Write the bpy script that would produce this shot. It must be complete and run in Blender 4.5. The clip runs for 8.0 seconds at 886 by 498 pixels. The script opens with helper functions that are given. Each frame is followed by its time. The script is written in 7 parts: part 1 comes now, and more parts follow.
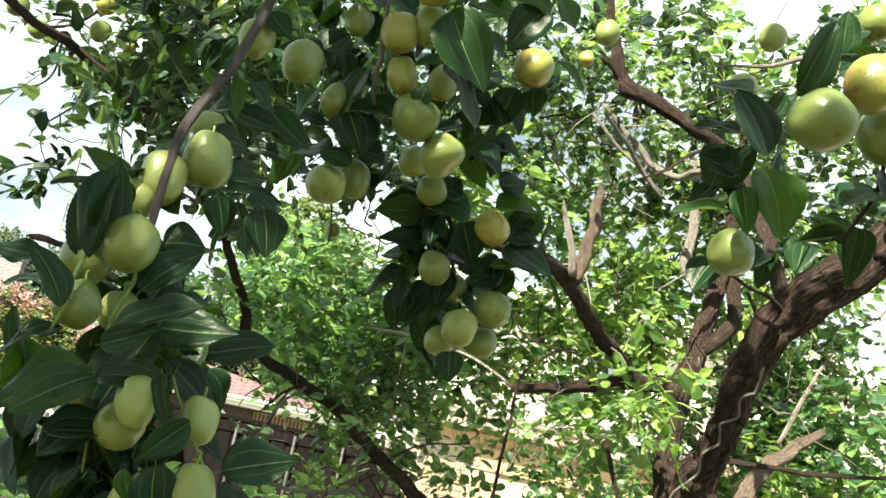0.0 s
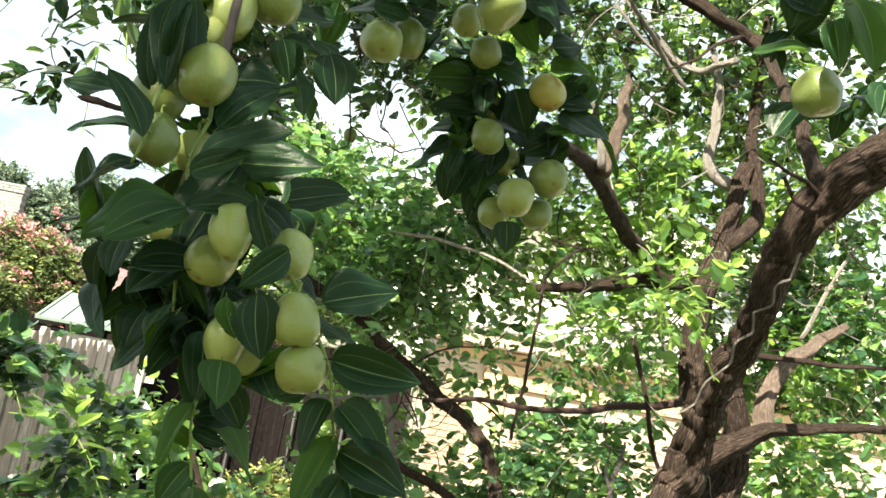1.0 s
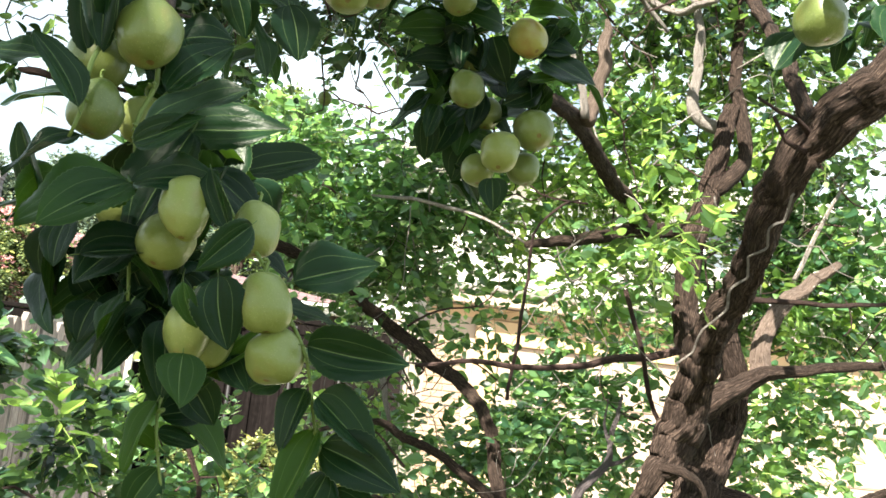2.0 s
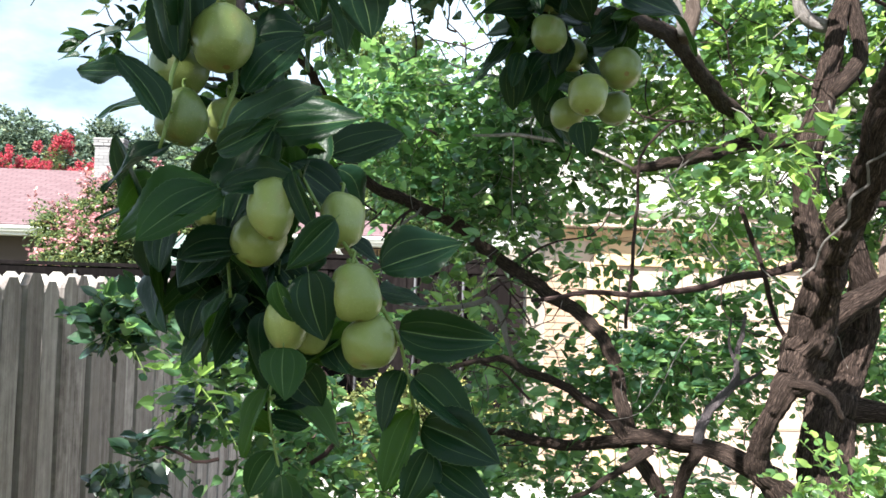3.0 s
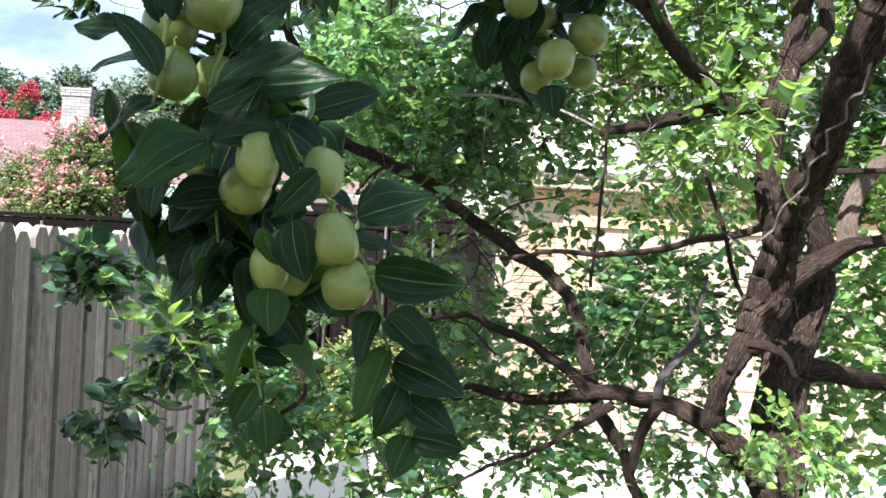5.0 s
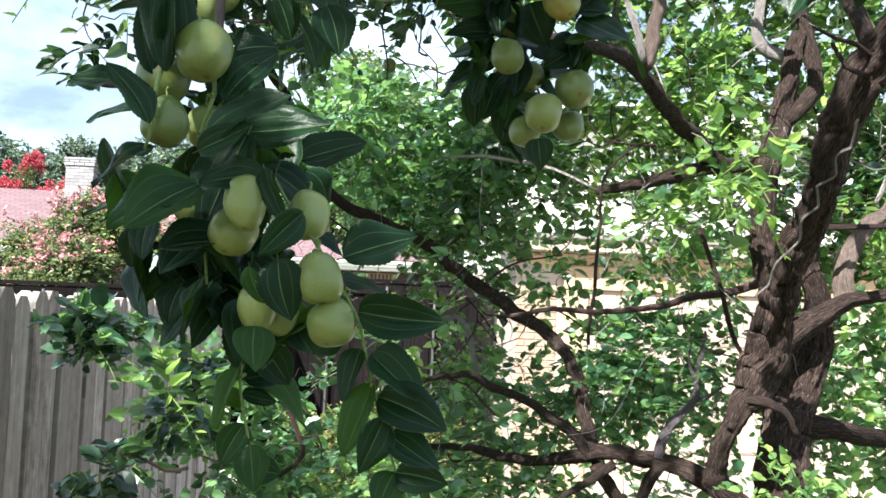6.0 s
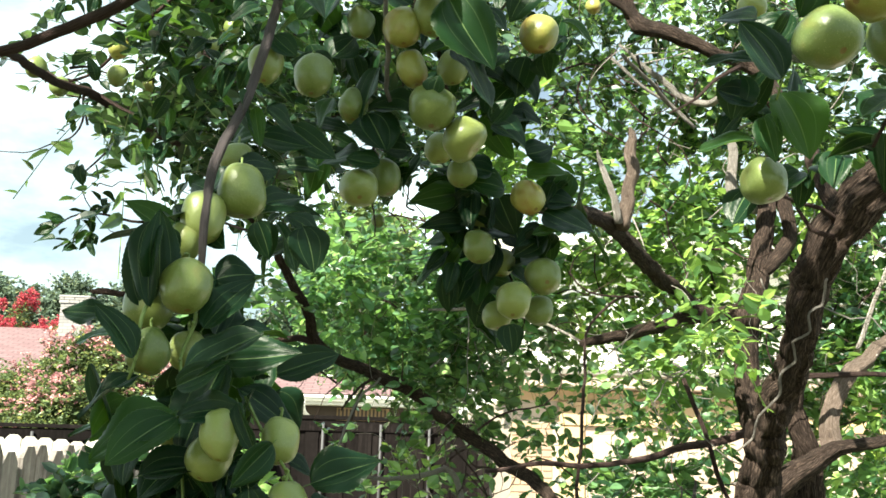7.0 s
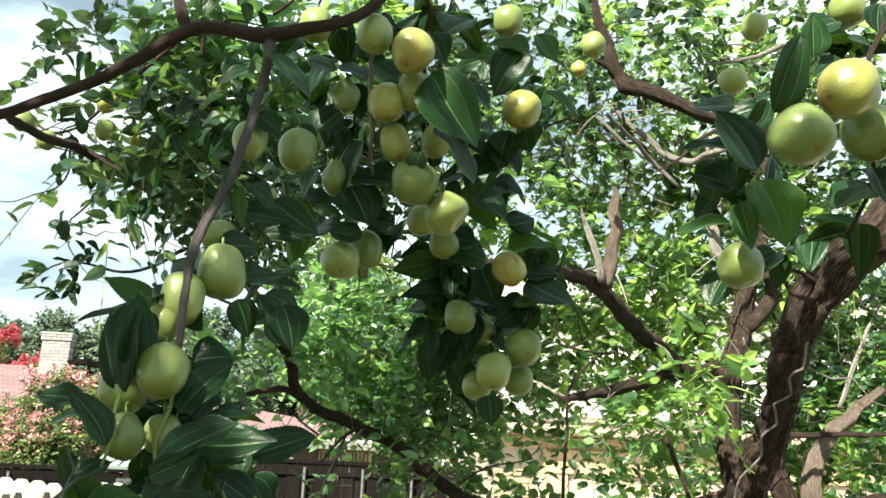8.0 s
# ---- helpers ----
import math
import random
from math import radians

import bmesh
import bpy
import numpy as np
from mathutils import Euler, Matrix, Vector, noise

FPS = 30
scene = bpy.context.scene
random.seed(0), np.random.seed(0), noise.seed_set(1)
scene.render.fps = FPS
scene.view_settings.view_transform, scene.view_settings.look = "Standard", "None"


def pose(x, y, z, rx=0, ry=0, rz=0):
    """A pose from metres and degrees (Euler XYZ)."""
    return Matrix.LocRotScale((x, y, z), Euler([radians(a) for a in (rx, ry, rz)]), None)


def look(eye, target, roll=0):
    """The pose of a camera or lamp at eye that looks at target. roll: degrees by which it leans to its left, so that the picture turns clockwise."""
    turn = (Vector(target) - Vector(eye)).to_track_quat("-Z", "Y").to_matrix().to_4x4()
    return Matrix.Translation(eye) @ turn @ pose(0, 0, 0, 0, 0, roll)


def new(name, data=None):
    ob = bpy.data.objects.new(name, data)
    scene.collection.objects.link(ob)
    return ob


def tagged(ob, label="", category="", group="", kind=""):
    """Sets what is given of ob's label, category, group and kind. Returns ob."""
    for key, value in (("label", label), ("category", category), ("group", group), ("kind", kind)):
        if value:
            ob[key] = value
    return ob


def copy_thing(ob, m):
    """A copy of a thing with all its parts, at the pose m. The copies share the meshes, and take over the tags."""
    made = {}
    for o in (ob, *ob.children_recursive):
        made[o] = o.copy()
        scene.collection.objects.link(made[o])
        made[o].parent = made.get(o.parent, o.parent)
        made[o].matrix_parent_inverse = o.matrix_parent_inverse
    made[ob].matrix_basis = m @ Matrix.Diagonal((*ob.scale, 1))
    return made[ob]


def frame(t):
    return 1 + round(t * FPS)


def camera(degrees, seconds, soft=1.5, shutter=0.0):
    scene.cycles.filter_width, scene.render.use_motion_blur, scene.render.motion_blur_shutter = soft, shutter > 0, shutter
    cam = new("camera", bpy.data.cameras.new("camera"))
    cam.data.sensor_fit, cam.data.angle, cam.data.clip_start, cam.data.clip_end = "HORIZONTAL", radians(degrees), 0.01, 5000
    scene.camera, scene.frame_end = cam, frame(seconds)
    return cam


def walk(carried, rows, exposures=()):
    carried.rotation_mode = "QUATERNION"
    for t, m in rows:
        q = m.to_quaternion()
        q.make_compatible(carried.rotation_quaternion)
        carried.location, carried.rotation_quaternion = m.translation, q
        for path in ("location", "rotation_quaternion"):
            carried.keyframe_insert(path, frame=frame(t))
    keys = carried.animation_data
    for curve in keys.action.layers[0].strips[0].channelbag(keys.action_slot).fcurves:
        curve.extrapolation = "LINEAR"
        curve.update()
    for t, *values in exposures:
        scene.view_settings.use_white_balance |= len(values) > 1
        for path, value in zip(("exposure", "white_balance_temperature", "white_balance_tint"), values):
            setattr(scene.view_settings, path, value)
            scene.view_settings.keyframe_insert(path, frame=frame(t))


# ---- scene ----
cam = camera(50.2, 8.0, 1.6)
PATH = [
    (0, (0.011, 0.039, 1.917), (0.212, 1.97, 2.399), 11.7),
    (0.5, (-0.032, 0.062, 1.879), (0.18, 2.011, 2.278), 12.7),
    (1, (-0.032, 0.09, 1.855), (0.203, 2.049, 2.183), 10.0),
    (1.2, (-0.031, 0.103, 1.858), (0.216, 2.065, 2.156), 8.9),
    (2.3, (-0.015, 0.15, 1.867), (0.235, 2.123, 2.079), 5.4),
    (2.5, (-0.007, 0.148, 1.868), (0.198, 2.13, 2.038), 4.4),
    (3, (-0.01, 0.132, 1.892), (0.039, 2.13, 1.974), 1.8),
    (3.5, (-0.001, 0.091, 1.903), (-0.004, 2.09, 1.956), 0.7),
    (4, (0.001, 0.081, 1.887), (0.055, 2.08, 1.918), 1.5),
    (4.5, (-0.014, 0.094, 1.898), (0.092, 2.092, 1.897), 2.9),
    (4.7, (-0.014, 0.086, 1.896), (0.1, 2.083, 1.892), 3.0),
    (5.8, (-0.002, 0.089, 1.861), (0.104, 2.084, 1.944), 2.4),
    (6, (-0.001, 0.073, 1.871), (0.104, 2.066, 2.007), 2.3),
    (6.5, (0.01, 0.047, 1.889), (0.121, 2.024, 2.17), 1.7),
    (7, (0.016, 0.016, 1.926), (0.12, 1.971, 2.335), 1.6),
    (7.5, (0.018, -0.001, 1.952), (0.129, 1.932, 2.451), 1.6),
    (8, (0.02, 0.004, 1.957), (0.148, 1.938, 2.452), 2.4),
]
EXPOSURE = [(0, 2.28, 7900, 0), (0.5, 2.40, 7850, 2), (1.0, 2.46, 7800, 3), (2.3, 2.58, 7000, 9), (2.6, 2.52, 6700, 10), (3.0, 2.20, 6350, 10),
            (3.5, 2.20, 6350, 10), (4.5, 2.17, 6380, 10), (6.0, 2.19, 6250, 10), (6.5, 2.26, 6550, 6), (7.0, 2.26, 7250, 0), (7.5, 2.30, 7300, 0), (8.0, 2.20, 7300, 0)]
walk(cam, [(t, look(eye, target, roll)) for t, eye, target, roll in PATH], EXPOSURE)

# ---- world and sun ----
SUN = Vector((-0.40, -0.61, 0.69)).normalized()
world = bpy.data.worlds.new("sky")
scene.world = world
world.use_nodes = True
wn = world.node_tree.nodes
sky = wn.new("ShaderNodeTexSky")
sky.sky_type = "NISHITA"
sky.sun_disc = False
sky.sun_elevation = math.asin(SUN.z)
sky.sun_rotation = math.atan2(SUN.x, SUN.y)
sky.air_density, sky.dust_density, sky.ozone_density = 1.0, 1.6, 1.0
# thin white cloud over the blue
wtex = wn.new("ShaderNodeTexCoord")
wmap = wn.new("ShaderNodeMapping")
wmap.inputs["Scale"].default_value = (1.0, 1.0, 2.2)
wnoise = wn.new("ShaderNodeTexNoise")
wnoise.inputs["Scale"].default_value = 3.2
wnoise.inputs["Detail"].default_value = 7.0
wnoise.inputs["Roughness"].default_value = 0.55
wramp = wn.new("ShaderNodeValToRGB")
wramp.color_ramp.elements[0].position, wramp.color_ramp.elements[1].position = 0.38, 0.62
wramp.color_ramp.elements[0].color = (0.14, 0.14, 0.14, 1)
wmix = wn.new("ShaderNodeMixRGB")
wmix.inputs["Color2"].default_value = (10.2, 12.5, 14.3, 1)
wl = world.node_tree.links
wl.new(wtex.outputs["Generated"], wmap.inputs["Vector"])
wl.new(wmap.outputs["Vector"], wnoise.inputs["Vector"])
wl.new(wnoise.outputs["Fac"], wramp.inputs["Fac"])
wl.new(wramp.outputs["Color"], wmix.inputs["Fac"])
wl.new(sky.outputs["Color"], wmix.inputs["Color1"])
wl.new(wmix.outputs["Color"], wn["Background"].inputs["Color"])
wn["Background"].inputs["Strength"].default_value = 0.037

sun = new("sun", bpy.data.lights.new("sun", "SUN"))
sun.data.energy, sun.data.angle, sun.data.color = 5.0, radians(0.5), (1.0, 0.965, 0.90)
sun.matrix_world = look(SUN * 30, (0, 0, 0))


# ---- materials ----
class Mat:
    """A small builder of node materials."""

    def __init__(self, name, colour=(0.5, 0.5, 0.5), rough=0.6, metal=0.0, spec=0.5):
        self.m = bpy.data.materials.new(name)
        self.m.use_nodes = True
        self.t = self.m.node_tree
        self.b = self.t.nodes["Principled BSDF"]
        self.b.inputs["Base Color"].default_value = (*colour, 1)
        self.b.inputs["Roughness"].default_value = rough
        self.b.inputs["Metallic"].default_value = metal
        self.b.inputs["Specular IOR Level"].default_value = spec

    def n(self, kind, **values):
        node = self.t.nodes.new(kind)
        for key, value in values.items():
            node.inputs[key.replace("_", " ")].default_value = value
        return node

    def link(self, a, b):
        self.t.links.new(a, b)

    def coord(self, which="Object", scale=(1, 1, 1)):
        c, mp = self.n("ShaderNodeTexCoord"), self.n("ShaderNodeMapping", Scale=scale)
        self.link(c.outputs[which], mp.inputs["Vector"])
        return mp.outputs["Vector"]

    def noise(self, vec, scale, detail=4.0, rough=0.6):
        t = self.n("ShaderNodeTexNoise", Scale=scale, Detail=detail, Roughness=rough)
        self.link(vec, t.inputs["Vector"])
        return t.outputs["Fac"]

    def ramp(self, fac, stops):
        r = self.n("ShaderNodeValToRGB")
        e = r.color_ramp.elements
        while len(e) < len(stops):
            e.new(0.5)
        for el, (p, c) in zip(e, stops):
            el.position, el.color = p, (*c, 1)
        self.link(fac, r.inputs["Fac"])
        return r.outputs["Color"]

    def math(self, op, a, b=0.0):
        m = self.n("ShaderNodeMath")
        m.operation = op
        for i, v in enumerate((a, b)):
            if isinstance(v, (int, float)):
                m.inputs[i].default_value = v
            else:
                self.link(v, m.inputs[i])
        return m.outputs[0]

    def mix(self, fac, a, b, mode="MIX"):
        m = self.n("ShaderNodeMixRGB")
        m.blend_type = mode
        for sock, v in zip(("Fac", "Color1", "Color2"), (fac, a, b)):
            if isinstance(v, (int, float)):
                m.inputs[sock].default_value = v
            elif isinstance(v, tuple):
                m.inputs[sock].default_value = (*v, 1)
            else:
                self.link(v, m.inputs[sock])
        return m.outputs["Color"]

    def base(self, colour):
        self.link(colour, self.b.inputs["Base Color"])

    def rough(self, fac, lo, hi):
        m = self.n("ShaderNodeMapRange")
        m.inputs["To Min"].default_value, m.inputs["To Max"].default_value = lo, hi
        self.link(fac, m.inputs["Value"])
        self.link(m.outputs["Result"], self.b.inputs["Roughness"])

    def bump(self, height, strength=0.4, distance=0.01):
        b = self.n("ShaderNodeBump", Strength=strength, Distance=distance)
        self.link(height, b.inputs["Height"])
        self.link(b.outputs["Normal"], self.b.inputs["Normal"])

    def translucent(self, colour, share):
        tr, mx = self.n("ShaderNodeBsdfTranslucent"), self.n("ShaderNodeMixShader")
        if isinstance(share, float):
            mx.inputs["Fac"].default_value = share
        else:
            self.link(share, mx.inputs["Fac"])
        if isinstance(colour, tuple):
            tr.inputs["Color"].default_value = (*colour, 1)
        else:
            self.link(colour, tr.inputs["Color"])
        out = self.t.nodes["Material Output"]
        self.link(self.b.outputs["BSDF"], mx.inputs[1])
        self.link(tr.outputs["BSDF"], mx.inputs[2])
        self.link(mx.outputs["Shader"], out.inputs["Surface"])

    def random(self, island=False):
        if island:
            return self.n("ShaderNodeNewGeometry").outputs["Random Per Island"]
        return self.n("ShaderNodeObjectInfo").outputs["Random"]


def leaf_material():
    """Glossy dark leaf with three pale veins that run from the base to the tip."""
    M = Mat("jujube_leaf", rough=0.34, spec=0.115)
    uv = M.n("ShaderNodeUVMap")
    sep = M.n("ShaderNodeSeparateXYZ")
    M.link(uv.outputs["UV"], sep.inputs["Vector"])
    u = M.math("ABSOLUTE", M.math("SUBTRACT", sep.outputs["X"], 0.5))
    mid = M.math("LESS_THAN", u, 0.010)
    side = M.math("LESS_THAN", M.math("ABSOLUTE", M.math("SUBTRACT", u, 0.25)), 0.0055)
    veins = M.math("MAXIMUM", M.math("MULTIPLY", mid, 0.50), M.math("MULTIPLY", side, 0.27))
    rim = M.math("GREATER_THAN", u, 0.488)
    veins = M.math("MAXIMUM", veins, M.math("MULTIPLY", rim, 0.20))
    obj = M.coord("Object", (1, 1, 1))
    blotch, fine = M.noise(obj, 3.0), M.noise(obj, 26.0, 4.0)
    rnd = M.random()
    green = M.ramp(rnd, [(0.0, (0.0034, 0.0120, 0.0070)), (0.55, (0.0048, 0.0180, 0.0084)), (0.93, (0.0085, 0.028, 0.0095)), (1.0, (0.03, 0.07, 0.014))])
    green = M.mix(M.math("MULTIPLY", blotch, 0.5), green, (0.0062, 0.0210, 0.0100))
    # rusty flecks and nicks in the skin
    fleck = M.ramp(fine, [(0.70, (0, 0, 0)), (0.76, (1, 1, 1))])
    green = M.mix(M.math("MULTIPLY", fleck, 0.30), green, (0.055, 0.045, 0.018))
    M.base(M.mix(veins, green, (0.17, 0.25, 0.10)))
    M.rough(blotch, 0.24, 0.44)
    relief = M.math("ADD", M.math("MULTIPLY", M.noise(obj, 9.0, 3.0), 0.10), M.math("MULTIPLY", veins, -0.5))
    M.bump(relief, 0.35, 0.015)
    M.translucent(M.mix(veins, (0.12, 0.27, 0.025), (0.24, 0.36, 0.06)), M.ramp(rnd, [(0.0, (0.05, 0.05, 0.05)), (0.74, (0.06, 0.06, 0.06)), (1.0, (0.30, 0.30, 0.30))]))
    return M.m


def foliage_material(name, dark, light, glow, share=0.42, spec=1.0):
    M = Mat(name, rough=0.27, spec=spec * 0.65)
    r = M.random(island=True)
    M.base(M.ramp(r, [(0.0, tuple(c * 0.40 for c in dark)), (0.46, dark), (0.84, light), (1.0, (light[0] * 1.8, light[1] * 1.4, light[2]))]))
    M.translucent(M.ramp(r, [(0.0, tuple(c * 0.40 for c in glow)), (0.55, tuple(c * 0.75 for c in glow)), (1.0, (glow[0] * 1.2, glow[1] * 1.1, glow[2]))]), share)
    return M.m


def bark_material(name, low, high, pale):
    M = Mat(name, rough=0.9, spec=0.15)
    uv = M.coord("UV", (1, 1, 1))
    ridged, plates = M.coord("UV", (38, 34, 1)), M.coord("UV", (26, 38, 1))
    n1, n2 = M.noise(ridged, 1.0, 9.0, 0.74), M.noise(uv, 13.0, 6.0)
    crack = M.n("ShaderNodeTexVoronoi", Scale=1.0)
    crack.feature = "DISTANCE_TO_EDGE"
    warp = M.n("ShaderNodeVectorMath")
    swirl = M.n("ShaderNodeTexNoise", Scale=1.3, Detail=4.0)
    M.link(plates, swirl.inputs["Vector"])
    M.link(plates, warp.inputs[0])
    M.link(swirl.outputs["Color"], warp.inputs[1])
    M.link(warp.outputs["Vector"], crack.inputs["Vector"])
    edge = M.ramp(crack.outputs["Distance"], [(0.0, (0, 0, 0)), (0.16, (1, 1, 1))])
    n1 = M.math("ADD", M.math("MULTIPLY", n1, 0.88), M.math("MULTIPLY", edge, 0.085))
    col = M.ramp(n1, [(0.40, low), (0.53, high), (0.68, pale)])
    M.base(M.mix(M.math("MULTIPLY", n2, 0.3), col, tuple(c * 1.2 for c in high)))
    M.bump(M.math("ADD", n1, M.math("MULTIPLY", n2, 0.5)), 1.0, 0.028)
    return M.m


def fruit_material(name, ripe):
    """Pale green skin, yellower and red-blushed as it ripens, with fine specks and a brown tip scar."""
    M = Mat(name, rough=0.3, spec=0.45)
    o = M.coord("Object", (1, 1, 1))
    sep = M.n("ShaderNodeSeparateXYZ")
    M.link(o, sep.inputs["Vector"])
    rnd = M.random()
    low = (0.078, 0.112, 0.031) if not ripe else (0.138, 0.152, 0.036)
    high = (0.178, 0.208, 0.064) if not ripe else (0.245, 0.238, 0.064)
    skin = M.mix(rnd, low, high)
    mottled = M.noise(o, 2.4, 5.0)
    skin = M.mix(M.math("MULTIPLY", mottled, 0.4), skin, (0.150, 0.188, 0.050) if not ripe else (0.205, 0.205, 0.051))
    blush_at = M.noise(o, 0.9, 3.0)
    blush = M.ramp(blush_at, [(0.60 if not ripe else 0.52, (0, 0, 0)), (0.78 if not ripe else 0.72, (1, 1, 1))])
    skin = M.mix(M.math("MULTIPLY", blush, 0.36 if not ripe else 0.68), skin, (0.20, 0.085, 0.028))
    speck = M.n("ShaderNodeTexVoronoi", Scale=26.0)
    M.link(o, speck.inputs["Vector"])
    skin = M.mix(M.math("MULTIPLY", M.math("LESS_THAN", speck.outputs["Distance"], 0.16), 0.35), skin, (0.40, 0.41, 0.2))
    # scar round the flower end, wherever the flesh dips in
    r2 = M.math("ADD", M.math("POWER", sep.outputs["X"], 2.0), M.math("POWER", sep.outputs["Y"], 2.0))
    at_tip = M.math("MULTIPLY", M.math("LESS_THAN", M.math("ADD", r2, M.math("MULTIPLY", mottled, 0.006)), 0.0062), M.math("LESS_THAN", sep.outputs["Z"], 0.0))
    skin = M.mix(M.math("MULTIPLY", at_tip, 0.7), skin, (0.12, 0.055, 0.02))
    M.base(skin)
    M.b.inputs["Subsurface Weight"].default_value = 0.06
    M.b.inputs["Subsurface Radius"].default_value = (0.012, 0.014, 0.005)
    M.b.inputs["Subsurface Scale"].default_value = 0.3
    M.rough(mottled, 0.27, 0.42)
    M.bump(M.math("ADD", M.noise(o, 14.0, 3.0), M.math("MULTIPLY", M.noise(o, 2.6, 2.0), 2.2)), 0.07, 0.03)
    return M.m


def wood_material(name, a, b, c, stain, spec=0.2):
    """Weathered board: long grain, knots and water stains; each board a little different."""
    M = Mat(name, rough=0.85, spec=spec)
    rnd = M.random()
    o = M.coord("Object", (1, 1, 1))
    shift = M.n("ShaderNodeCombineXYZ")
    M.link(M.math("MULTIPLY", rnd, 37.0), shift.inputs["X"])
    M.link(M.math("MULTIPLY", rnd, 91.0), shift.inputs["Z"])
    add = M.n("ShaderNodeVectorMath")
    M.link(o, add.inputs[0])
    M.link(shift.outputs["Vector"], add.inputs[1])
    mp = M.n("ShaderNodeMapping", Scale=(55, 55, 2.0))
    M.link(add.outputs["Vector"], mp.inputs["Vector"])
    grain = M.noise(mp.outputs["Vector"], 1.0, 7.0, 0.7)
    mp2 = M.n("ShaderNodeMapping", Scale=(9, 9, 1.6))
    M.link(add.outputs["Vector"], mp2.inputs["Vector"])
    stains = M.noise(mp2.outputs["Vector"], 1.0, 5.0)
    knots = M.n("ShaderNodeTexVoronoi", Scale=1.0)
    mp3 = M.n("ShaderNodeMapping", Scale=(9, 3, 2.6))
    M.link(add.outputs["Vector"], mp3.inputs["Vector"])
    M.link(mp3.outputs["Vector"], knots.inputs["Vector"])
    blots = M.noise(add.outputs["Vector"], 21.0, 6.0, 0.65)
    col = M.ramp(M.math("ADD", M.math("MULTIPLY", grain, 0.62), M.math("MULTIPLY", blots, 0.38)), [(0.36, a), (0.49, b), (0.62, c)])
    col = M.mix(M.ramp(stains, [(0.50, (0, 0, 0)), (0.72, (0.75, 0.75, 0.75))]), col, stain)
    col = M.mix(M.math("MULTIPLY", M.math("LESS_THAN", knots.outputs["Distance"], 0.11), 0.85), col, tuple(v * 0.35 for v in a))
    col = M.mix(M.math("MULTIPLY", M.math("SUBTRACT", rnd, 0.3), 0.65), col, c)
    col = M.mix(M.math("MULTIPLY", M.math("FRACT", M.math("MULTIPLY", rnd, 7.3)), 0.6), col, a)
    M.base(col)
    M.bump(grain, 0.6, 0.006)
    return M.m


def plain_material(name, colour, rough=0.7, vary=0.25, scale=6.0, bump=0.15, metal=0.0):
    """A surface of one colour with blotches at two scales and fine relief."""
    M = Mat(name, colour, rough, metal, 0.35)
    o = M.coord("Object", (1, 1, 1))
    n1, n2 = M.noise(o, scale, 5.0), M.noise(o, scale * 9.0, 4.0)
    col = M.mix(M.math("MULTIPLY", n1, vary), colour, tuple(c * 0.55 for c in colour))
    col = M.mix(M.math("MULTIPLY", n2, vary * 0.6), col, tuple(min(1.0, c * 1.25) for c in colour))
    M.base(col)
    M.bump(n2, bump, 0.01)
    return M.m


def shingle_material(name, a, b):
    M = Mat(name, rough=0.95, spec=0.1)
    o = M.coord("UV", (1, 1, 1))
    br = M.n("ShaderNodeTexBrick", Scale=1.0)
    br.inputs["Color1"].default_value, br.inputs["Color2"].default_value = (*a, 1), (*b, 1)
    br.inputs["Mortar"].default_value = (*[c * 0.45 for c in a], 1)
    br.inputs["Brick Width"].default_value, br.inputs["Row Height"].default_value = 0.33, 0.14
    br.inputs["Mortar Size"].default_value = 0.012
    M.link(o, br.inputs["Vector"])
    n = M.noise(o, 2.5, 6.0)
    M.base(M.mix(M.math("MULTIPLY", n, 0.5), br.outputs["Color"], tuple(c * 0.7 for c in b)))
    M.bump(br.outputs["Fac"], 0.5, 0.01)
    return M.m


def brick_material(name, a, b, mortar):
    M = Mat(name, rough=0.9, spec=0.15)
    n = M.noise(M.coord("Object"), 7.0, 5.0)
    rnd = M.random(island=True)
    col = M.mix(rnd, a, b)
    M.base(M.mix(M.math("MULTIPLY", n, 0.5), col, mortar))
    M.bump(M.noise(M.coord("Object"), 60.0, 3.0), 0.3, 0.01)
    return M.m


LEAF = leaf_material()
CROWN = foliage_material("tree_foliage", (0.024, 0.070, 0.040), (0.112, 0.222, 0.100), (0.32, 0.62, 0.17), 0.37)
# darker copy of the crown leaves: shade is put into the colour
SHADED = foliage_material("shaded_foliage", (0.010, 0.033, 0.022), (0.050, 0.102, 0.054), (0.17, 0.32, 0.08), 0.22)
# fresh shoots, and a lighter copy with sunlight put into the leaf colour
YOUNG_SUNLIT = foliage_material("young_sunlit_foliage", (0.060, 0.135, 0.050), (0.180, 0.308, 0.100), (0.46, 0.76, 0.17), 0.43)
FEATHER = foliage_material("feathery_foliage", (0.08, 0.13, 0.055), (0.15, 0.22, 0.09), (0.30, 0.40, 0.13), 0.4, 0.4)
# far haze is mixed into this pale grey-green, not rendered
HAZED = foliage_material("hazed_foliage", (0.115, 0.165, 0.128), (0.150, 0.205, 0.150), (0.17, 0.23, 0.145), 0.25, 0.1)
SHRUB = foliage_material("shrub_foliage", (0.085, 0.125, 0.06), (0.16, 0.215, 0.09), (0.26, 0.34, 0.12), 0.35, 0.3)
PINK = foliage_material("pink_blossom", (0.42, 0.195, 0.21), (0.58, 0.34, 0.34), (0.54, 0.31, 0.31), 0.3, 0.1)
HEDGE = foliage_material("hedge_foliage", (0.13, 0.16, 0.06), (0.24, 0.27, 0.12), (0.36, 0.42, 0.14), 0.35, 0.4)
RED = foliage_material("red_blossom", (0.46, 0.05, 0.085), (0.56, 0.15, 0.19), (0.62, 0.13, 0.18), 0.35, 0.1)
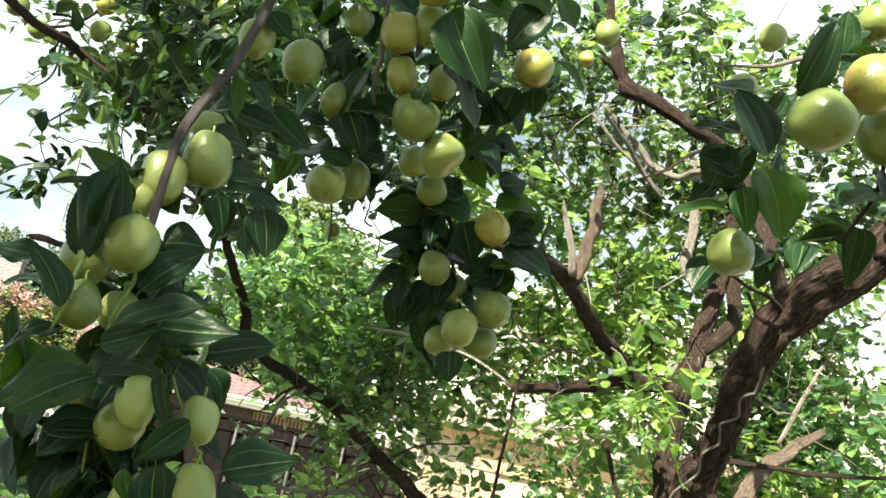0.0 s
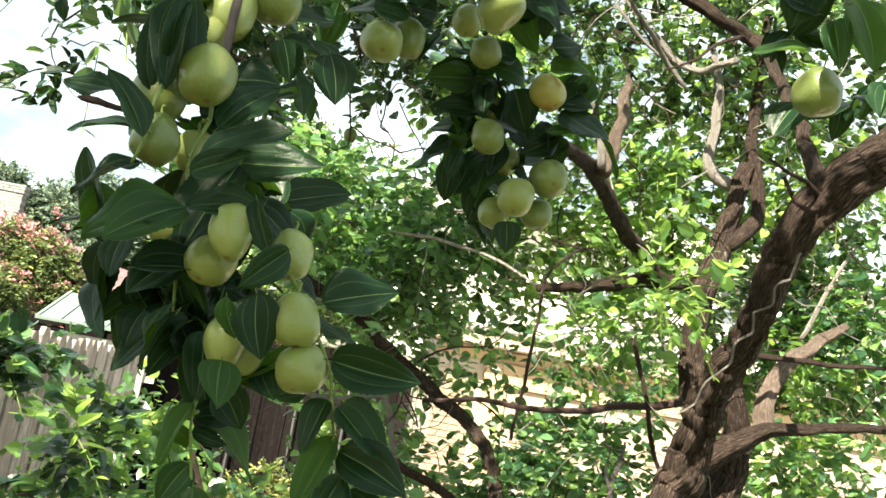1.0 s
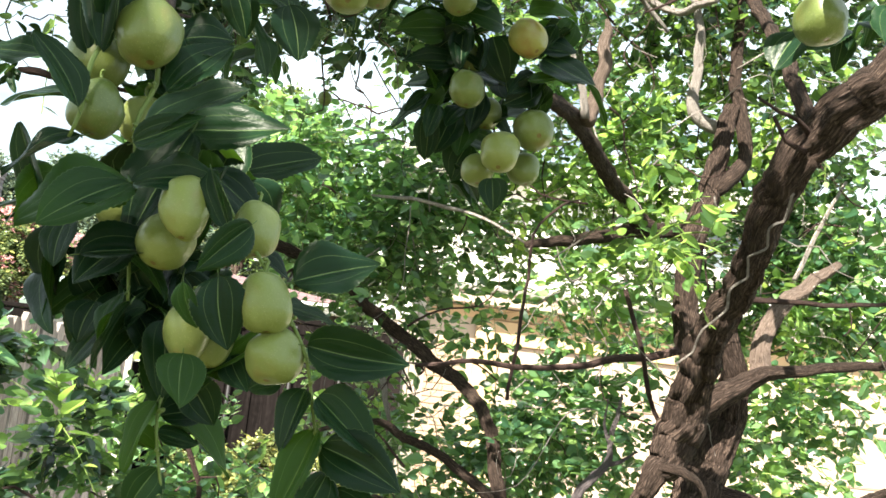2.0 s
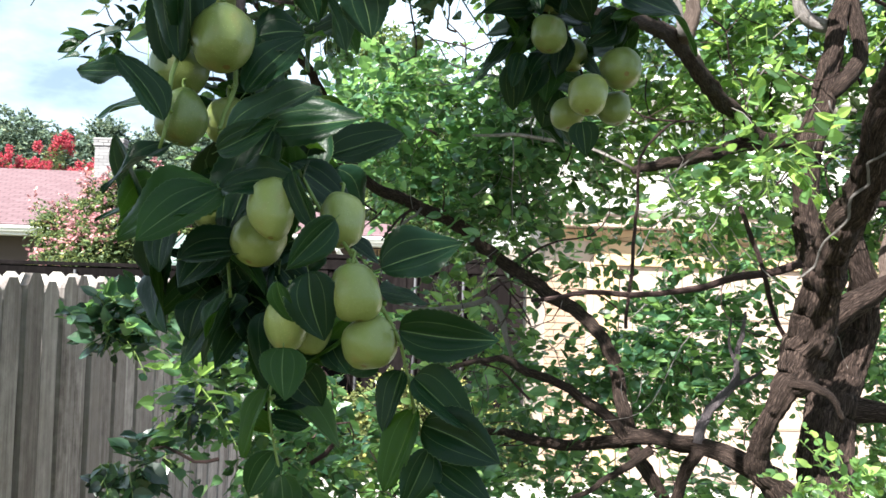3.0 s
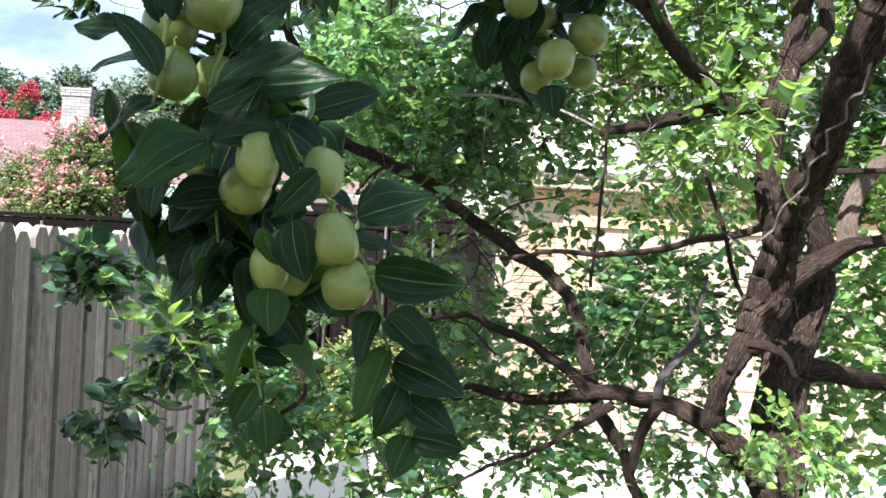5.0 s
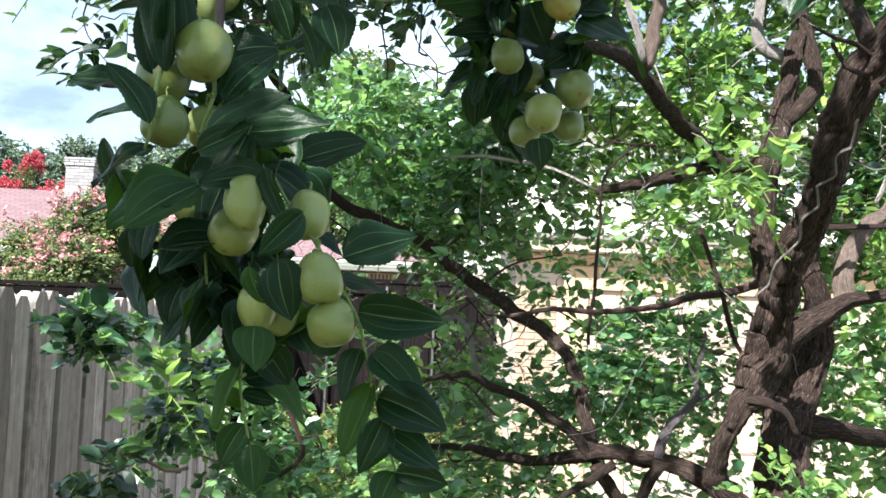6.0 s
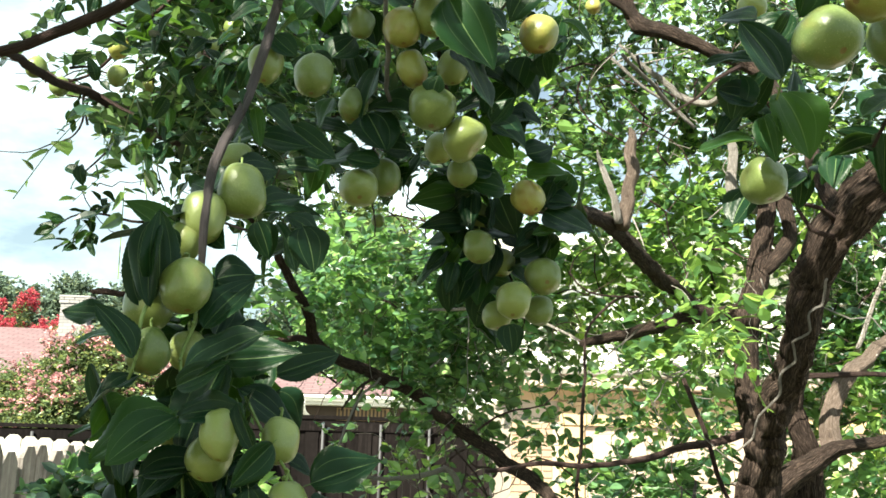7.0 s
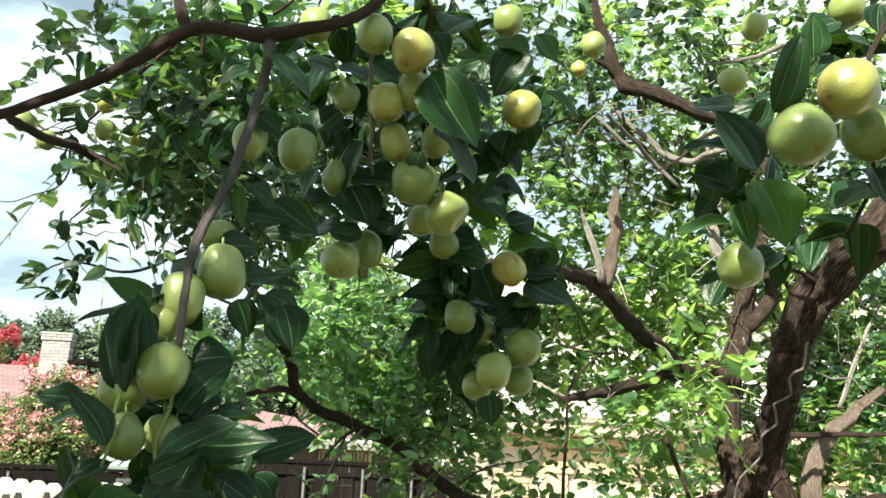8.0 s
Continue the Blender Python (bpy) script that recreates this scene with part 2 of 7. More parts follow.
BARK = bark_material("rough_bark", (0.0085, 0.006, 0.005), (0.062, 0.042, 0.035), (0.25, 0.178, 0.148))
TWIG = bark_material("twig_bark", (0.028, 0.017, 0.016), (0.075, 0.046, 0.042), (0.16, 0.12, 0.11))
VIOLET = bark_material("grey_violet_twig_bark", (0.085, 0.07, 0.078), (0.16, 0.135, 0.145), (0.25, 0.22, 0.23))
DEAD = bark_material("dead_twig_bark", (0.19, 0.165, 0.155), (0.36, 0.325, 0.31), (0.50, 0.47, 0.45))
PALEBARK = bark_material("bleached_bark", (0.085, 0.062, 0.052), (0.22, 0.165, 0.14), (0.36, 0.29, 0.26))
STALK = plain_material("green_stalk", (0.12, 0.175, 0.045), 0.5, 0.3, 40.0)
FRUIT = fruit_material("unripe_fruit_skin", False)
RIPE = fruit_material("ripening_fruit_skin", True)
GREYWOOD = wood_material("weathered_fence_wood", (0.070, 0.054, 0.049), (0.215, 0.188, 0.178), (0.36, 0.325, 0.308), (0.085, 0.064, 0.056))
# lighter than the grey boards: full-sun brightness is put into the colour
PALEWOOD = wood_material("pale_fence_wood", (0.30, 0.28, 0.24), (0.46, 0.44, 0.40), (0.56, 0.54, 0.5), (0.34, 0.31, 0.27))
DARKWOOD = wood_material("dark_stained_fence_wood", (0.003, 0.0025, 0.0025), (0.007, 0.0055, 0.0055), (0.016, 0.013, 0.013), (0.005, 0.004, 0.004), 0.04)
STEEL = plain_material("galvanised_post", (0.055, 0.055, 0.06), 0.6, 0.2, 8.0, 0.05, 0.2)
ROOF = shingle_material("red_brown_shingles", (0.132, 0.083, 0.090), (0.172, 0.113, 0.120))
PALEROOF = shingle_material("pale_shingles", (0.40, 0.375, 0.34), (0.49, 0.465, 0.425))
WALLBROWN = plain_material("brown_house_wall", (0.075, 0.058, 0.05), 0.85, 0.3, 3.0)
WHITE = plain_material("white_paint", (0.78, 0.78, 0.76), 0.5, 0.12, 3.0, 0.05)
TANTRIM = plain_material("tan_trim_paint", (0.39, 0.275, 0.165), 0.65, 0.2, 4.0)
CREAM = plain_material("cream_door_paint", (0.33, 0.255, 0.205), 0.55, 0.2, 2.0, 0.05)
BRICK = brick_material("tan_brick", (0.24, 0.16, 0.11), (0.32, 0.22, 0.155), (0.29, 0.22, 0.165))
MORTAR = plain_material("mortar", (0.36, 0.30, 0.25), 0.95, 0.2, 20.0)
CHIMNEY = brick_material("pale_brick", (0.155, 0.152, 0.155), (0.235, 0.23, 0.228), (0.20, 0.197, 0.197))
GREYMORTAR = plain_material("weathered_mortar", (0.13, 0.13, 0.135), 0.95, 0.3, 20.0)
TEAL = plain_material("green_metal_roof", (0.17, 0.225, 0.20), 0.6, 0.25, 3.0)
CONCRETE = plain_material("concrete", (0.50, 0.465, 0.42), 0.85, 0.25, 1.5, 0.2)
GROUND = plain_material("dry_lawn", (0.085, 0.085, 0.04), 0.95, 0.6, 1.2, 0.6)
GLASS = Mat("window_glass", (0.10, 0.12, 0.14), 0.06, 0.0, 0.9).m


# ---- builders ----
def mesh_of(name, verts, faces, material, smooth=False, uvs=None):
    me = bpy.data.meshes.new(name)
    me.from_pydata(verts, [], faces)
    if uvs is not None:
        layer = me.uv_layers.new(name="UVMap")
        idx = np.empty(len(me.loops), dtype=np.int32)
        me.loops.foreach_get("vertex_index", idx)
        layer.data.foreach_set("uv", np.asarray(uvs, dtype=np.float32)[idx].ravel())
    if smooth:
        me.polygons.foreach_set("use_smooth", np.ones(len(me.polygons), dtype=bool))
    me.materials.append(material)
    me.update()
    return me


def put(name, me, parent=None, label="", at=None):
    ob = new(name, me)
    if parent is not None:
        ob.parent = parent
    if at is not None:
        ob.matrix_basis = at
    if label:
        tagged(ob, label)
    return ob


def part(name, bm, material, parent=None, label="", smooth=False):
    me = bpy.data.meshes.new(name)
    bm.to_mesh(me)
    bm.free()
    if smooth:
        me.polygons.foreach_set("use_smooth", np.ones(len(me.polygons), dtype=bool))
    me.materials.append(material)
    return put(name, me, parent, label)


def box(bm, lo, hi, bevel=0.0):
    """One box from corner to corner, with eased edges."""
    lo, hi = Vector(lo), Vector(hi)
    made = bmesh.ops.create_cube(bm, size=1.0, matrix=Matrix.LocRotScale((lo + hi) / 2, None, hi - lo))
    if bevel > 0:
        edges = {e for v in made["verts"] for e in v.link_edges}
        bmesh.ops.bevel(bm, geom=list(edges), offset=bevel, segments=1, affect="EDGES")
    return bm


def box_part(name, lo, hi, material, parent=None, label="", bevel=0.004):
    return part(name, box(bmesh.new(), lo, hi, bevel), material, parent, label)


def spline(points, step):
    """Points with radii, smoothed by Catmull-Rom and cut into even steps."""
    p = [np.array(q, dtype=float) for q in points]
    p = [2 * p[0] - p[1]] + p + [2 * p[-1] - p[-2]]
    out = []
    for a, b, c, d in zip(p, p[1:], p[2:], p[3:]):
        n = max(2, int(np.linalg.norm((c - b)[:3]) / step))
        for i in range(n):
            t = i / n
            out.append(0.5 * (2 * b + (c - a) * t + (2 * a - 5 * b + 4 * c - d) * t * t + (3 * b - a - 3 * c + d) * t ** 3))
    out.append(p[-2])
    return np.array(out)


def tube(points, sides=12, step=0.03, rough=0.0, seed=0, wander=0.0):
    """Verts, faces and UVs of a tapered limb along points of (x, y, z, radius), its surface ridged and knobbed."""
    line = spline(points, step)
    rng = np.random.default_rng(seed)
    if wander:
        w = rng.normal(0, wander, (len(line), 3))
        w[0] = w[-1] = 0
        line[:, :3] += (w + np.roll(w, 1, 0) + np.roll(w, -1, 0)) / 3
    verts, faces, uvs = [], [], []
    side = Vector((1, 0.2, 0.1))
    along = 0.0
    phase = rng.uniform(0, 50)
    for i, (x, y, z, r) in enumerate(line):
        a, b = line[max(i - 1, 0)], line[min(i + 1, len(line) - 1)]
        way = Vector((b - a)[:3]).normalized()
        side = (side - way * side.dot(way)).normalized()
        up = way.cross(side)
        if i:
            along += float(np.linalg.norm((line[i] - line[i - 1])[:3]))
        for k in range(sides):
            ang = 2 * math.pi * k / sides
            d = side * math.cos(ang) + up * math.sin(ang)
            rr = r
            if rough:
                q = Vector((math.cos(ang) * 2.2, math.sin(ang) * 2.2, along * 5.0 + phase))
                rr *= 1 + rough * (noise.noise(q) + 0.6 * noise.noise(Vector((math.cos(ang) * 6, math.sin(ang) * 6, along * 9 + phase)))
                                   + 0.4 * noise.noise(Vector((math.cos(ang) * 13, math.sin(ang) * 13, along * 22 + phase))))
            verts.append((x + d.x * rr, y + d.y * rr, z + d.z * rr))
            uvs.append((abs(2 * k / sides - 1) * 0.8, along))
    for i in range(len(line) - 1):
        for k in range(sides):
            k2 = (k + 1) % sides
            faces.append((i * sides + k, i * sides + k2, (i + 1) * sides + k2, (i + 1) * sides + k))
    faces.append(tuple(range(sides))[::-1])
    faces.append(tuple((len(line) - 1) * sides + k for k in range(sides)))
    return verts, faces, uvs


def limb(name, points, parent, material, sides=14, step=0.03, rough=0.22, seed=0, label="", wander=0.004):
    v, f, u = tube(points, sides, step, rough, seed, wander)
    return put(name, mesh_of(name, v, f, material, True, u), parent, label)


def leaf_mesh(seed, n=15, m=12):
    """A unit leaf along +Y, facing +Z: three-nerved and quilted between the nerves, folded, arched, with a toothed, wavy margin."""
    rng = np.random.default_rng(seed)
    fold, arch, twist, wave = rng.uniform(0.05, 0.5), rng.uniform(0.05, 0.55), rng.uniform(-0.7, 0.7), rng.uniform(0.02, 0.065)
    ph, skew, sweep = rng.uniform(0, 6), rng.uniform(-0.06, 0.06), rng.uniform(-0.10, 0.10)
    curl, freq = rng.uniform(-0.02, 0.10), rng.uniform(7, 12)
    verts, faces, uvs = [], [], []
    rows = n * 2
    for i in range(rows + 1):
        v = i / rows
        half = 0.5 * (math.sin(math.pi * min(1, v ** 0.78)) ** 0.70) * (1 - 0.18 * v) + 0.002
        half *= 1 - 0.35 * max(0, v - 0.86) / 0.14
        tooth = 1 + (0.040 if i % 2 else -0.012) * (0.08 < v < 0.95)
        for j in range(m + 1):
            u = j / m * 2 - 1
            w = half * (tooth if abs(u) == 1 else 1)
            x = u * w + skew * math.sin(v * math.pi) + sweep * (v ** 2 - v * 0.6)
            z = fold * abs(u) * half - arch * (v ** 1.7) * 0.6
            z += 0.018 * abs(math.sin(u * 2 * math.pi)) * half * 2 - curl * abs(u) ** 3 * half * 2
            z += wave * math.sin(v * freq + ph + (2.3 if u > 0 else 0)) * u * u
            z += twist * u * half * (v - 0.4)
            y = v * (1 - 0.14 * arch)
            verts.append((x, y, z))
            uvs.append((0.5 + u / 2, v))
    for i in range(rows):
        for j in range(m):
            a = i * (m + 1) + j
            faces.append((a, a + 1, a + m + 2, a + m + 1))
    # the stalk
    base = len(verts)
    for k in range(2):
        for c, s in ((1, 0), (-0.5, 0.87), (-0.5, -0.87)):
            verts.append((c * 0.012, -0.09 + k * 0.13, s * 0.012 - 0.012 * k))
            uvs.append((0.5, 0.02))
    for k in range(3):
        faces.append((base + k, base + (k + 1) % 3, base + 3 + (k + 1) % 3, base + 3 + k))
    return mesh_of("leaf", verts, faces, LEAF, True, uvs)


def fruit_mesh(seed, material, seg=24, rings=18):
    """A unit-diameter jujube: a squat egg with shoulders, a stalk hollow and a dimpled flower end."""
    rng = np.random.default_rng(seed)
    pear, square, ph = rng.uniform(-0.08, 0.13), rng.uniform(0.0, 0.13), rng.uniform(0, 6)
    lean = rng.uniform(-0.07, 0.07)
    off = Vector(rng.uniform(0, 30, 3))
    verts, faces = [], []
    for i in range(rings + 1):
        a = math.pi * i / rings
        z, r = math.cos(a), math.sin(a)
        r *= 1 + square * math.sin(a * 2) ** 2 * 0.6
        r *= 1 + pear * z
        z -= 0.16 * math.exp(-(a / 0.28) ** 2) - 0.075 * math.exp(-((math.pi - a) / 0.22) ** 2)
        for k in range(seg):
            b = 2 * math.pi * k / seg
            p = Vector((r * math.cos(b), r * math.sin(b), z)) * 0.5
            p *= 1 + 0.11 * noise.noise(p * 2.3 + off) + 0.018 * math.sin(3 * b + ph) * r
            p.x += lean * p.z
            verts.append(p)
    for i in range(rings):
        for k in range(seg):
            k2 = (k + 1) % seg
            faces.append((i * seg + k, (i + 1) * seg + k, (i + 1) * seg + k2, i * seg + k2))
    return mesh_of("fruit", [tuple(v) for v in verts], faces, material, True)


LEAVES = [leaf_mesh(s) for s in range(16)]
FRUITS = [fruit_mesh(s, FRUIT) for s in range(12)]
RIPES = [fruit_mesh(s + 20, RIPE) for s in range(6)]
pick = random.Random(7)


def leaf_at(parent, base, tip, width, turn=0.0, face=(0.0, -0.75, 0.65)):
    """One leaf from its base to its tip; turn: degrees about its own length."""
    base, tip = Vector(base), Vector(tip)
    way = tip - base
    length = way.length
    way.normalize()
    up = Vector(face)
    up = (up - way * up.dot(way)).normalized()
    up = Matrix.Rotation(radians(turn + pick.gauss(0, 11)), 3, way) @ up
    side = way.cross(up)
    rot = Matrix((side, way, up)).transposed().to_4x4()
    m = Matrix.Translation(base) @ rot @ Matrix.Diagonal((width, length, length * 0.8, 1))
    return put("leaf", pick.choice(LEAVES), parent, at=m)


def fruit_at(parent, place, diameter, tall=1.1, tip=(0.0, -0.25, -1.0), ripe=False, stalk=None):
    """One fruit, its flower end towards tip, and its stalk up to a point of the twig if one is given."""
    place = Vector(place)
    z = -Vector(tip).normalized()
    rot = z.to_track_quat("Z", "Y").to_matrix().to_4x4() @ pose(0, 0, 0, 0, 0, pick.uniform(0, 360))
    m = Matrix.Translation(place) @ rot @ Matrix.Diagonal((diameter, diameter, diameter * tall, 1))
    ob = put("fruit", pick.choice(RIPES if ripe else FRUITS), parent, at=m, label="yellow-green jujube with a reddish blush" if ripe else "")
    top = place + z * diameter * tall * 0.42
    end = Vector(stalk) if stalk else top + z * 0.005 + Vector((0, 0, 0.004))
    mid = (top + end) / 2 + Vector((pick.uniform(-0.003, 0.003), pick.uniform(-0.003, 0.003), 0.004))
    v, f, u = tube([(*top, 0.0010), (*mid, 0.0009), (*end, 0.0010)], 6, 0.006)
    put("fruit_stalk", mesh_of("fruit_stalk", v, f, STALK, True, u), parent)
    return ob


LEAF_SHAPE = np.array([(0, 0, 0), (-0.20, 0.10, 0.03), (-0.31, 0.33, 0.06), (-0.25, 0.64, 0.03), (0, 1, -0.08), (0.25, 0.64, 0.03), (0.31, 0.33, 0.06), (0.20, 0.10, 0.03), (0, 0.34, -0.02), (0, 0.66, -0.03)])
LEAF_FACES = [(0, 7, 8), (0, 8, 1), (7, 6, 8), (8, 2, 1), (6, 5, 9, 8), (8, 9, 3, 2), (5, 4, 9), (9, 4, 3)]


def scatter_leaves(bases, ways, ups, sizes, widths):
    """Verts and faces of many small folded leaves."""
    w = ways / np.linalg.norm(ways, axis=1, keepdims=True)
    ups = ups - w * (ups * w).sum(1, keepdims=True)
    ups /= np.linalg.norm(ups, axis=1, keepdims=True) + 1e-9
    side = np.cross(w, ups)
    s = sizes[:, None, None]
    v = (bases[:, None, :] + side[:, None, :] * LEAF_SHAPE[None, :, 0, None] * s * widths[:, None, None]
         + w[:, None, :] * LEAF_SHAPE[None, :, 1, None] * s + ups[:, None, :] * LEAF_SHAPE[None, :, 2, None] * s)
    n = len(bases)
    faces = [tuple(i * 10 + k for k in f) for i in range(n) for f in LEAF_FACES]
    return v.reshape(-1, 3), faces


def sprays(clumps, seed, size=0.042, length=0.15, per=9, droop=0.35, flat=0.8):
    """Leaves and twigs of drooping leafy shoots inside clumps of (x, y, z, rx, ry, rz, shoots)."""
    rng = np.random.default_rng(seed)
    starts, dirs = [], []
    for x, y, z, rx, ry, rz, n in clumps:
        d = rng.normal(0, 1, (n, 3))
        d /= np.linalg.norm(d, axis=1, keepdims=True)
        starts.append(np.array((x, y, z)) + d * np.array((rx, ry, rz)) * rng.uniform(0.15, 1, (n, 1)) ** 0.6)
        dirs.append(d + rng.normal(0, 0.8, (n, 3)))
    starts, dirs = np.concatenate(starts), np.concatenate(dirs)
    dirs[:, 2] -= droop
    dirs /= np.linalg.norm(dirs, axis=1, keepdims=True)
    n = len(starts)
    lens = length * rng.uniform(0.6, 1.35, n)
    t = (np.arange(per) + 0.5) / per
    pts = starts[:, None, :] + dirs[:, None, :] * (t[None, :, None] * lens[:, None, None])
    pts[:, :, 2] -= (t[None, :] ** 2) * lens[:, None] * 0.25
    across = np.cross(dirs, np.array((0.0, 0.0, 1.0))) + rng.normal(0, 0.15, (n, 3))
    across /= np.linalg.norm(across, axis=1, keepdims=True) + 1e-9
    sign = np.where(np.arange(per) % 2, 1.0, -1.0)
    ways = across[:, None, :] * sign[None, :, None] + dirs[:, None, :] * 0.75 + rng.normal(0, 0.28, (n, per, 3))
    ups = np.array((-0.25, -0.2, 1.0))[None, None, :] + rng.normal(0, flat, (n, per, 3))
    sizes = size * rng.uniform(0.5, 1.5, (n, per)) * (1 - 0.35 * t[None, :] ** 2)
    keep = rng.uniform(0, 1, (n, per)) > 0.08
    v, f = scatter_leaves(pts[keep], ways[keep], ups[keep], sizes[keep], rng.uniform(0.75, 1.25, int(keep.sum())))
    # shoots as thin three-sided rods
    r = 0.0012
    a = starts
    b = starts + dirs * lens[:, None] * np.array(1.0)
    b[:, 2] -= lens * 0.25
    m = (a + b) / 2 + np.stack([0 * lens, 0 * lens, lens * 0.06], 1)
    tv, tf = [], []
    for i in range(n):
        o = len(tv)
        for q in (a[i], m[i], b[i]):
            for c, s in ((1, 0), (-0.5, 0.87), (-0.5, -0.87)):
                tv.append((q[0] + c * r, q[1] + s * r, q[2] + (c - s) * r * 0.5))
        for k in range(2):
            for j in range(3):
                tf.append((o + k * 3 + j, o + k * 3 + (j + 1) % 3, o + k * 3 + 3 + (j + 1) % 3, o + k * 3 + 3 + j))
    return v, f, tv, tf


def foliage(name, clumps, parent, material, seed, shoots=STALK, **kind):
    v, f, tv, tf = sprays(clumps, seed, **kind)
    tagged(put(name, mesh_of(name, v, f, material), parent), kind="stuff")
    if shoots is not None:
        tagged(put("twig_growth", mesh_of("twig_growth", tv, tf, shoots), parent), kind="stuff")


def thicket(x0, x1, y, z0, z1, deep, density, cell=0.22):
    """Clumps that fill an upright slab of the crown, for foliage(); density: shoots to the square metre."""
    nx, nz = max(1, round((x1 - x0) / cell)), max(1, round((z1 - z0) / cell))
    w, h = (x1 - x0) / nx, (z1 - z0) / nz
    return [(x0 + (i + 0.5) * w, y, z0 + (j + 0.5) * h, w * 0.64, deep, h * 0.64, max(2, round(w * h * density))) for i in range(nx) for j in range(nz)]


def leaf_cloud(parent, centre, reach, count, size, seed):
    """Large leaves hanging at random about a place."""
    rng = np.random.default_rng(seed)
    for _ in range(count):
        d = rng.normal(0, 1, 3)
        d *= rng.uniform(0.2, 1) / np.linalg.norm(d)
        base = np.array(centre) + d * np.array(reach)
        way = np.array((rng.normal(0, 0.8), rng.normal(0, 0.6), -0.55 + rng.normal(0, 0.6)))
        way *= size * rng.uniform(0.7, 1.25) / np.linalg.norm(way)
        leaf_at(parent, base, base + way, float(np.linalg.norm(way)) * rng.uniform(0.48, 0.62), float(rng.normal(0, 25)), (float(rng.normal(0, 0.4)), -0.5, 0.8))


def tangle(name, regions, parent, material, seed, thick=1.0):
    """Many thin crooked twigs inside regions of (x, y, z, rx, ry, rz, count)."""
    rng = np.random.default_rng(seed)
    verts, faces, uvs = [], [], []
    for x, y, z, rx, ry, rz, count in regions:
        for _ in range(count):
            p = np.array((x, y, z)) + rng.uniform(-1, 1, 3) * (rx, ry, rz)
            d = rng.normal(0, 1, 3) + (0, 0, 0.3)
            d /= np.linalg.norm(d)
            r, step, pts = thick * rng.uniform(0.0014, 0.0042), rng.uniform(0.035, 0.09), []
            for k in range(7):
                pts.append((*p, r * (1 - 0.13 * k)))
                d = d + rng.normal(0, 0.5, 3)
                d /= np.linalg.norm(d)
                p = p + d * step
            v, f, u = tube(pts, 5, 0.04)
            faces += [tuple(i + len(verts) for i in q) for q in f]
            verts += v
            uvs += u
    return tagged(put(name, mesh_of(name, verts, faces, material, True, uvs), parent), kind="stuff")


# ---- ground ----
def ground_sheet():
    v, f = [], []
    xs = np.concatenate([np.linspace(-400, -14, 8), np.linspace(-12, 12, 41), np.linspace(14, 400, 8)])
    ys = np.concatenate([np.linspace(-400, -10, 8), np.linspace(-8, 24, 55), np.linspace(28, 600, 10)])
    for y in ys:
        for x in xs:
            v.append((x, y, 0.025 * noise.noise(Vector((x * 0.6, y * 0.6, 3))) - 0.03 if abs(x) < 13 and -9 < y < 25 else -0.03))
    w = len(xs)
    for j in range(len(ys) - 1):
        for i in range(w - 1):
            f.append((j * w + i, j * w + i + 1, (j + 1) * w + i + 1, (j + 1) * w + i))
    return tagged(put("ground", mesh_of("ground", v, f, GROUND, True)), "dry sunlit back yard lawn and soil", "ground", kind="structure")


ground_sheet()
for gx in range(4):
    for gy in range(4):
        box_part("pavement", (-1.0 + gx * 2.2, 2.9 + gy * 1.62, -0.05), (1.185 + gx * 2.2, 4.505 + gy * 1.62, 0.03), CONCRETE, bevel=0.012)
for ob in [o for o in scene.objects if o.name.startswith("pavement")]:
    tagged(ob, "pale sunlit concrete slab of the driveway", "pavement", "driveway slabs", "structure")


# ---- fences ----
def picket_mesh(seed, height, width, thick, material):
    """A dog-eared board with slightly uneven edges, standing on z = 0, its face towards -Y."""
    rng = np.random.default_rng(seed)
    h, w = height + rng.uniform(-0.012, 0.012), width / 2
    ear, drop = w * 0.52, 0.036
    n = 9
    left = [(-w + rng.normal(0, 0.0012), h * i / n) for i in range(n)] + [(-w, h - drop)]
    right = [(w + rng.normal(0, 0.0012), h * i / n) for i in range(n)] + [(w, h - drop)]
    outline = left + [(-w + ear, h), (w - ear, h)] + right[::-1]
    k = len(outline)
    bow = rng.uniform(-0.002, 0.002)
    e, deep = 0.007, 0.014
    front = [(x * (1 - e / w), -thick / 2 + bow * math.sin(z / h * 3.1), z) for x, z in outline]
    edge = [(x, -thick / 2 + deep + bow * math.sin(z / h * 3.1), z) for x, z in outline]
    back = [(x, thick / 2 + bow * math.sin(z / h * 3.1), z) for x, z in outline]
    faces = [tuple(range(k)), tuple(range(2 * k, 3 * k))[::-1]]
    for i in range(k):
        j = (i + 1) % k
        faces += [(j, i, k + i, k + j), (k + j, k + i, 2 * k + i, 2 * k + j)]
    return mesh_of("picket", front + edge + back, faces, material)


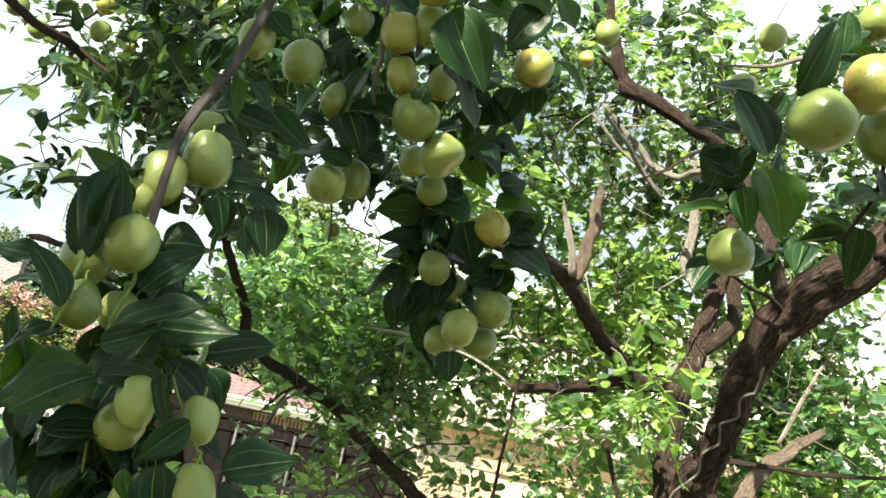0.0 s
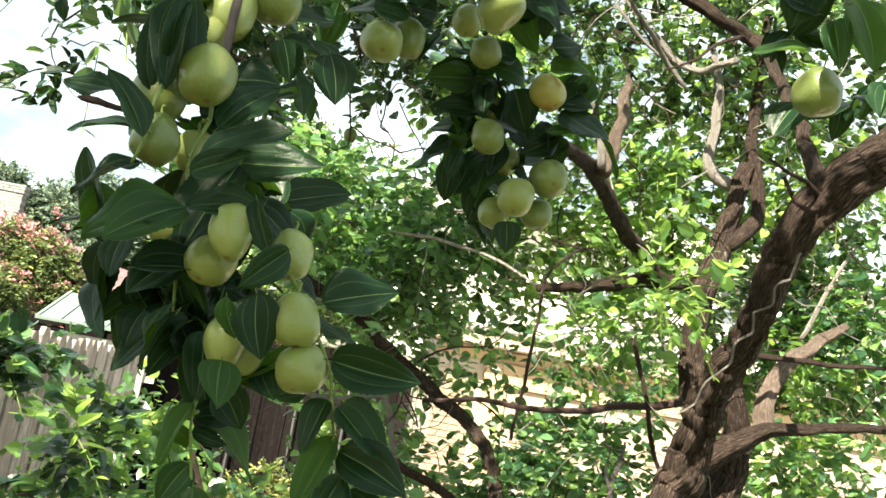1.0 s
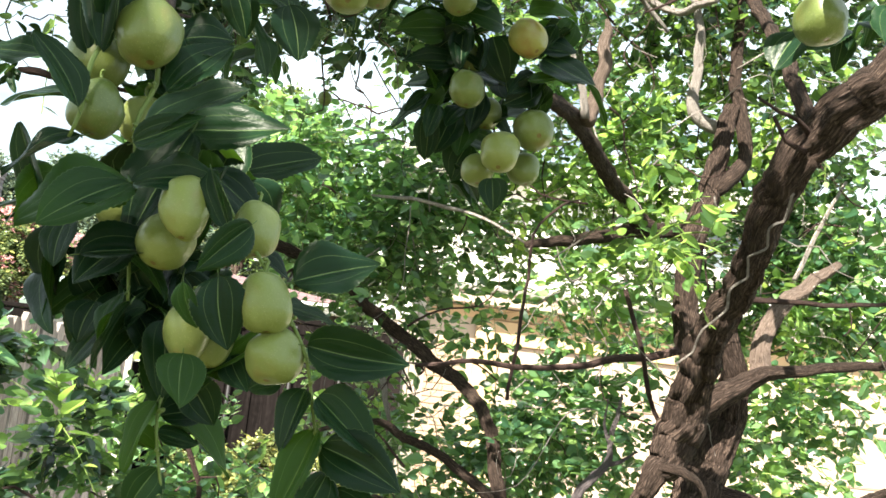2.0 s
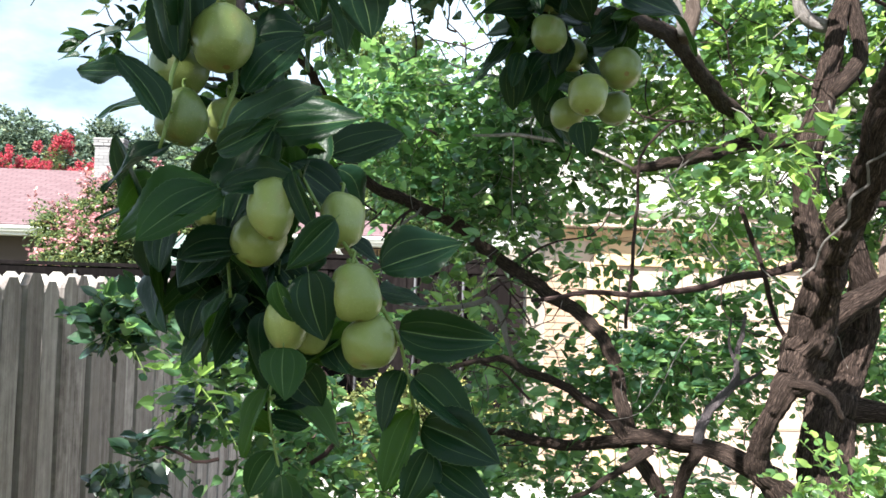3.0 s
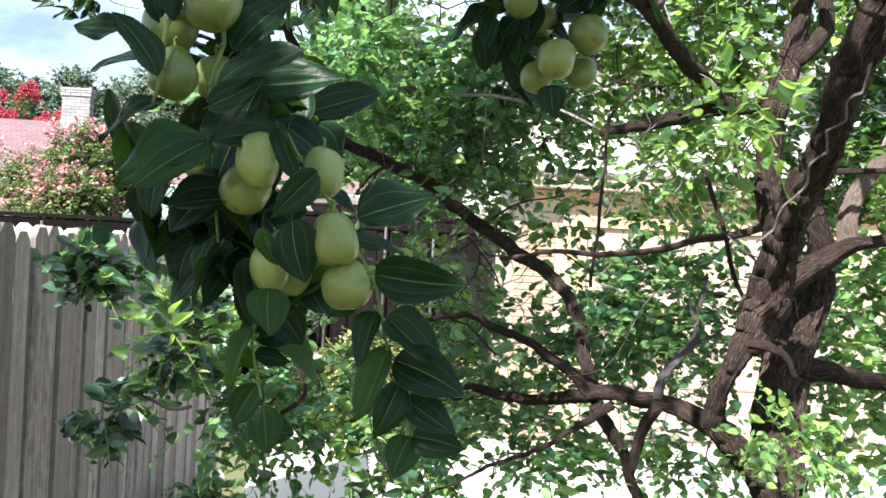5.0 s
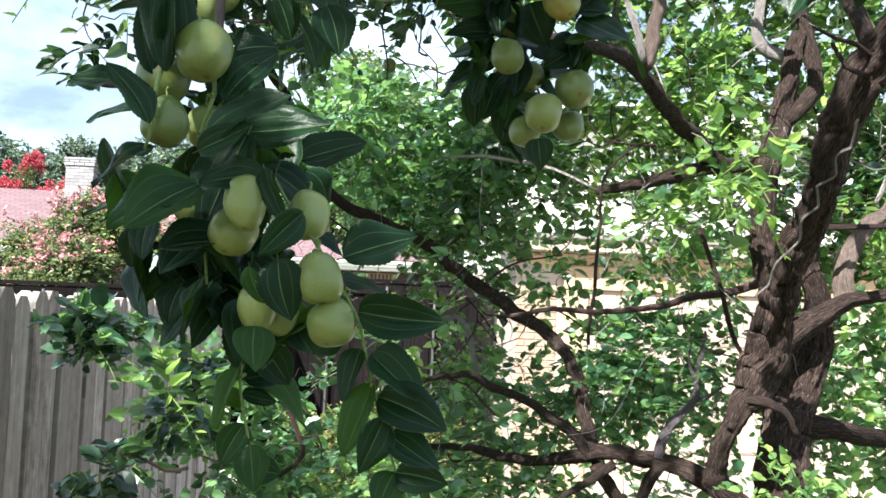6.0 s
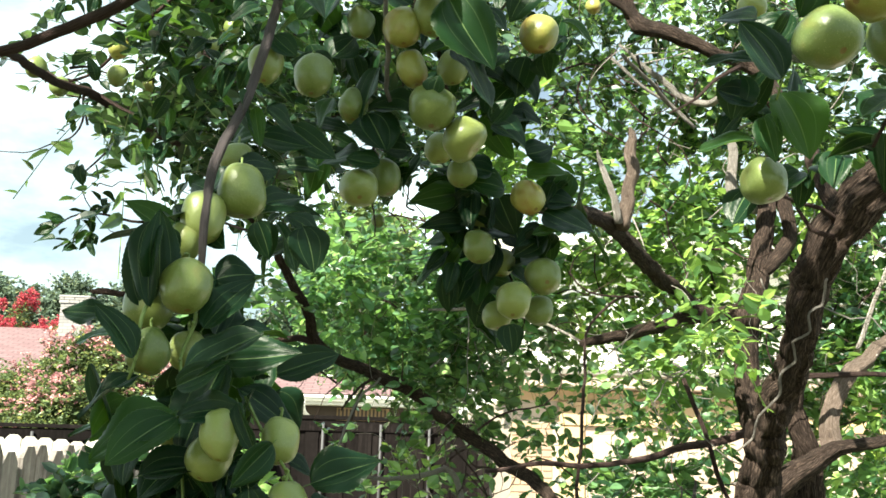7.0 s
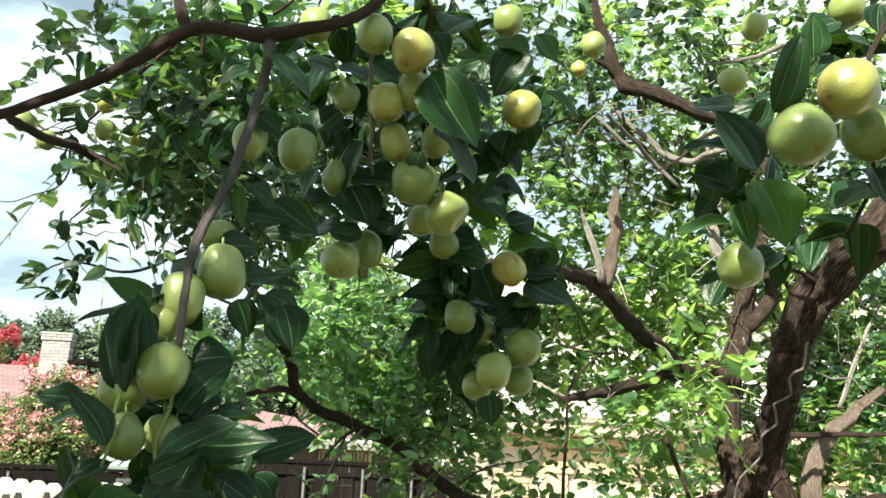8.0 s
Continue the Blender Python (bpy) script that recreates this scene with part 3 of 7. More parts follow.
def picket_fence(name, start, end, height, pitch, material, label, seed, base=0.03, gap=-0.003, posts=2.4):
    """A fence of boards from start to end; its boards face the right-hand side of that way."""
    rng = np.random.default_rng(seed)
    root = new(name)
    a, b = Vector((*start, 0)), Vector((*end, 0))
    way = (b - a).normalized()
    length = (b - a).length
    turn = math.degrees(math.atan2(way.y, way.x))
    root.matrix_basis = pose(a.x, a.y, 0, 0, 0, turn)
    tagged(root, label, "fence")
    shapes = [picket_mesh(seed + s, height - base, pitch - gap, 0.022, material) for s in range(7)]
    for i in range(int(length / pitch)):
        m = pose((i + 0.5) * pitch + rng.normal(0, 0.0003), (0.0025 if i % 2 else -0.0025) + rng.normal(0, 0.0008), base + rng.normal(0, 0.007), rng.normal(0, 0.05), rng.normal(0, 0.03), rng.normal(0, 0.25))
        put("picket", shapes[rng.integers(7)], root, at=m)
    # near-black strips added out of sight behind the gaps, so joints look dark
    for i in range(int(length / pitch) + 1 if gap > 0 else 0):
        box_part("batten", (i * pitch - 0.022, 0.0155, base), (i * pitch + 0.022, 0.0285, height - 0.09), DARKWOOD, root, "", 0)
    for z in (0.25, height * 0.52, height - 0.28):
        box_part("rail", (0, 0.030, z), (length, 0.068, z + 0.088), material, root)
    n = int(length / posts)
    for i in range(n + 1):
        box_part("post", (i * posts, 0.070, 0), (i * posts + 0.088, 0.158, height - 0.05), material, root)
    return root


picket_fence("picket_fence", (-1.155, 0.9), (-1.155, 6.9), 1.885, 0.142, GREYWOOD, "weathered grey dog-eared wooden fence in the shade", 11, gap=0.010)
picket_fence("picket_fence", (-9.4, 9.0), (-1.35, 9.0), 1.90, 0.142, PALEWOOD, "pale dog-eared wooden fence in full sun", 12)


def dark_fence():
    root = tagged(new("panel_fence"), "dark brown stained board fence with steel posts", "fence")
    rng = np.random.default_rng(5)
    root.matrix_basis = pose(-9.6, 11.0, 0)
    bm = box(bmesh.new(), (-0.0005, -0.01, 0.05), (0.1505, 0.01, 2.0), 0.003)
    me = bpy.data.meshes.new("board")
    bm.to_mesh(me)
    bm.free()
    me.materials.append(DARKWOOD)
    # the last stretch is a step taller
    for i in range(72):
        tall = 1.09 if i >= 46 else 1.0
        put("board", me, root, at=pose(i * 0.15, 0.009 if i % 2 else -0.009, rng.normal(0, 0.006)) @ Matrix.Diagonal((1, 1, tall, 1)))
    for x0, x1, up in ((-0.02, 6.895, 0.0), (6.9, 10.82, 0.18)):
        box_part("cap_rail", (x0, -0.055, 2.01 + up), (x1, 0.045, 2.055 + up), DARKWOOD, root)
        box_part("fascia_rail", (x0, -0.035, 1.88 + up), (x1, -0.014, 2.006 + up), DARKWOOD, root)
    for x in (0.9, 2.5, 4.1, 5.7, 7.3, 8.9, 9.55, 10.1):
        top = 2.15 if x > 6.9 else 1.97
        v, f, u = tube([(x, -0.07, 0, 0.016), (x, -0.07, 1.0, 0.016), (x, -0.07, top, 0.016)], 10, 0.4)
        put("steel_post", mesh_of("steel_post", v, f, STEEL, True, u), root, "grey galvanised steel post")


dark_fence()


# ---- the low house behind ----
def slab(corners, thick):
    """A roof plane of any outline: four or three corners, thickened downwards, with UVs in metres."""
    c = [Vector(p) for p in corners]
    n = (c[1] - c[0]).cross(c[2] - c[0]).normalized()
    if n.z < 0:
        n = -n
    lo = [p - n * thick for p in c]
    k = len(c)
    faces = [tuple(range(k)), tuple(range(k, 2 * k))[::-1]] + [(i, k + i, k + (i + 1) % k, (i + 1) % k) for i in range(k)]
    ex = (c[1] - c[0]).normalized()
    ey = n.cross(ex)
    uv = [((p - c[0]).dot(ex), (p - c[0]).dot(ey)) for p in c + lo]
    return [tuple(p) for p in c + lo], faces, uv


def window(parent, x0, x1, z0, z1, y, bars=1):
    """A white-framed window on a wall that faces -Y."""
    frame_ob = put("window", box_mesh_frame(x0, x1, z0, z1, y), parent, "white-framed window")
    box_part("pane", (x0 + 0.05, y - 0.02, z0 + 0.05), (x1 - 0.05, y - 0.012, z1 - 0.05), GLASS, frame_ob, "dark window glass", 0)
    for i in range(bars):
        xm = x0 + (x1 - x0) * (i + 1) / (bars + 1)
        box_part("glazing_bar", (xm - 0.015, y - 0.04, z0 + 0.055), (xm + 0.015, y - 0.022, z1 - 0.055), WHITE, frame_ob)
    box_part("sill", (x0 - 0.05, y - 0.10, z0 - 0.05), (x1 + 0.05, y - 0.002, z0 - 0.004), WHITE, frame_ob)


def box_mesh_frame(x0, x1, z0, z1, y):
    bm = bmesh.new()
    box(bm, (x0, y - 0.06, z0), (x0 + 0.055, y - 0.002, z1), 0.004)
    box(bm, (x1 - 0.055, y - 0.06, z0), (x1, y - 0.002, z1), 0.004)
    box(bm, (x0 + 0.057, y - 0.06, z0), (x1 - 0.057, y - 0.002, z0 + 0.055), 0.004)
    box(bm, (x0 + 0.057, y - 0.06, z1 - 0.055), (x1 - 0.057, y - 0.002, z1), 0.004)
    me = bpy.data.meshes.new("window")
    bm.to_mesh(me)
    bm.free()
    me.materials.append(WHITE)
    return me


def gutter(parent, x0, x1, y, z):
    """A white ogee gutter with open top."""
    prof = [(0.0, 0.10), (0.0, 0.0), (-0.06, 0.0), (-0.085, 0.05), (-0.11, 0.06), (-0.115, 0.105), (-0.105, 0.105), (-0.10, 0.07), (-0.075, 0.058), (-0.052, 0.012), (-0.012, 0.012), (-0.012, 0.10)]
    k = len(prof)
    v = [(x, y + a, z + b) for x in (x0, x1) for a, b in prof]
    f = [(i, (i + 1) % k, k + (i + 1) % k, k + i) for i in range(k)] + [tuple(range(k))[::-1], tuple(range(k, 2 * k))]
    return put("gutter", mesh_of("gutter", v, f, WHITE), parent, "white metal gutter")


def low_house():
    root = tagged(new("house"), "low brown house with red-brown shingle roof and white gutters", "house")
    box_part("wall", (-17.0, 18.45, -0.03), (0.35, 26.0, 2.62), WALLBROWN, root, "dark brown wall in the shade of the eave", 0.01)
    eave, ridge = 2.83, 4.45
    A, B = (-17.6, 17.9, eave), (0.95, 17.9, eave)
    R0, R1 = (-17.6, 22.8, ridge), (-8.2, 22.8, ridge - 0.05)
    C, D = (0.95, 27.4, eave), (-17.6, 27.4, eave)
    for pts in ((A, B, R1, R0), (B, C, R1), (C, D, R0, R1)):
        v, f, u = slab(pts, 0.07)
        put("roof", mesh_of("roof", v, f, ROOF, False, u), root, "red-brown shingle roof slope")
    box_part("soffit", (-17.5, 17.93, 2.63), (0.9, 18.6, 2.67), WHITE, root)
    box_part("fascia", (-17.5, 17.92, 2.672), (0.9, 17.945, 2.80), WHITE, root, "white fascia board")
    gutter(root, -17.5, 0.9, 17.915, 2.70)
    # the downspout with its offset
    v, f, u = tube([(-1.55, 17.86, 2.70, 0.045), (-1.55, 17.86, 2.58, 0.045), (-1.50, 18.0, 2.45, 0.045), (-1.27, 18.30, 2.28, 0.045), (-1.25, 18.36, 2.1, 0.045), (-1.25, 18.36, 0.1, 0.045)], 8, 0.06)
    put("downspout", mesh_of("downspout", v, f, WHITE, True, u), root, "white downspout")
    vent = box_part("vent", (-0.95, 18.40, 2.36), (0.05, 18.446, 2.60), TANTRIM, root, "slatted wall vent", 0.003)
    for i in range(13):
        box_part("slat", (-0.92 + i * 0.073, 18.375, 2.38), (-0.885 + i * 0.073, 18.397, 2.58), WALLBROWN, vent, "", 0.002)
    window(root, 0.62 - 1.6, 0.95 - 1.6, 1.35, 2.05, 18.45, 0)
    window(root, 0.78 - 0.75, 1.05 - 0.75, 1.6, 2.3, 18.45, 1)
    return root


low_house()


def chimney():
    """Coursed pale brick stack with a corbelled top."""
    root = tagged(new("chimney"), "pale brick chimney stack with a corbelled cap", "chimney")
    bm = bmesh.new()
    x0, x1, y0, y1 = -7.56, -6.93, 22.0, 22.3
    box(bm, (x0 + 0.004, y0 + 0.004, 2.2), (x1 - 0.004, y1 - 0.004, 5.06))
    part("stack_core", bm, GREYMORTAR, root)
    bm = bmesh.new()
    rng = random.Random(4)
    z, row = 3.4, 0
    while z < 5.03:
        out = 0.03 if z > 4.88 else 0.0
        n = 3
        w = (x1 - x0 + 2 * out) / n
        for i in range(n):
            s = (0.5 if row % 2 else 0.0) * w
            a = x0 - out + i * w + s
            b = min(x1 + out, a + w - 0.012)
            if b - a > 0.03:
                box(bm, (a, y0 - out + rng.uniform(-0.004, 0.004), z), (b, y1 + out, z + 0.064))
        if row % 2:
            box(bm, (x0 - out, y0 - out, z), (x0 - out + 0.5 * w - 0.012, y1 + out, z + 0.064))
        z += 0.076
        row += 1
    part("brickwork", bm, CHIMNEY, root)
    box_part("cap", (x0 - 0.04, y0 - 0.04, 5.04), (x1 + 0.04, y1 + 0.04, 5.1), CHIMNEY, root, "", 0.015)
    return root


chimney()


# ---- the garage and the white upper storey behind it ----
def garage():
    root = tagged(new("garage"), "tan brick garage with a cream door and pale roof", "garage")
    y = 9.5
    box_part("wall", (1.24, y, -0.03), (9.2, y + 6.0, 2.45), MORTAR, root, "", 0)
    door = box_part("garage_door", (1.98, y - 0.03, 0.0), (6.9, y - 0.004, 2.16), CREAM, root, "cream sectional garage door", 0.004)
    for j in range(4):
        for i in range(8):
            box_part("panel", (2.05 + i * 0.605, y - 0.052, 0.06 + j * 0.53), (2.60 + i * 0.605, y - 0.032, 0.50 + j * 0.53), CREAM, door, "", 0.014)
    box_part("lintel", (1.72, y - 0.075, 2.165), (7.1, y - 0.004, 2.40), TANTRIM, root, "tan painted lintel board", 0.006)
    box_part("jamb", (1.72, y - 0.06, 0.0), (1.97, y - 0.004, 2.16), TANTRIM, root, "tan painted jamb", 0.006)
    box_part("jamb", (6.92, y - 0.06, 0.0), (7.1, y - 0.004, 2.16), TANTRIM, root, "tan painted jamb", 0.006)
    # brick piers either side of the door
    shapes = []
    for w in (0.2, 0.094):
        me = bpy.data.meshes.new("brick")
        bm = box(bmesh.new(), (0, -0.011, 0), (w, 0, 0.060), 0.003)
        bm.to_mesh(me)
        bm.free()
        me.materials.append(BRICK)
        shapes.append(me)
    rng = np.random.default_rng(3)
    for row in range(32):
        x = 1.245
        first = row % 2
        while x < 1.70:
            me = shapes[1] if first else shapes[0]
            wide = 0.094 if first else 0.2
            if x + wide > 1.715:
                me, wide = shapes[1], 0.094
                if x + wide > 1.715:
                    break
            put("brick", me, root, at=pose(x, y - 0.003 + rng.normal(0, 0.0015), 0.02 + row * 0.068))
            first = False
            x += wide + 0.01
    box_part("frieze", (1.2, y - 0.04, 2.405), (9.2, y - 0.002, 2.52), TANTRIM, root, "tan frieze board", 0.004)
    box_part("soffit", (1.0, y - 0.26, 2.53), (9.4, y + 0.2, 2.56), CREAM, root)
    box_part("fascia", (1.0, y - 0.30, 2.53), (9.4, y - 0.265, 2.69), CREAM, root, "cream fascia board", 0.004)
    v, f, u = slab([(0.95, y - 0.34, 2.70), (9.4, y - 0.34, 2.70), (9.4, y + 2.65, 3.62), (0.95, y + 2.65, 3.62)], 0.05)
    put("roof", mesh_of("roof", v, f, PALEROOF, False, u), root, "pale sunlit shingle roof")
    return root


def upper_house():
    root = tagged(new("house"), "white clapboard house rising behind the garage", "house")
    bm = box(bmesh.new(), (1.28, 12.25, -0.03), (9.4, 17.0, 4.45))
    part("wall", bm, WHITE, root, "white clapboard wall")
    for i in range(30):
        z = 0.1 + i * 0.145
        bm = bmesh.new()
        box(bm, (1.26, 12.222 - 0.004, z), (9.4, 12.246, z + 0.15))
        for v in bm.verts:
            if v.co.z > z + 0.1 and v.co.y < 12.23:
                v.co.y += 0.018
        part("clapboard", bm, WHITE, root)
    window(root, 3.40, 3.92, 3.45, 4.12, 12.215, 1)
    window(root, 5.2, 6.0, 3.45, 4.3, 12.215, 1)
    v, f, u = slab([(1.0, 11.8, 4.35), (9.7, 11.8, 4.35), (9.7, 14.6, 5.3), (1.0, 14.6, 5.3)], 0.06)
    put("roof", mesh_of("roof", v, f, PALEROOF, False, u), root, "pale shingle roof")
    v, f, u = slab([(9.7, 17.4, 4.35), (1.0, 17.4, 4.35), (1.0, 14.6, 5.3), (9.7, 14.6, 5.3)], 0.06)
    put("roof", mesh_of("roof", v, f, PALEROOF, False, u), root, "pale shingle roof")
    return root


garage()
upper_house()


def shed():
    root = tagged(new("shed"), "small shed with a pale green metal roof behind the fence", "shed")
    box_part("wall", (-2.45, 9.75, -0.03), (-1.75, 10.4, 1.95), PALEWOOD, root, "", 0.01)
    v, f, u = slab([(-2.65, 9.6, 2.06), (-1.55, 9.6, 2.06), (-1.55, 10.6, 2.38), (-2.65, 10.6, 2.38)], 0.03)
    roof = put("roof", mesh_of("roof", v, f, TEAL, False, u), root, "pale green metal sheet roof")
    for i in range(6):
        x = -2.63 + i * 0.21
        v, f, u = slab([(x, 9.6, 2.078), (x + 0.02, 9.6, 2.078), (x + 0.02, 10.6, 2.398), (x, 10.6, 2.398)], 0.014)
        put("seam", mesh_of("seam", v, f, TEAL, False, u), roof)


shed()


# ---- trees and shrubs beyond the fences ----
def crown_tree(name, place, height, spread, material, label, seed, leaf=0.22, shoots=500, low=0.35, bare=BARK, per=9):
    """A tree with a tapered trunk, forking limbs and a ragged crown of many leaves."""
    rng = np.random.default_rng(seed)
    root = tagged(new(name), label, "tree")
    root.matrix_basis = pose(*place)
    tr = height * 0.03
    limb("trunk", [(0, 0, -0.05, tr), (rng.normal(0, 0.05), 0, height * low, tr * 0.8), (rng.normal(0, 0.2), 0, height * 0.8, tr * 0.25)], root, bare, 9, height * 0.05, 0.1, seed)
    clumps = []
    n = 13
    for i in range(n):
        a = 2.4 * i + rng.uniform(-0.4, 0.4)
        h = height * (low + (0.97 - low) * (i + 0.6) / n)
        reach = spread * (1.05 - 0.75 * abs((h / height - low) / (1 - low) - 0.35)) * rng.uniform(0.45, 0.85)
        x, y = math.cos(a) * reach, math.sin(a) * reach
        limb("limb", [(0, 0, h * 0.62, tr * 0.5), (x * 0.5, y * 0.5, h * 0.86, tr * 0.3), (x, y, h, tr * 0.1)], root, bare, 6, height * 0.06, 0.1, seed + i)
        s = spread * rng.uniform(0.28, 0.46)
        clumps.append((x, y, h, s, s, s * 0.8, shoots // n))
    foliage("crown", clumps, root, material, seed, None, size=leaf, length=leaf * 4, per=per, droop=0.1, flat=0.8)
    return root


first = crown_tree("tree", (-27, 62, 0), 11.5, 4.2, HAZED, "hazy grey-green tree beyond the rooftops", 21, 0.23, 2600, 0.3, per=15)
second = crown_tree("tree", (-20, 64, 0), 10.5, 4.4, HAZED, "hazy grey-green tree beyond the rooftops", 22, 0.23, 2600, 0.3, per=15)
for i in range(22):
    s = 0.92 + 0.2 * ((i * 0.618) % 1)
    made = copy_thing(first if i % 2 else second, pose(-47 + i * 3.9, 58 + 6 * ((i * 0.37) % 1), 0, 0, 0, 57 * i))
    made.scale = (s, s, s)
crown_tree("tree", (-0.5, 29.5, 0), 9.6, 2.3, FEATHER, "light green feathery tree behind the brown house", 31, 0.15, 2600, 0.34, per=13)


def blossom_shrub(place, height, spread, leaves, blooms, label, seed, count, bloom_count):
    """Crape myrtle: many thin stems, small leaves and loose flower heads at the shoot ends."""
    rng = np.random.default_rng(seed)
    root = tagged(new("flowering_shrub"), label, "shrub")
    root.matrix_basis = pose(*place)
    leafy, heads = [], []
    for i in range(16):
        a, q = rng.uniform(0, 6.28), rng.uniform(0.25, 1.0)
        x, y, h = math.cos(a) * spread * q, math.sin(a) * spread * q * 0.7, height * rng.uniform(0.62, 1.0) * (1.08 - 0.3 * q)
        limb("stem", [(x * 0.1, y * 0.1, -0.03, 0.022), (x * 0.5, y * 0.5, h * 0.6, 0.014), (x, y, h, 0.005)], root, TWIG, 6, 0.15, 0.05, seed + i)
        s = spread * 0.30
        leafy.append((x * 0.92, y * 0.92, h - s * 1.1, s, s, s * 1.3, count // 16))
        for _ in range(6):
            heads.append((x + rng.normal(0, s * 0.8), y + rng.normal(0, s * 0.6), h - s * 0.1 + rng.normal(0, s * 0.5), 0.07, 0.07, 0.12, bloom_count // 96))
    foliage("leaves", leafy, root, leaves, seed, None, size=0.05, length=0.2, per=9, droop=0.0, flat=0.8)
    foliage("blossom", heads, root, blooms, seed + 1, None, size=0.038, length=0.09, per=9, droop=-0.4, flat=1.2)
    return root


blossom_shrub((-3.72, 12.2, 0), 3.75, 0.75, SHRUB, PINK, "pink flowering crape myrtle above the fence", 41, 3600, 1000)
blossom_shrub((-4.55, 12.5, 0), 2.95, 0.6, SHRUB, PINK, "pink flowering crape myrtle above the fence", 42, 2600, 720)
for i, (x, z) in enumerate(((-10.9, 5.75), (-9.7, 5.65), (-12.2, 5.8), (-13.5, 5.9), (-8.7, 5.3))):
    blossom_shrub((x, 25.6 + 0.3 * (i % 2), 0), z, 0.95, SHRUB, RED, "crimson flowering crape myrtle behind the roof", 50 + i, 1400, 4600)


def leafy_shrub(place, height, spread, seed, material, label, group, size=0.06):
    """A loose shrub: thin stems from the ground and light leaves, with gaps."""
    rng = np.random.default_rng(seed)
    root = tagged(new("shrub"), label, "shrub", group)
    root.matrix_basis = pose(*place)
    clumps = []
    for i in range(12):
        a, q = 2.4 * i, rng.uniform(0.3, 1.0)
        x, y, h = math.cos(a) * spread * q, math.sin(a) * spread * q * 0.6, height * rng.uniform(0.55, 1.0)
        limb("stem", [(x * 0.15, y * 0.15, -0.03, 0.013), (x * 0.6, y * 0.6, h * 0.6, 0.009), (x, y, h, 0.004)], root, TWIG, 6, 0.12, 0.05, seed + i)
        clumps += [(x, y, h * k, spread * 0.3, spread * 0.3, height * 0.13, 34) for k in (0.35, 0.65, 0.92)]
    foliage("leaves", clumps, root, material, seed, None, size=size, length=size * 3, per=9, droop=0.0)
    return root


for i, (x, y, h) in enumerate(((-0.75, 10.3, 0.8), (0.0, 10.4, 0.95), (0.75, 10.3, 0.75))):
    leafy_shrub((x, y, 0), h, 0.5, 71 + i, HEDGE, "pale green sunlit shrub in front of the dark fence", "shrubs along the dark fence")
for i, (x, y, h) in enumerate(((-0.85, 4.9, 0.6), (-0.8, 4.15, 0.5), (-0.2, 5.3, 0.4))):
    leafy_shrub((x, y, 0), h, 0.34, 81 + i, CROWN, "low green suckers at the foot of the grey fence", "suckers by the grey fence", 0.045)


# ---- the fruiting tree ----
tree = tagged(new("jujube_tree"), "old jujube tree with twisted rough-barked limbs, heavy with green fruit", "tree")
tree.matrix_basis = pose(0, 0, 0)

# the rear stem, from the ground up into the fork; the front stem springs from its foot, dips into an elbow and climbs
limb("trunk", [(1.176, 2.67, -0.05, 0.105), (1.155, 2.67, 0.5, 0.082), (1.112, 2.65, 1.1, 0.073), (1.090, 2.63, 1.365, 0.069), (1.092, 2.65, 1.50, 0.069), (1.102, 2.66, 1.568, 0.068), (1.134, 2.68, 1.66, 0.060), (1.172, 2.68, 1.756, 0.054), (1.193, 2.67, 1.836, 0.047), (1.190, 2.65, 1.93, 0.036), (1.166, 2.63, 1.985, 0.030), (1.141, 2.62, 2.065, 0.030), (1.132, 2.60, 2.156, 0.031)], tree, BARK, 40, 0.012, 0.28, 1, "twisted dark brown trunk with furrowed bark", 0.004)
limb("limb", [(1.095, 2.630, 1.144, 0.0540), (1.052, 2.600, 1.272, 0.0460), (0.982, 2.560, 1.355, 0.0370), (0.912, 2.540, 1.417, 0.0330), (0.862, 2.520, 1.470, 0.0290), (0.852, 2.470, 1.545, 0.0225), (0.868, 2.430, 1.628, 0.0255), (0.910, 2.420, 1.702, 0.0420), (0.943, 2.420, 1.778, 0.0520), (0.953, 2.390, 1.865, 0.0500), (0.929, 2.290, 1.967, 0.0420), (0.923, 2.200, 2.049, 0.0380), (0.919, 2.100, 2.114, 0.0345), (0.898, 2.000, 2.187, 0.0325), (0.885, 1.920, 2.270, 0.0345), (0.898, 1.860, 2.340, 0.0410), (0.925, 1.800, 2.404, 0.0450), (0.962, 1.750, 2.457, 0.0450), (0.996, 1.700, 2.503, 0.0430), (1.120, 1.620, 2.640, 0.0400), (1.350, 1.500, 2.850, 0.0360)], tree, BARK, 44, 0.010, 0.26, 2, "front stem with flaking, furrowed bark", 0.005)
limb("limb", [(0.885, 2.395, 1.690, 0.0095), (0.915, 2.375, 1.690, 0.0125), (0.945, 2.365, 1.678, 0.0115), (0.985, 2.370, 1.650, 0.0095), (1.020, 2.385, 1.605, 0.0080)], tree, BARK, 12, 0.012, 0.36, 3, "", 0.004)
limb("limb", [(1.030, 2.60, 1.775, 0.034), (1.055, 2.60, 1.812, 0.035), (1.091, 2.58, 1.859, 0.036), (1.146, 2.56, 1.901, 0.030), (1.222, 2.55, 1.949, 0.020), (1.324, 2.55, 1.969, 0.0155), (1.448, 2.55, 1.992, 0.0133), (1.696, 2.60, 2.031, 0.012), (1.95, 2.60, 2.12, 0.009)], tree, BARK, 18, 0.02, 0.30, 4, "", 0.004)
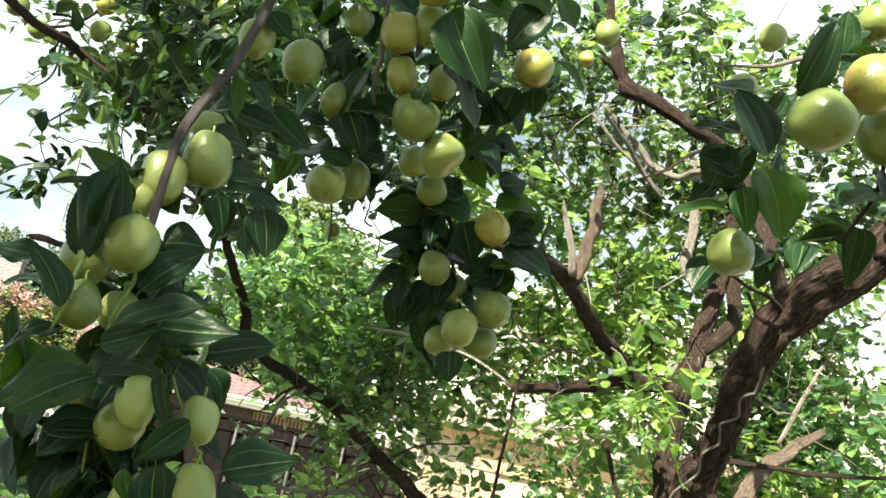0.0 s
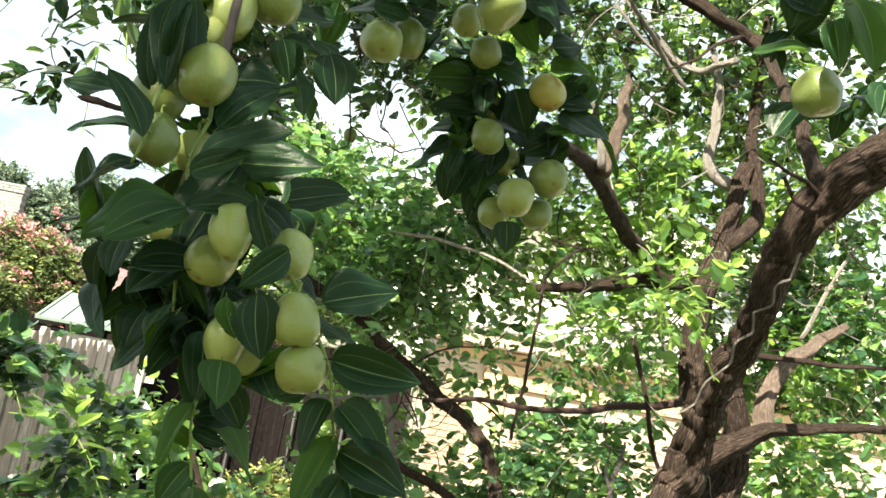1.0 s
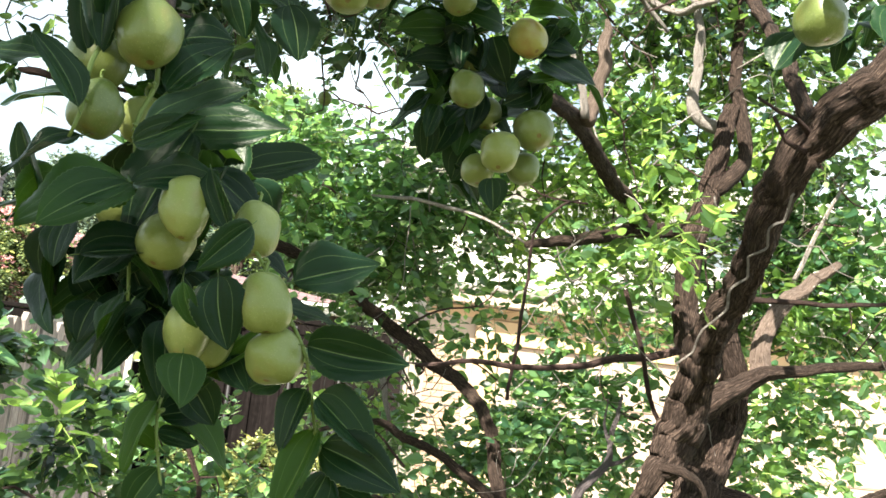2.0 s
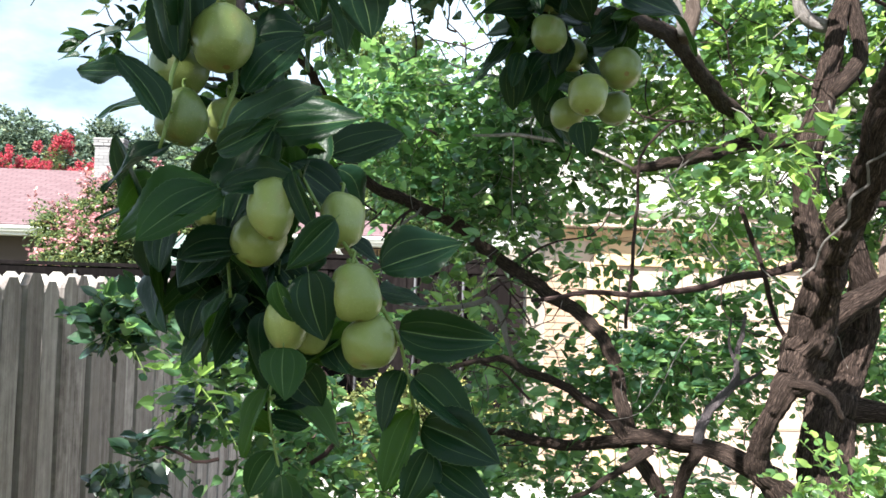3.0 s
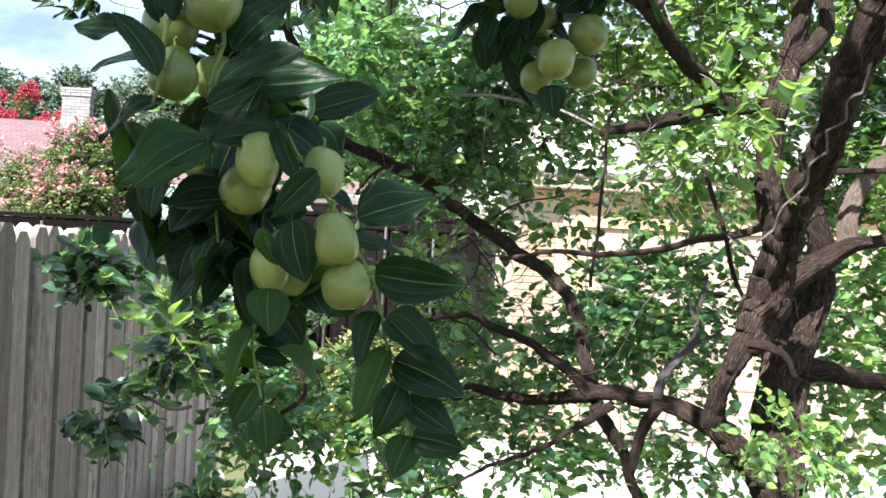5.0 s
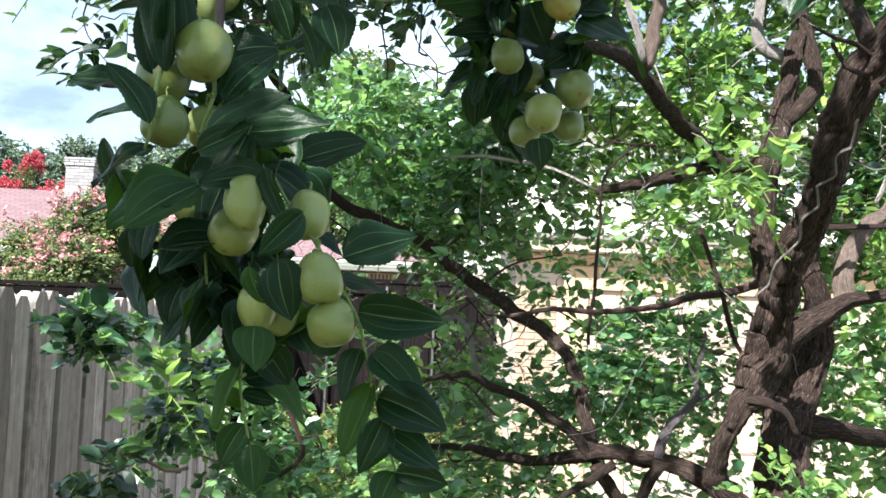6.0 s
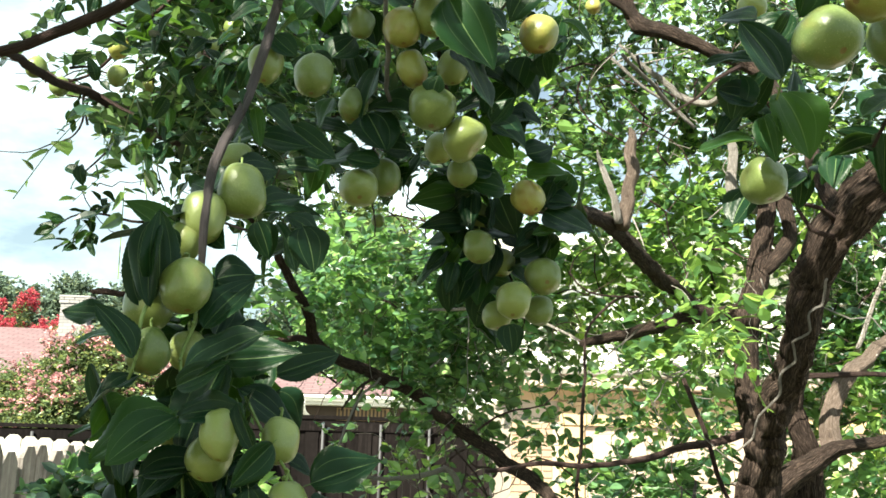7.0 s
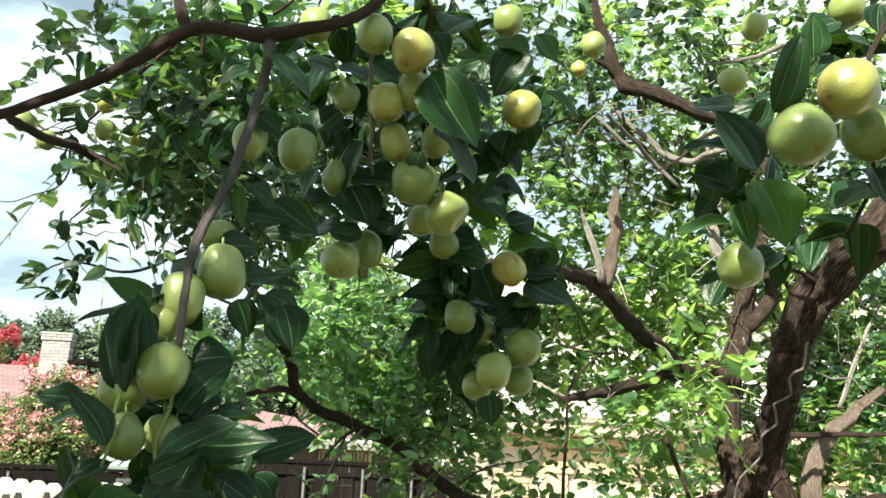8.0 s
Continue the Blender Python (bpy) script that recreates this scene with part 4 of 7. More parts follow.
limb("limb", [(1.215, 2.575, 1.930, 0.022), (1.236, 2.60, 1.960, 0.0285), (1.228, 2.60, 2.009, 0.0265), (1.263, 2.62, 2.090, 0.0255), (1.317, 2.64, 2.159, 0.024), (1.403, 2.68, 2.217, 0.020), (1.52, 2.72, 2.30, 0.013)], tree, PALEBARK, 16, 0.02, 0.30, 26, "bleached pale limb", 0.004)
limb("limb", [(1.097, 2.66, 1.585, 0.044), (1.167, 2.64, 1.597, 0.034), (1.236, 2.62, 1.598, 0.028), (1.345, 2.62, 1.577, 0.022), (1.459, 2.64, 1.575, 0.017), (1.70, 2.70, 1.66, 0.012)], tree, BARK, 16, 0.02, 0.30, 25, "", 0.004)
limb("limb", [(1.040, 2.58, 1.960, 0.030), (1.018, 2.60, 2.040, 0.036), (1.006, 2.60, 2.145, 0.033), (1.009, 2.60, 2.284, 0.032), (1.040, 2.60, 2.385, 0.030), (1.068, 2.62, 2.483, 0.028), (1.092, 2.64, 2.581, 0.0255), (1.119, 2.66, 2.672, 0.023), (1.128, 2.66, 2.703, 0.021)], tree, BARK, 30, 0.012, 0.34, 17, "broken-topped stem with flaking bark", 0.004)
limb("limb", [(1.066, 2.60, 2.440, 0.022), (1.090, 2.605, 2.462, 0.0235), (1.123, 2.62, 2.490, 0.0228), (1.163, 2.64, 2.555, 0.0214), (1.162, 2.65, 2.620, 0.020), (1.155, 2.66, 2.686, 0.0185), (1.138, 2.68, 2.785, 0.017), (1.148, 2.70, 2.888, 0.0155), (1.175, 2.75, 3.05, 0.014), (1.197, 2.80, 3.252, 0.012)], tree, BARK, 16, 0.02, 0.30, 19, "", 0.004)
limb("limb", [(1.105, 2.67, 2.640, 0.019), (1.055, 2.70, 2.655, 0.0188), (1.026, 2.70, 2.688, 0.0172), (1.018, 2.70, 2.740, 0.0156), (1.027, 2.70, 2.818, 0.0141), (1.029, 2.72, 2.949, 0.0126), (1.012, 2.75, 3.075, 0.009)], tree, DEAD, 14, 0.02, 0.26, 18, "grey dead snag of a limb", 0.004)
limb("limb", [(0.897, 2.570, 1.440, 0.0292), (0.805, 2.600, 1.484, 0.0240), (0.678, 2.650, 1.505, 0.0206), (0.580, 2.700, 1.504, 0.0182), (0.439, 2.800, 1.465, 0.0152), (0.313, 2.850, 1.468, 0.0126), (0.186, 2.950, 1.473, 0.0102), (0.017, 3.000, 1.440, 0.0075)], tree, BARK, 16, 0.015, 0.33, 5, '', 0.004)
limb("limb", [(0.577, 2.700, 1.481, 0.0215), (0.566, 2.750, 1.586, 0.0198), (0.541, 2.800, 1.709, 0.0180), (0.493, 2.900, 1.809, 0.0186), (0.371, 3.000, 1.900, 0.0191), (0.235, 3.050, 1.986, 0.0193), (0.110, 3.050, 2.082, 0.0193), (-0.049, 2.980, 2.145, 0.0167), (-0.193, 2.850, 2.207, 0.0150), (-0.223, 2.750, 2.291, 0.0136), (-0.277, 2.650, 2.384, 0.0123), (-0.339, 2.550, 2.486, 0.0111), (-0.424, 2.500, 2.572, 0.0092), (-0.492, 2.400, 2.656, 0.0072)], tree, BARK, 16, 0.015, 0.33, 6, '', 0.004)
limb("branch", [(-0.193, 2.850, 2.207, 0.0120), (-0.242, 2.800, 2.225, 0.0105), (-0.295, 2.700, 2.205, 0.0088), (-0.358, 2.700, 2.188, 0.0063)], tree, TWIG, 9, 0.03, 0.22, 61, '', 0.004)
limb("limb", [(0.569, 2.700, 1.496, 0.0148), (0.506, 2.700, 1.568, 0.0137), (0.397, 2.700, 1.634, 0.0127), (0.275, 2.650, 1.683, 0.0115), (0.217, 2.600, 1.712, 0.0087), (0.136, 2.500, 1.711, 0.0066), (0.048, 2.400, 1.691, 0.0048)], tree, BARK, 16, 0.015, 0.33, 7, '', 0.004)
limb("limb", [(0.584, 2.700, 1.469, 0.0185), (0.652, 2.720, 1.373, 0.0169), (0.701, 2.740, 1.284, 0.0163), (0.755, 2.750, 1.102, 0.0177)], tree, BARK, 16, 0.015, 0.33, 8, '', 0.004)
limb("limb", [(0.733, 2.600, 1.488, 0.0163), (0.717, 2.700, 1.378, 0.0150), (0.705, 2.740, 1.276, 0.0154)], tree, BARK, 16, 0.015, 0.33, 9, '', 0.004)
limb("limb", [(0.626, 2.680, 1.473, 0.0120), (0.503, 2.600, 1.414, 0.0089), (0.397, 2.500, 1.387, 0.0068), (0.291, 2.450, 1.354, 0.0050), (0.162, 2.400, 1.303, 0.0033), (0.026, 2.350, 1.268, 0.0015)], tree, BARK, 16, 0.015, 0.33, 10, '', 0.004)
limb("branch", [(0.735, 2.610, 1.505, 0.0135), (0.752, 2.630, 1.556, 0.0120), (0.800, 2.660, 1.612, 0.0118), (0.850, 2.690, 1.655, 0.0105), (0.866, 2.710, 1.705, 0.0085), (0.880, 2.730, 1.770, 0.0065), (0.905, 2.760, 1.850, 0.0035)], tree, VIOLET, 12, 0.012, 0.34, 11, "dead grey forked branch", 0.004)
limb("branchlet", [(0.850, 2.690, 1.655, 0.0080), (0.895, 2.690, 1.668, 0.0060), (0.935, 2.680, 1.700, 0.0035)], tree, VIOLET, 8, 0.012, 0.3, 91, "", 0.003)
limb("branchlet", [(0.866, 2.710, 1.710, 0.0055), (0.848, 2.720, 1.765, 0.0040), (0.852, 2.720, 1.835, 0.0022)], tree, VIOLET, 8, 0.012, 0.3, 92, "", 0.003)
limb("branch", [(0.974, 2.550, 1.985, 0.0126), (0.900, 2.550, 1.959, 0.0113), (0.781, 2.500, 1.938, 0.0097), (0.625, 2.400, 1.904, 0.0074), (0.490, 2.350, 1.892, 0.0066), (0.363, 2.400, 1.885, 0.0056), (0.278, 2.500, 1.868, 0.0058)], tree, TWIG, 9, 0.03, 0.22, 12, '', 0.004)
limb("branch", [(0.191, 2.900, 1.861, 0.0081), (0.107, 2.900, 1.838, 0.0067), (-0.010, 2.900, 1.828, 0.0054), (-0.077, 2.900, 1.844, 0.0040)], tree, DEAD, 8, 0.03, 0.22, 13, '', 0.004)
limb("branch", [(0.191, 2.900, 1.867, 0.0067), (0.233, 2.900, 1.831, 0.0108), (0.250, 2.900, 1.756, 0.0081), (0.268, 2.900, 1.698, 0.0054)], tree, DEAD, 8, 0.03, 0.22, 14, '', 0.004)
limb("shoot", [(0.481, 2.350, 1.808, 0.0044), (0.490, 2.350, 1.970, 0.0044), (0.500, 2.350, 2.106, 0.0039), (0.502, 2.350, 2.214, 0.0033), (0.568, 2.400, 2.291, 0.0035), (0.650, 2.500, 2.338, 0.0024)], tree, TWIG, 7, 0.03, 0.22, 15, '', 0.004)
limb("shoot", [(0.779, 2.450, 2.118, 0.0060), (0.814, 2.450, 2.033, 0.0060), (0.842, 2.450, 1.963, 0.0060), (0.889, 2.500, 1.850, 0.0061), (0.955, 2.540, 1.733, 0.0063)], tree, TWIG, 7, 0.03, 0.22, 16, '', 0.004)
limb("limb", [(1.003, 2.600, 2.324, 0.0237), (0.946, 2.620, 2.315, 0.0210), (0.887, 2.620, 2.316, 0.0222), (0.743, 2.450, 2.364, 0.0206), (0.609, 2.250, 2.399, 0.0188), (0.492, 2.050, 2.427, 0.0171), (0.364, 1.850, 2.399, 0.0135), (0.261, 1.700, 2.362, 0.0098), (0.181, 1.600, 2.344, 0.0069)], tree, BARK, 16, 0.015, 0.33, 20, '', 0.004)
limb("limb", [(0.896, 2.620, 2.312, 0.0209), (0.793, 2.600, 2.280, 0.0192), (0.699, 2.550, 2.252, 0.0161), (0.594, 2.500, 2.222, 0.0132), (0.520, 2.500, 2.202, 0.0084)], tree, BARK, 16, 0.015, 0.33, 21, '', 0.004)
limb("limb", [(0.520, 2.050, 2.420, 0.0180), (0.540, 2.050, 2.493, 0.0140), (0.545, 2.050, 2.553, 0.0143), (0.542, 2.050, 2.603, 0.0125), (0.549, 2.050, 2.634, 0.0080), (0.547, 2.050, 2.652, 0.0030)], tree, PALEBARK, 16, 0.012, 0.32, 22, "bleached broken stub of a limb", 0.004)
limb("dead_twig", [(0.512, 2.030, 2.420, 0.0104), (0.497, 2.020, 2.490, 0.0082), (0.483, 2.040, 2.540, 0.0071), (0.475, 2.060, 2.582, 0.0040), (0.472, 2.065, 2.600, 0.0015)], tree, DEAD, 10, 0.015, 0.28, 31, "pale dead twig", 0.003)
limb("dead_twig", [(0.660, 2.600, 3.105, 0.0030), (0.699, 2.600, 3.074, 0.0055), (0.766, 2.600, 3.017, 0.0080), (0.841, 2.600, 2.950, 0.0100), (0.900, 2.550, 2.915, 0.0100), (0.940, 2.400, 2.900, 0.0100)], tree, DEAD, 9, 0.02, 0.26, 85, "pale dead twig", 0.004)
limb("limb", [(0.915, 1.800, 2.385, 0.0180), (0.902, 1.860, 2.479, 0.0155), (0.914, 1.950, 2.580, 0.0150), (0.940, 2.080, 2.700, 0.0147), (0.965, 2.200, 2.800, 0.0147), (0.965, 2.280, 2.880, 0.0150), (0.928, 2.320, 2.932, 0.0190), (0.844, 2.300, 2.956, 0.0170), (0.767, 2.300, 2.986, 0.0185), (0.691, 2.300, 3.011, 0.0180), (0.645, 2.300, 3.023, 0.0215), (0.616, 2.300, 3.066, 0.0170), (0.598, 2.300, 3.114, 0.0160), (0.578, 2.300, 3.175, 0.0133), (0.557, 2.300, 3.250, 0.0100), (0.530, 2.300, 3.371, 0.0053)], tree, BARK, 18, 0.015, 0.34, 23, "", 0.005)
limb("branchlet", [(0.634, 2.300, 3.034, 0.0120), (0.593, 2.290, 3.064, 0.0100), (0.564, 2.280, 3.076, 0.0075), (0.548, 2.270, 3.080, 0.0020)], tree, BARK, 9, 0.015, 0.3, 24, "", 0.003)
limb("branch", [(1.115, 2.500, 2.135, 0.0091), (1.216, 2.500, 2.140, 0.0080), (1.326, 2.500, 2.148, 0.0067), (1.453, 2.500, 2.161, 0.0055), (1.778, 2.500, 2.214, 0.0044)], tree, TWIG, 8, 0.03, 0.22, 28, '', 0.004)
limb("dead_twig", [(0.811, 2.167, 1.935, 0.0020), (0.814, 2.164, 1.937, 0.0020), (0.823, 2.156, 1.946, 0.0022), (0.833, 2.146, 1.957, 0.0023), (0.837, 2.137, 1.966, 0.0024), (0.836, 2.118, 1.986, 0.0024), (0.836, 2.099, 2.005, 0.0024), (0.840, 2.087, 2.017, 0.0023), (0.852, 2.071, 2.033, 0.0024), (0.864, 2.054, 2.050, 0.0026), (0.865, 2.042, 2.061, 0.0027), (0.859, 2.026, 2.077, 0.0027), (0.852, 2.007, 2.094, 0.0026), (0.853, 1.998, 2.102, 0.0026), (0.863, 1.987, 2.112, 0.0027), (0.871, 1.976, 2.121, 0.0028), (0.870, 1.968, 2.129, 0.0028), (0.862, 1.952, 2.143, 0.0027), (0.852, 1.938, 2.156, 0.0026), (0.853, 1.930, 2.162, 0.0026), (0.864, 1.922, 2.168, 0.0027), (0.875, 1.915, 2.176, 0.0027), (0.876, 1.907, 2.182, 0.0027), (0.868, 1.891, 2.196, 0.0027), (0.861, 1.874, 2.209, 0.0025), (0.861, 1.867, 2.214, 0.0025), (0.870, 1.861, 2.220, 0.0027), (0.880, 1.855, 2.225, 0.0027), (0.880, 1.847, 2.233, 0.0027), (0.874, 1.825, 2.249, 0.0024), (0.868, 1.804, 2.264, 0.0022), (0.867, 1.797, 2.269, 0.0021)], tree, DEAD, 8, 0.012, 0.55, 29, 'pale grey zigzag dead twig', 0.001)
limb("dead_twig", [(0.542, 2.100, 2.849, 0.0045), (0.632, 2.200, 2.827, 0.0058), (0.719, 2.300, 2.808, 0.0061), (0.778, 2.300, 2.750, 0.0049)], tree, DEAD, 7, 0.03, 0.22, 30, 'pale dead twig', 0.004)
limb("dead_twig", [(1.427, 2.800, 2.252, 0.0075), (1.470, 2.800, 2.357, 0.0076), (1.522, 2.800, 2.465, 0.0061), (1.576, 2.800, 2.574, 0.0047)], tree, DEAD, 7, 0.03, 0.22, 32, 'pale dead twig', 0.004)
limb("dead_twig", [(0.118, 2.600, 2.297, 0.0024), (0.196, 2.600, 2.297, 0.0049), (0.291, 2.600, 2.294, 0.0055), (0.421, 2.600, 2.275, 0.0049), (0.530, 2.550, 2.215, 0.0037)], tree, DEAD, 7, 0.03, 0.22, 70, 'pale dead twig', 0.004)
limb("branchlet", [(-0.023, 2.950, 2.131, 0.0055), (-0.072, 2.900, 2.093, 0.0040), (-0.120, 2.850, 2.023, 0.0026)], tree, TWIG, 6, 0.03, 0.22, 71, '', 0.004)
limb("branchlet", [(-0.053, 2.920, 2.111, 0.0041), (-0.075, 2.850, 2.051, 0.0033), (-0.088, 2.800, 1.992, 0.0026)], tree, TWIG, 6, 0.03, 0.22, 72, '', 0.004)
limb("dead_twig", [(-0.011, 2.950, 2.129, 0.0042), (-0.055, 2.800, 2.070, 0.0040), (-0.094, 2.700, 1.988, 0.0032), (-0.114, 2.600, 1.913, 0.0025)], tree, DEAD, 6, 0.03, 0.22, 73, 'pale dead twig', 0.004)
limb("branchlet", [(-0.263, 0.900, 2.059, 0.0010), (-0.256, 0.900, 2.058, 0.0035), (-0.240, 0.900, 2.057, 0.0030), (-0.225, 0.920, 2.062, 0.0026), (-0.204, 0.950, 2.068, 0.0021), (-0.180, 1.000, 2.070, 0.0016)], tree, TWIG, 8, 0.01, 0.22, 74, '', 0.004)
limb("shoot", [(0.817, 2.400, 2.239, 0.0024), (0.867, 2.350, 2.284, 0.0023), (0.907, 2.300, 2.281, 0.0023), (0.940, 2.300, 2.269, 0.0023)], tree, STALK, 6, 0.03, 0.22, 80, '', 0.004)
limb("shoot", [(0.824, 2.400, 2.222, 0.0024), (0.880, 2.350, 2.262, 0.0023), (0.927, 2.300, 2.263, 0.0023)], tree, STALK, 6, 0.03, 0.22, 81, '', 0.004)
limb("shoot", [(0.845, 2.400, 2.232, 0.0024), (0.894, 2.350, 2.243, 0.0023), (0.940, 2.300, 2.226, 0.0023), (0.967, 2.300, 2.210, 0.0023)], tree, STALK, 6, 0.03, 0.22, 82, '', 0.004)
limb("shoot", [(0.768, 2.400, 2.349, 0.0024), (0.803, 2.400, 2.433, 0.0024), (0.858, 2.400, 2.490, 0.0024)], tree, DEAD, 6, 0.03, 0.22, 83, '', 0.004)
limb("shoot", [(0.568, 2.400, 2.166, 0.0023), (0.651, 2.400, 2.237, 0.0023), (0.764, 2.450, 2.316, 0.0024)], tree, DEAD, 6, 0.03, 0.22, 84, '', 0.004)
limb("dead_twig", [(0.562, 2.300, 2.929, 0.0048), (0.631, 2.300, 2.868, 0.0048), (0.707, 2.300, 2.816, 0.0036)], tree, DEAD, 6, 0.03, 0.22, 86, 'pale dead twig', 0.004)
limb("branch", [(0.900, 2.300, 2.923, 0.0063), (0.823, 2.250, 2.863, 0.0048), (0.738, 2.200, 2.780, 0.0035), (0.684, 2.200, 2.746, 0.0023)], tree, TWIG, 7, 0.03, 0.22, 87, '', 0.004)
limb("branch", [(0.797, 1.764, 2.401, 0.0037), (0.823, 1.764, 2.356, 0.0047), (0.886, 1.801, 2.356, 0.0058)], tree, TWIG, 7, 0.03, 0.22, 88, '', 0.004)
limb("branch", [(0.899, 1.801, 2.380, 0.0068), (0.848, 1.764, 2.403, 0.0048), (0.787, 1.727, 2.403, 0.0037), (0.727, 1.690, 2.407, 0.0027)], tree, TWIG, 7, 0.03, 0.22, 89, '', 0.004)
limb("fruiting_branch", [(-0.488, 1.000, 2.307, 0.0057), (-0.390, 0.970, 2.324, 0.0057), (-0.305, 0.930, 2.340, 0.0059), (-0.235, 0.890, 2.358, 0.0062), (-0.182, 0.860, 2.380, 0.0068), (-0.141, 0.840, 2.374, 0.0066), (-0.097, 0.820, 2.360, 0.0074), (-0.064, 0.820, 2.371, 0.0064), (-0.028, 0.830, 2.387, 0.0055), (-0.000, 0.850, 2.418, 0.0052), (0.029, 0.870, 2.468, 0.0049)], tree, TWIG, 14, 0.012, 0.1, 33, 'smooth dark red-brown fruiting branch', 0.001)
arch = scene.objects[-1]
limb("branchlet", [(-0.182, 0.860, 2.378, 0.0052), (-0.191, 0.870, 2.405, 0.0064), (-0.202, 0.880, 2.441, 0.0044), (-0.218, 0.900, 2.491, 0.0029)], tree, TWIG, 10, 0.01, 0.15, 34, '', 0.001)
limb("branchlet", [(-0.439, 1.000, 2.336, 0.0037), (-0.530, 1.300, 2.444, 0.0057), (-0.558, 1.500, 2.500, 0.0073), (-0.521, 1.650, 2.518, 0.0087), (-0.478, 1.800, 2.523, 0.0084), (-0.422, 1.900, 2.517, 0.0068)], tree, TWIG, 9, 0.03, 0.22, 35, '', 0.004)
limb("branchlet", [(-0.523, 1.650, 2.527, 0.0035), (-0.444, 1.600, 2.474, 0.0025), (-0.392, 1.600, 2.447, 0.0016)], tree, TWIG, 6, 0.03, 0.22, 36, '', 0.004)
limb("branchlet", [(0.006, 0.930, 2.268, 0.0021), (0.002, 0.920, 2.301, 0.0026), (-0.001, 0.900, 2.342, 0.0026), (-0.002, 0.880, 2.401, 0.0021)], tree, DEAD, 7, 0.01, 0.22, 37, '', 0.004)
limb("branchlet", [(0.712, 1.150, 2.643, 0.0047), (0.637, 1.150, 2.610, 0.0050), (0.597, 1.150, 2.595, 0.0050), (0.570, 1.150, 2.576, 0.0042), (0.547, 1.150, 2.561, 0.0039), (0.513, 1.150, 2.545, 0.0028), (0.473, 1.150, 2.534, 0.0021), (0.434, 1.150, 2.529, 0.0013)], tree, DEAD, 9, 0.012, 0.2, 38, "pale smooth dead twig", 0.002)
limb("branchlet", [(-0.119, 0.900, 2.120, 0.0015), (-0.150, 0.950, 2.139, 0.0016), (-0.184, 1.000, 2.159, 0.0017)], tree, TWIG, 6, 0.03, 0.22, 39, '', 0.004)
limb("branchlet", [(-0.389, 2.000, 1.547, 0.0038), (-0.435, 2.000, 1.541, 0.0033), (-0.492, 2.000, 1.568, 0.0029), (-0.548, 2.000, 1.551, 0.0019)], tree, TWIG, 6, 0.03, 0.22, 40, '', 0.004)
limb("branchlet", [(-0.251, 2.400, 1.468, 0.0056), (-0.197, 2.400, 1.517, 0.0067), (-0.226, 2.400, 1.605, 0.0067), (-0.254, 2.400, 1.660, 0.0056)], tree, TWIG, 7, 0.03, 0.22, 401, '', 0.004)
limb("branchlet", [(-0.486, 2.200, 1.803, 0.0031), (-0.534, 2.100, 1.805, 0.0030), (-0.576, 2.000, 1.811, 0.0024), (-0.633, 2.000, 1.810, 0.0019)], tree, DEAD, 6, 0.03, 0.22, 41, '', 0.004)

# ---- the hanging spray nearest the camera ----
spray = limb("fruiting_branch", [(-0.095, 0.820, 2.354, 0.0054), (-0.094, 0.800, 2.314, 0.0043), (-0.097, 0.780, 2.273, 0.0041), (-0.102, 0.755, 2.222, 0.0041), (-0.108, 0.730, 2.179, 0.0039), (-0.118, 0.710, 2.140, 0.0040), (-0.122, 0.700, 2.111, 0.0037), (-0.121, 0.690, 2.080, 0.0032), (-0.121, 0.690, 2.055, 0.0027), (-0.120, 0.690, 2.035, 0.0019), (-0.117, 0.690, 2.015, 0.0009)], tree, VIOLET, 12, 0.01, 0.1, 42, "hanging grey-purple fruiting twig", 0.0007)
put("branchlet", mesh_of("branchlet", *tube([(-0.124, 0.700, 2.057, 0.0015), (-0.125, 0.692, 2.030, 0.0015), (-0.121, 0.685, 2.007, 0.0015), (-0.128, 0.680, 1.981, 0.0013), (-0.123, 0.675, 1.956, 0.0013), (-0.125, 0.670, 1.933, 0.0013), (-0.118, 0.665, 1.907, 0.0011), (-0.114, 0.660, 1.883, 0.0009)], 7, 0.008, 0.12, 43)[:2], STALK, True), spray)
put("branchlet", mesh_of("branchlet", *tube([(-0.143, 0.665, 2.034, 0.0015), (-0.149, 0.650, 2.004, 0.0013), (-0.150, 0.650, 1.980, 0.0011), (-0.154, 0.650, 1.963, 0.0009)], 7, 0.008, 0.12, 44)[:2], STALK, True), spray)
put("branchlet", mesh_of("branchlet", *tube([(-0.079, 0.660, 1.955, 0.0011), (-0.064, 0.650, 1.931, 0.0011), (-0.045, 0.630, 1.907, 0.0011), (-0.029, 0.620, 1.882, 0.0011), (-0.020, 0.615, 1.867, 0.0011), (-0.016, 0.615, 1.855, 0.0009), (-0.010, 0.615, 1.830, 0.0009), (-0.003, 0.615, 1.808, 0.0009), (0.005, 0.615, 1.783, 0.0008), (0.008, 0.615, 1.768, 0.0006)], 7, 0.008, 0.12, 45)[:2], STALK, True), spray)
put("branchlet", mesh_of("branchlet", *tube([(-0.084, 0.670, 1.876, 0.0009), (-0.087, 0.670, 1.849, 0.0009), (-0.091, 0.660, 1.829, 0.0008), (-0.087, 0.655, 1.807, 0.0008), (-0.081, 0.655, 1.783, 0.0008), (-0.078, 0.655, 1.763, 0.0006)], 7, 0.008, 0.12, 46)[:2], STALK, True), spray)
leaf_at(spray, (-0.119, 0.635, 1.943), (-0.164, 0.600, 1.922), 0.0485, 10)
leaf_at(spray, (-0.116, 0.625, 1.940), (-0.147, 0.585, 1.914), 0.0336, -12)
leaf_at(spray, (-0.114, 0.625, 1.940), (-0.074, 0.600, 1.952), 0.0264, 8)
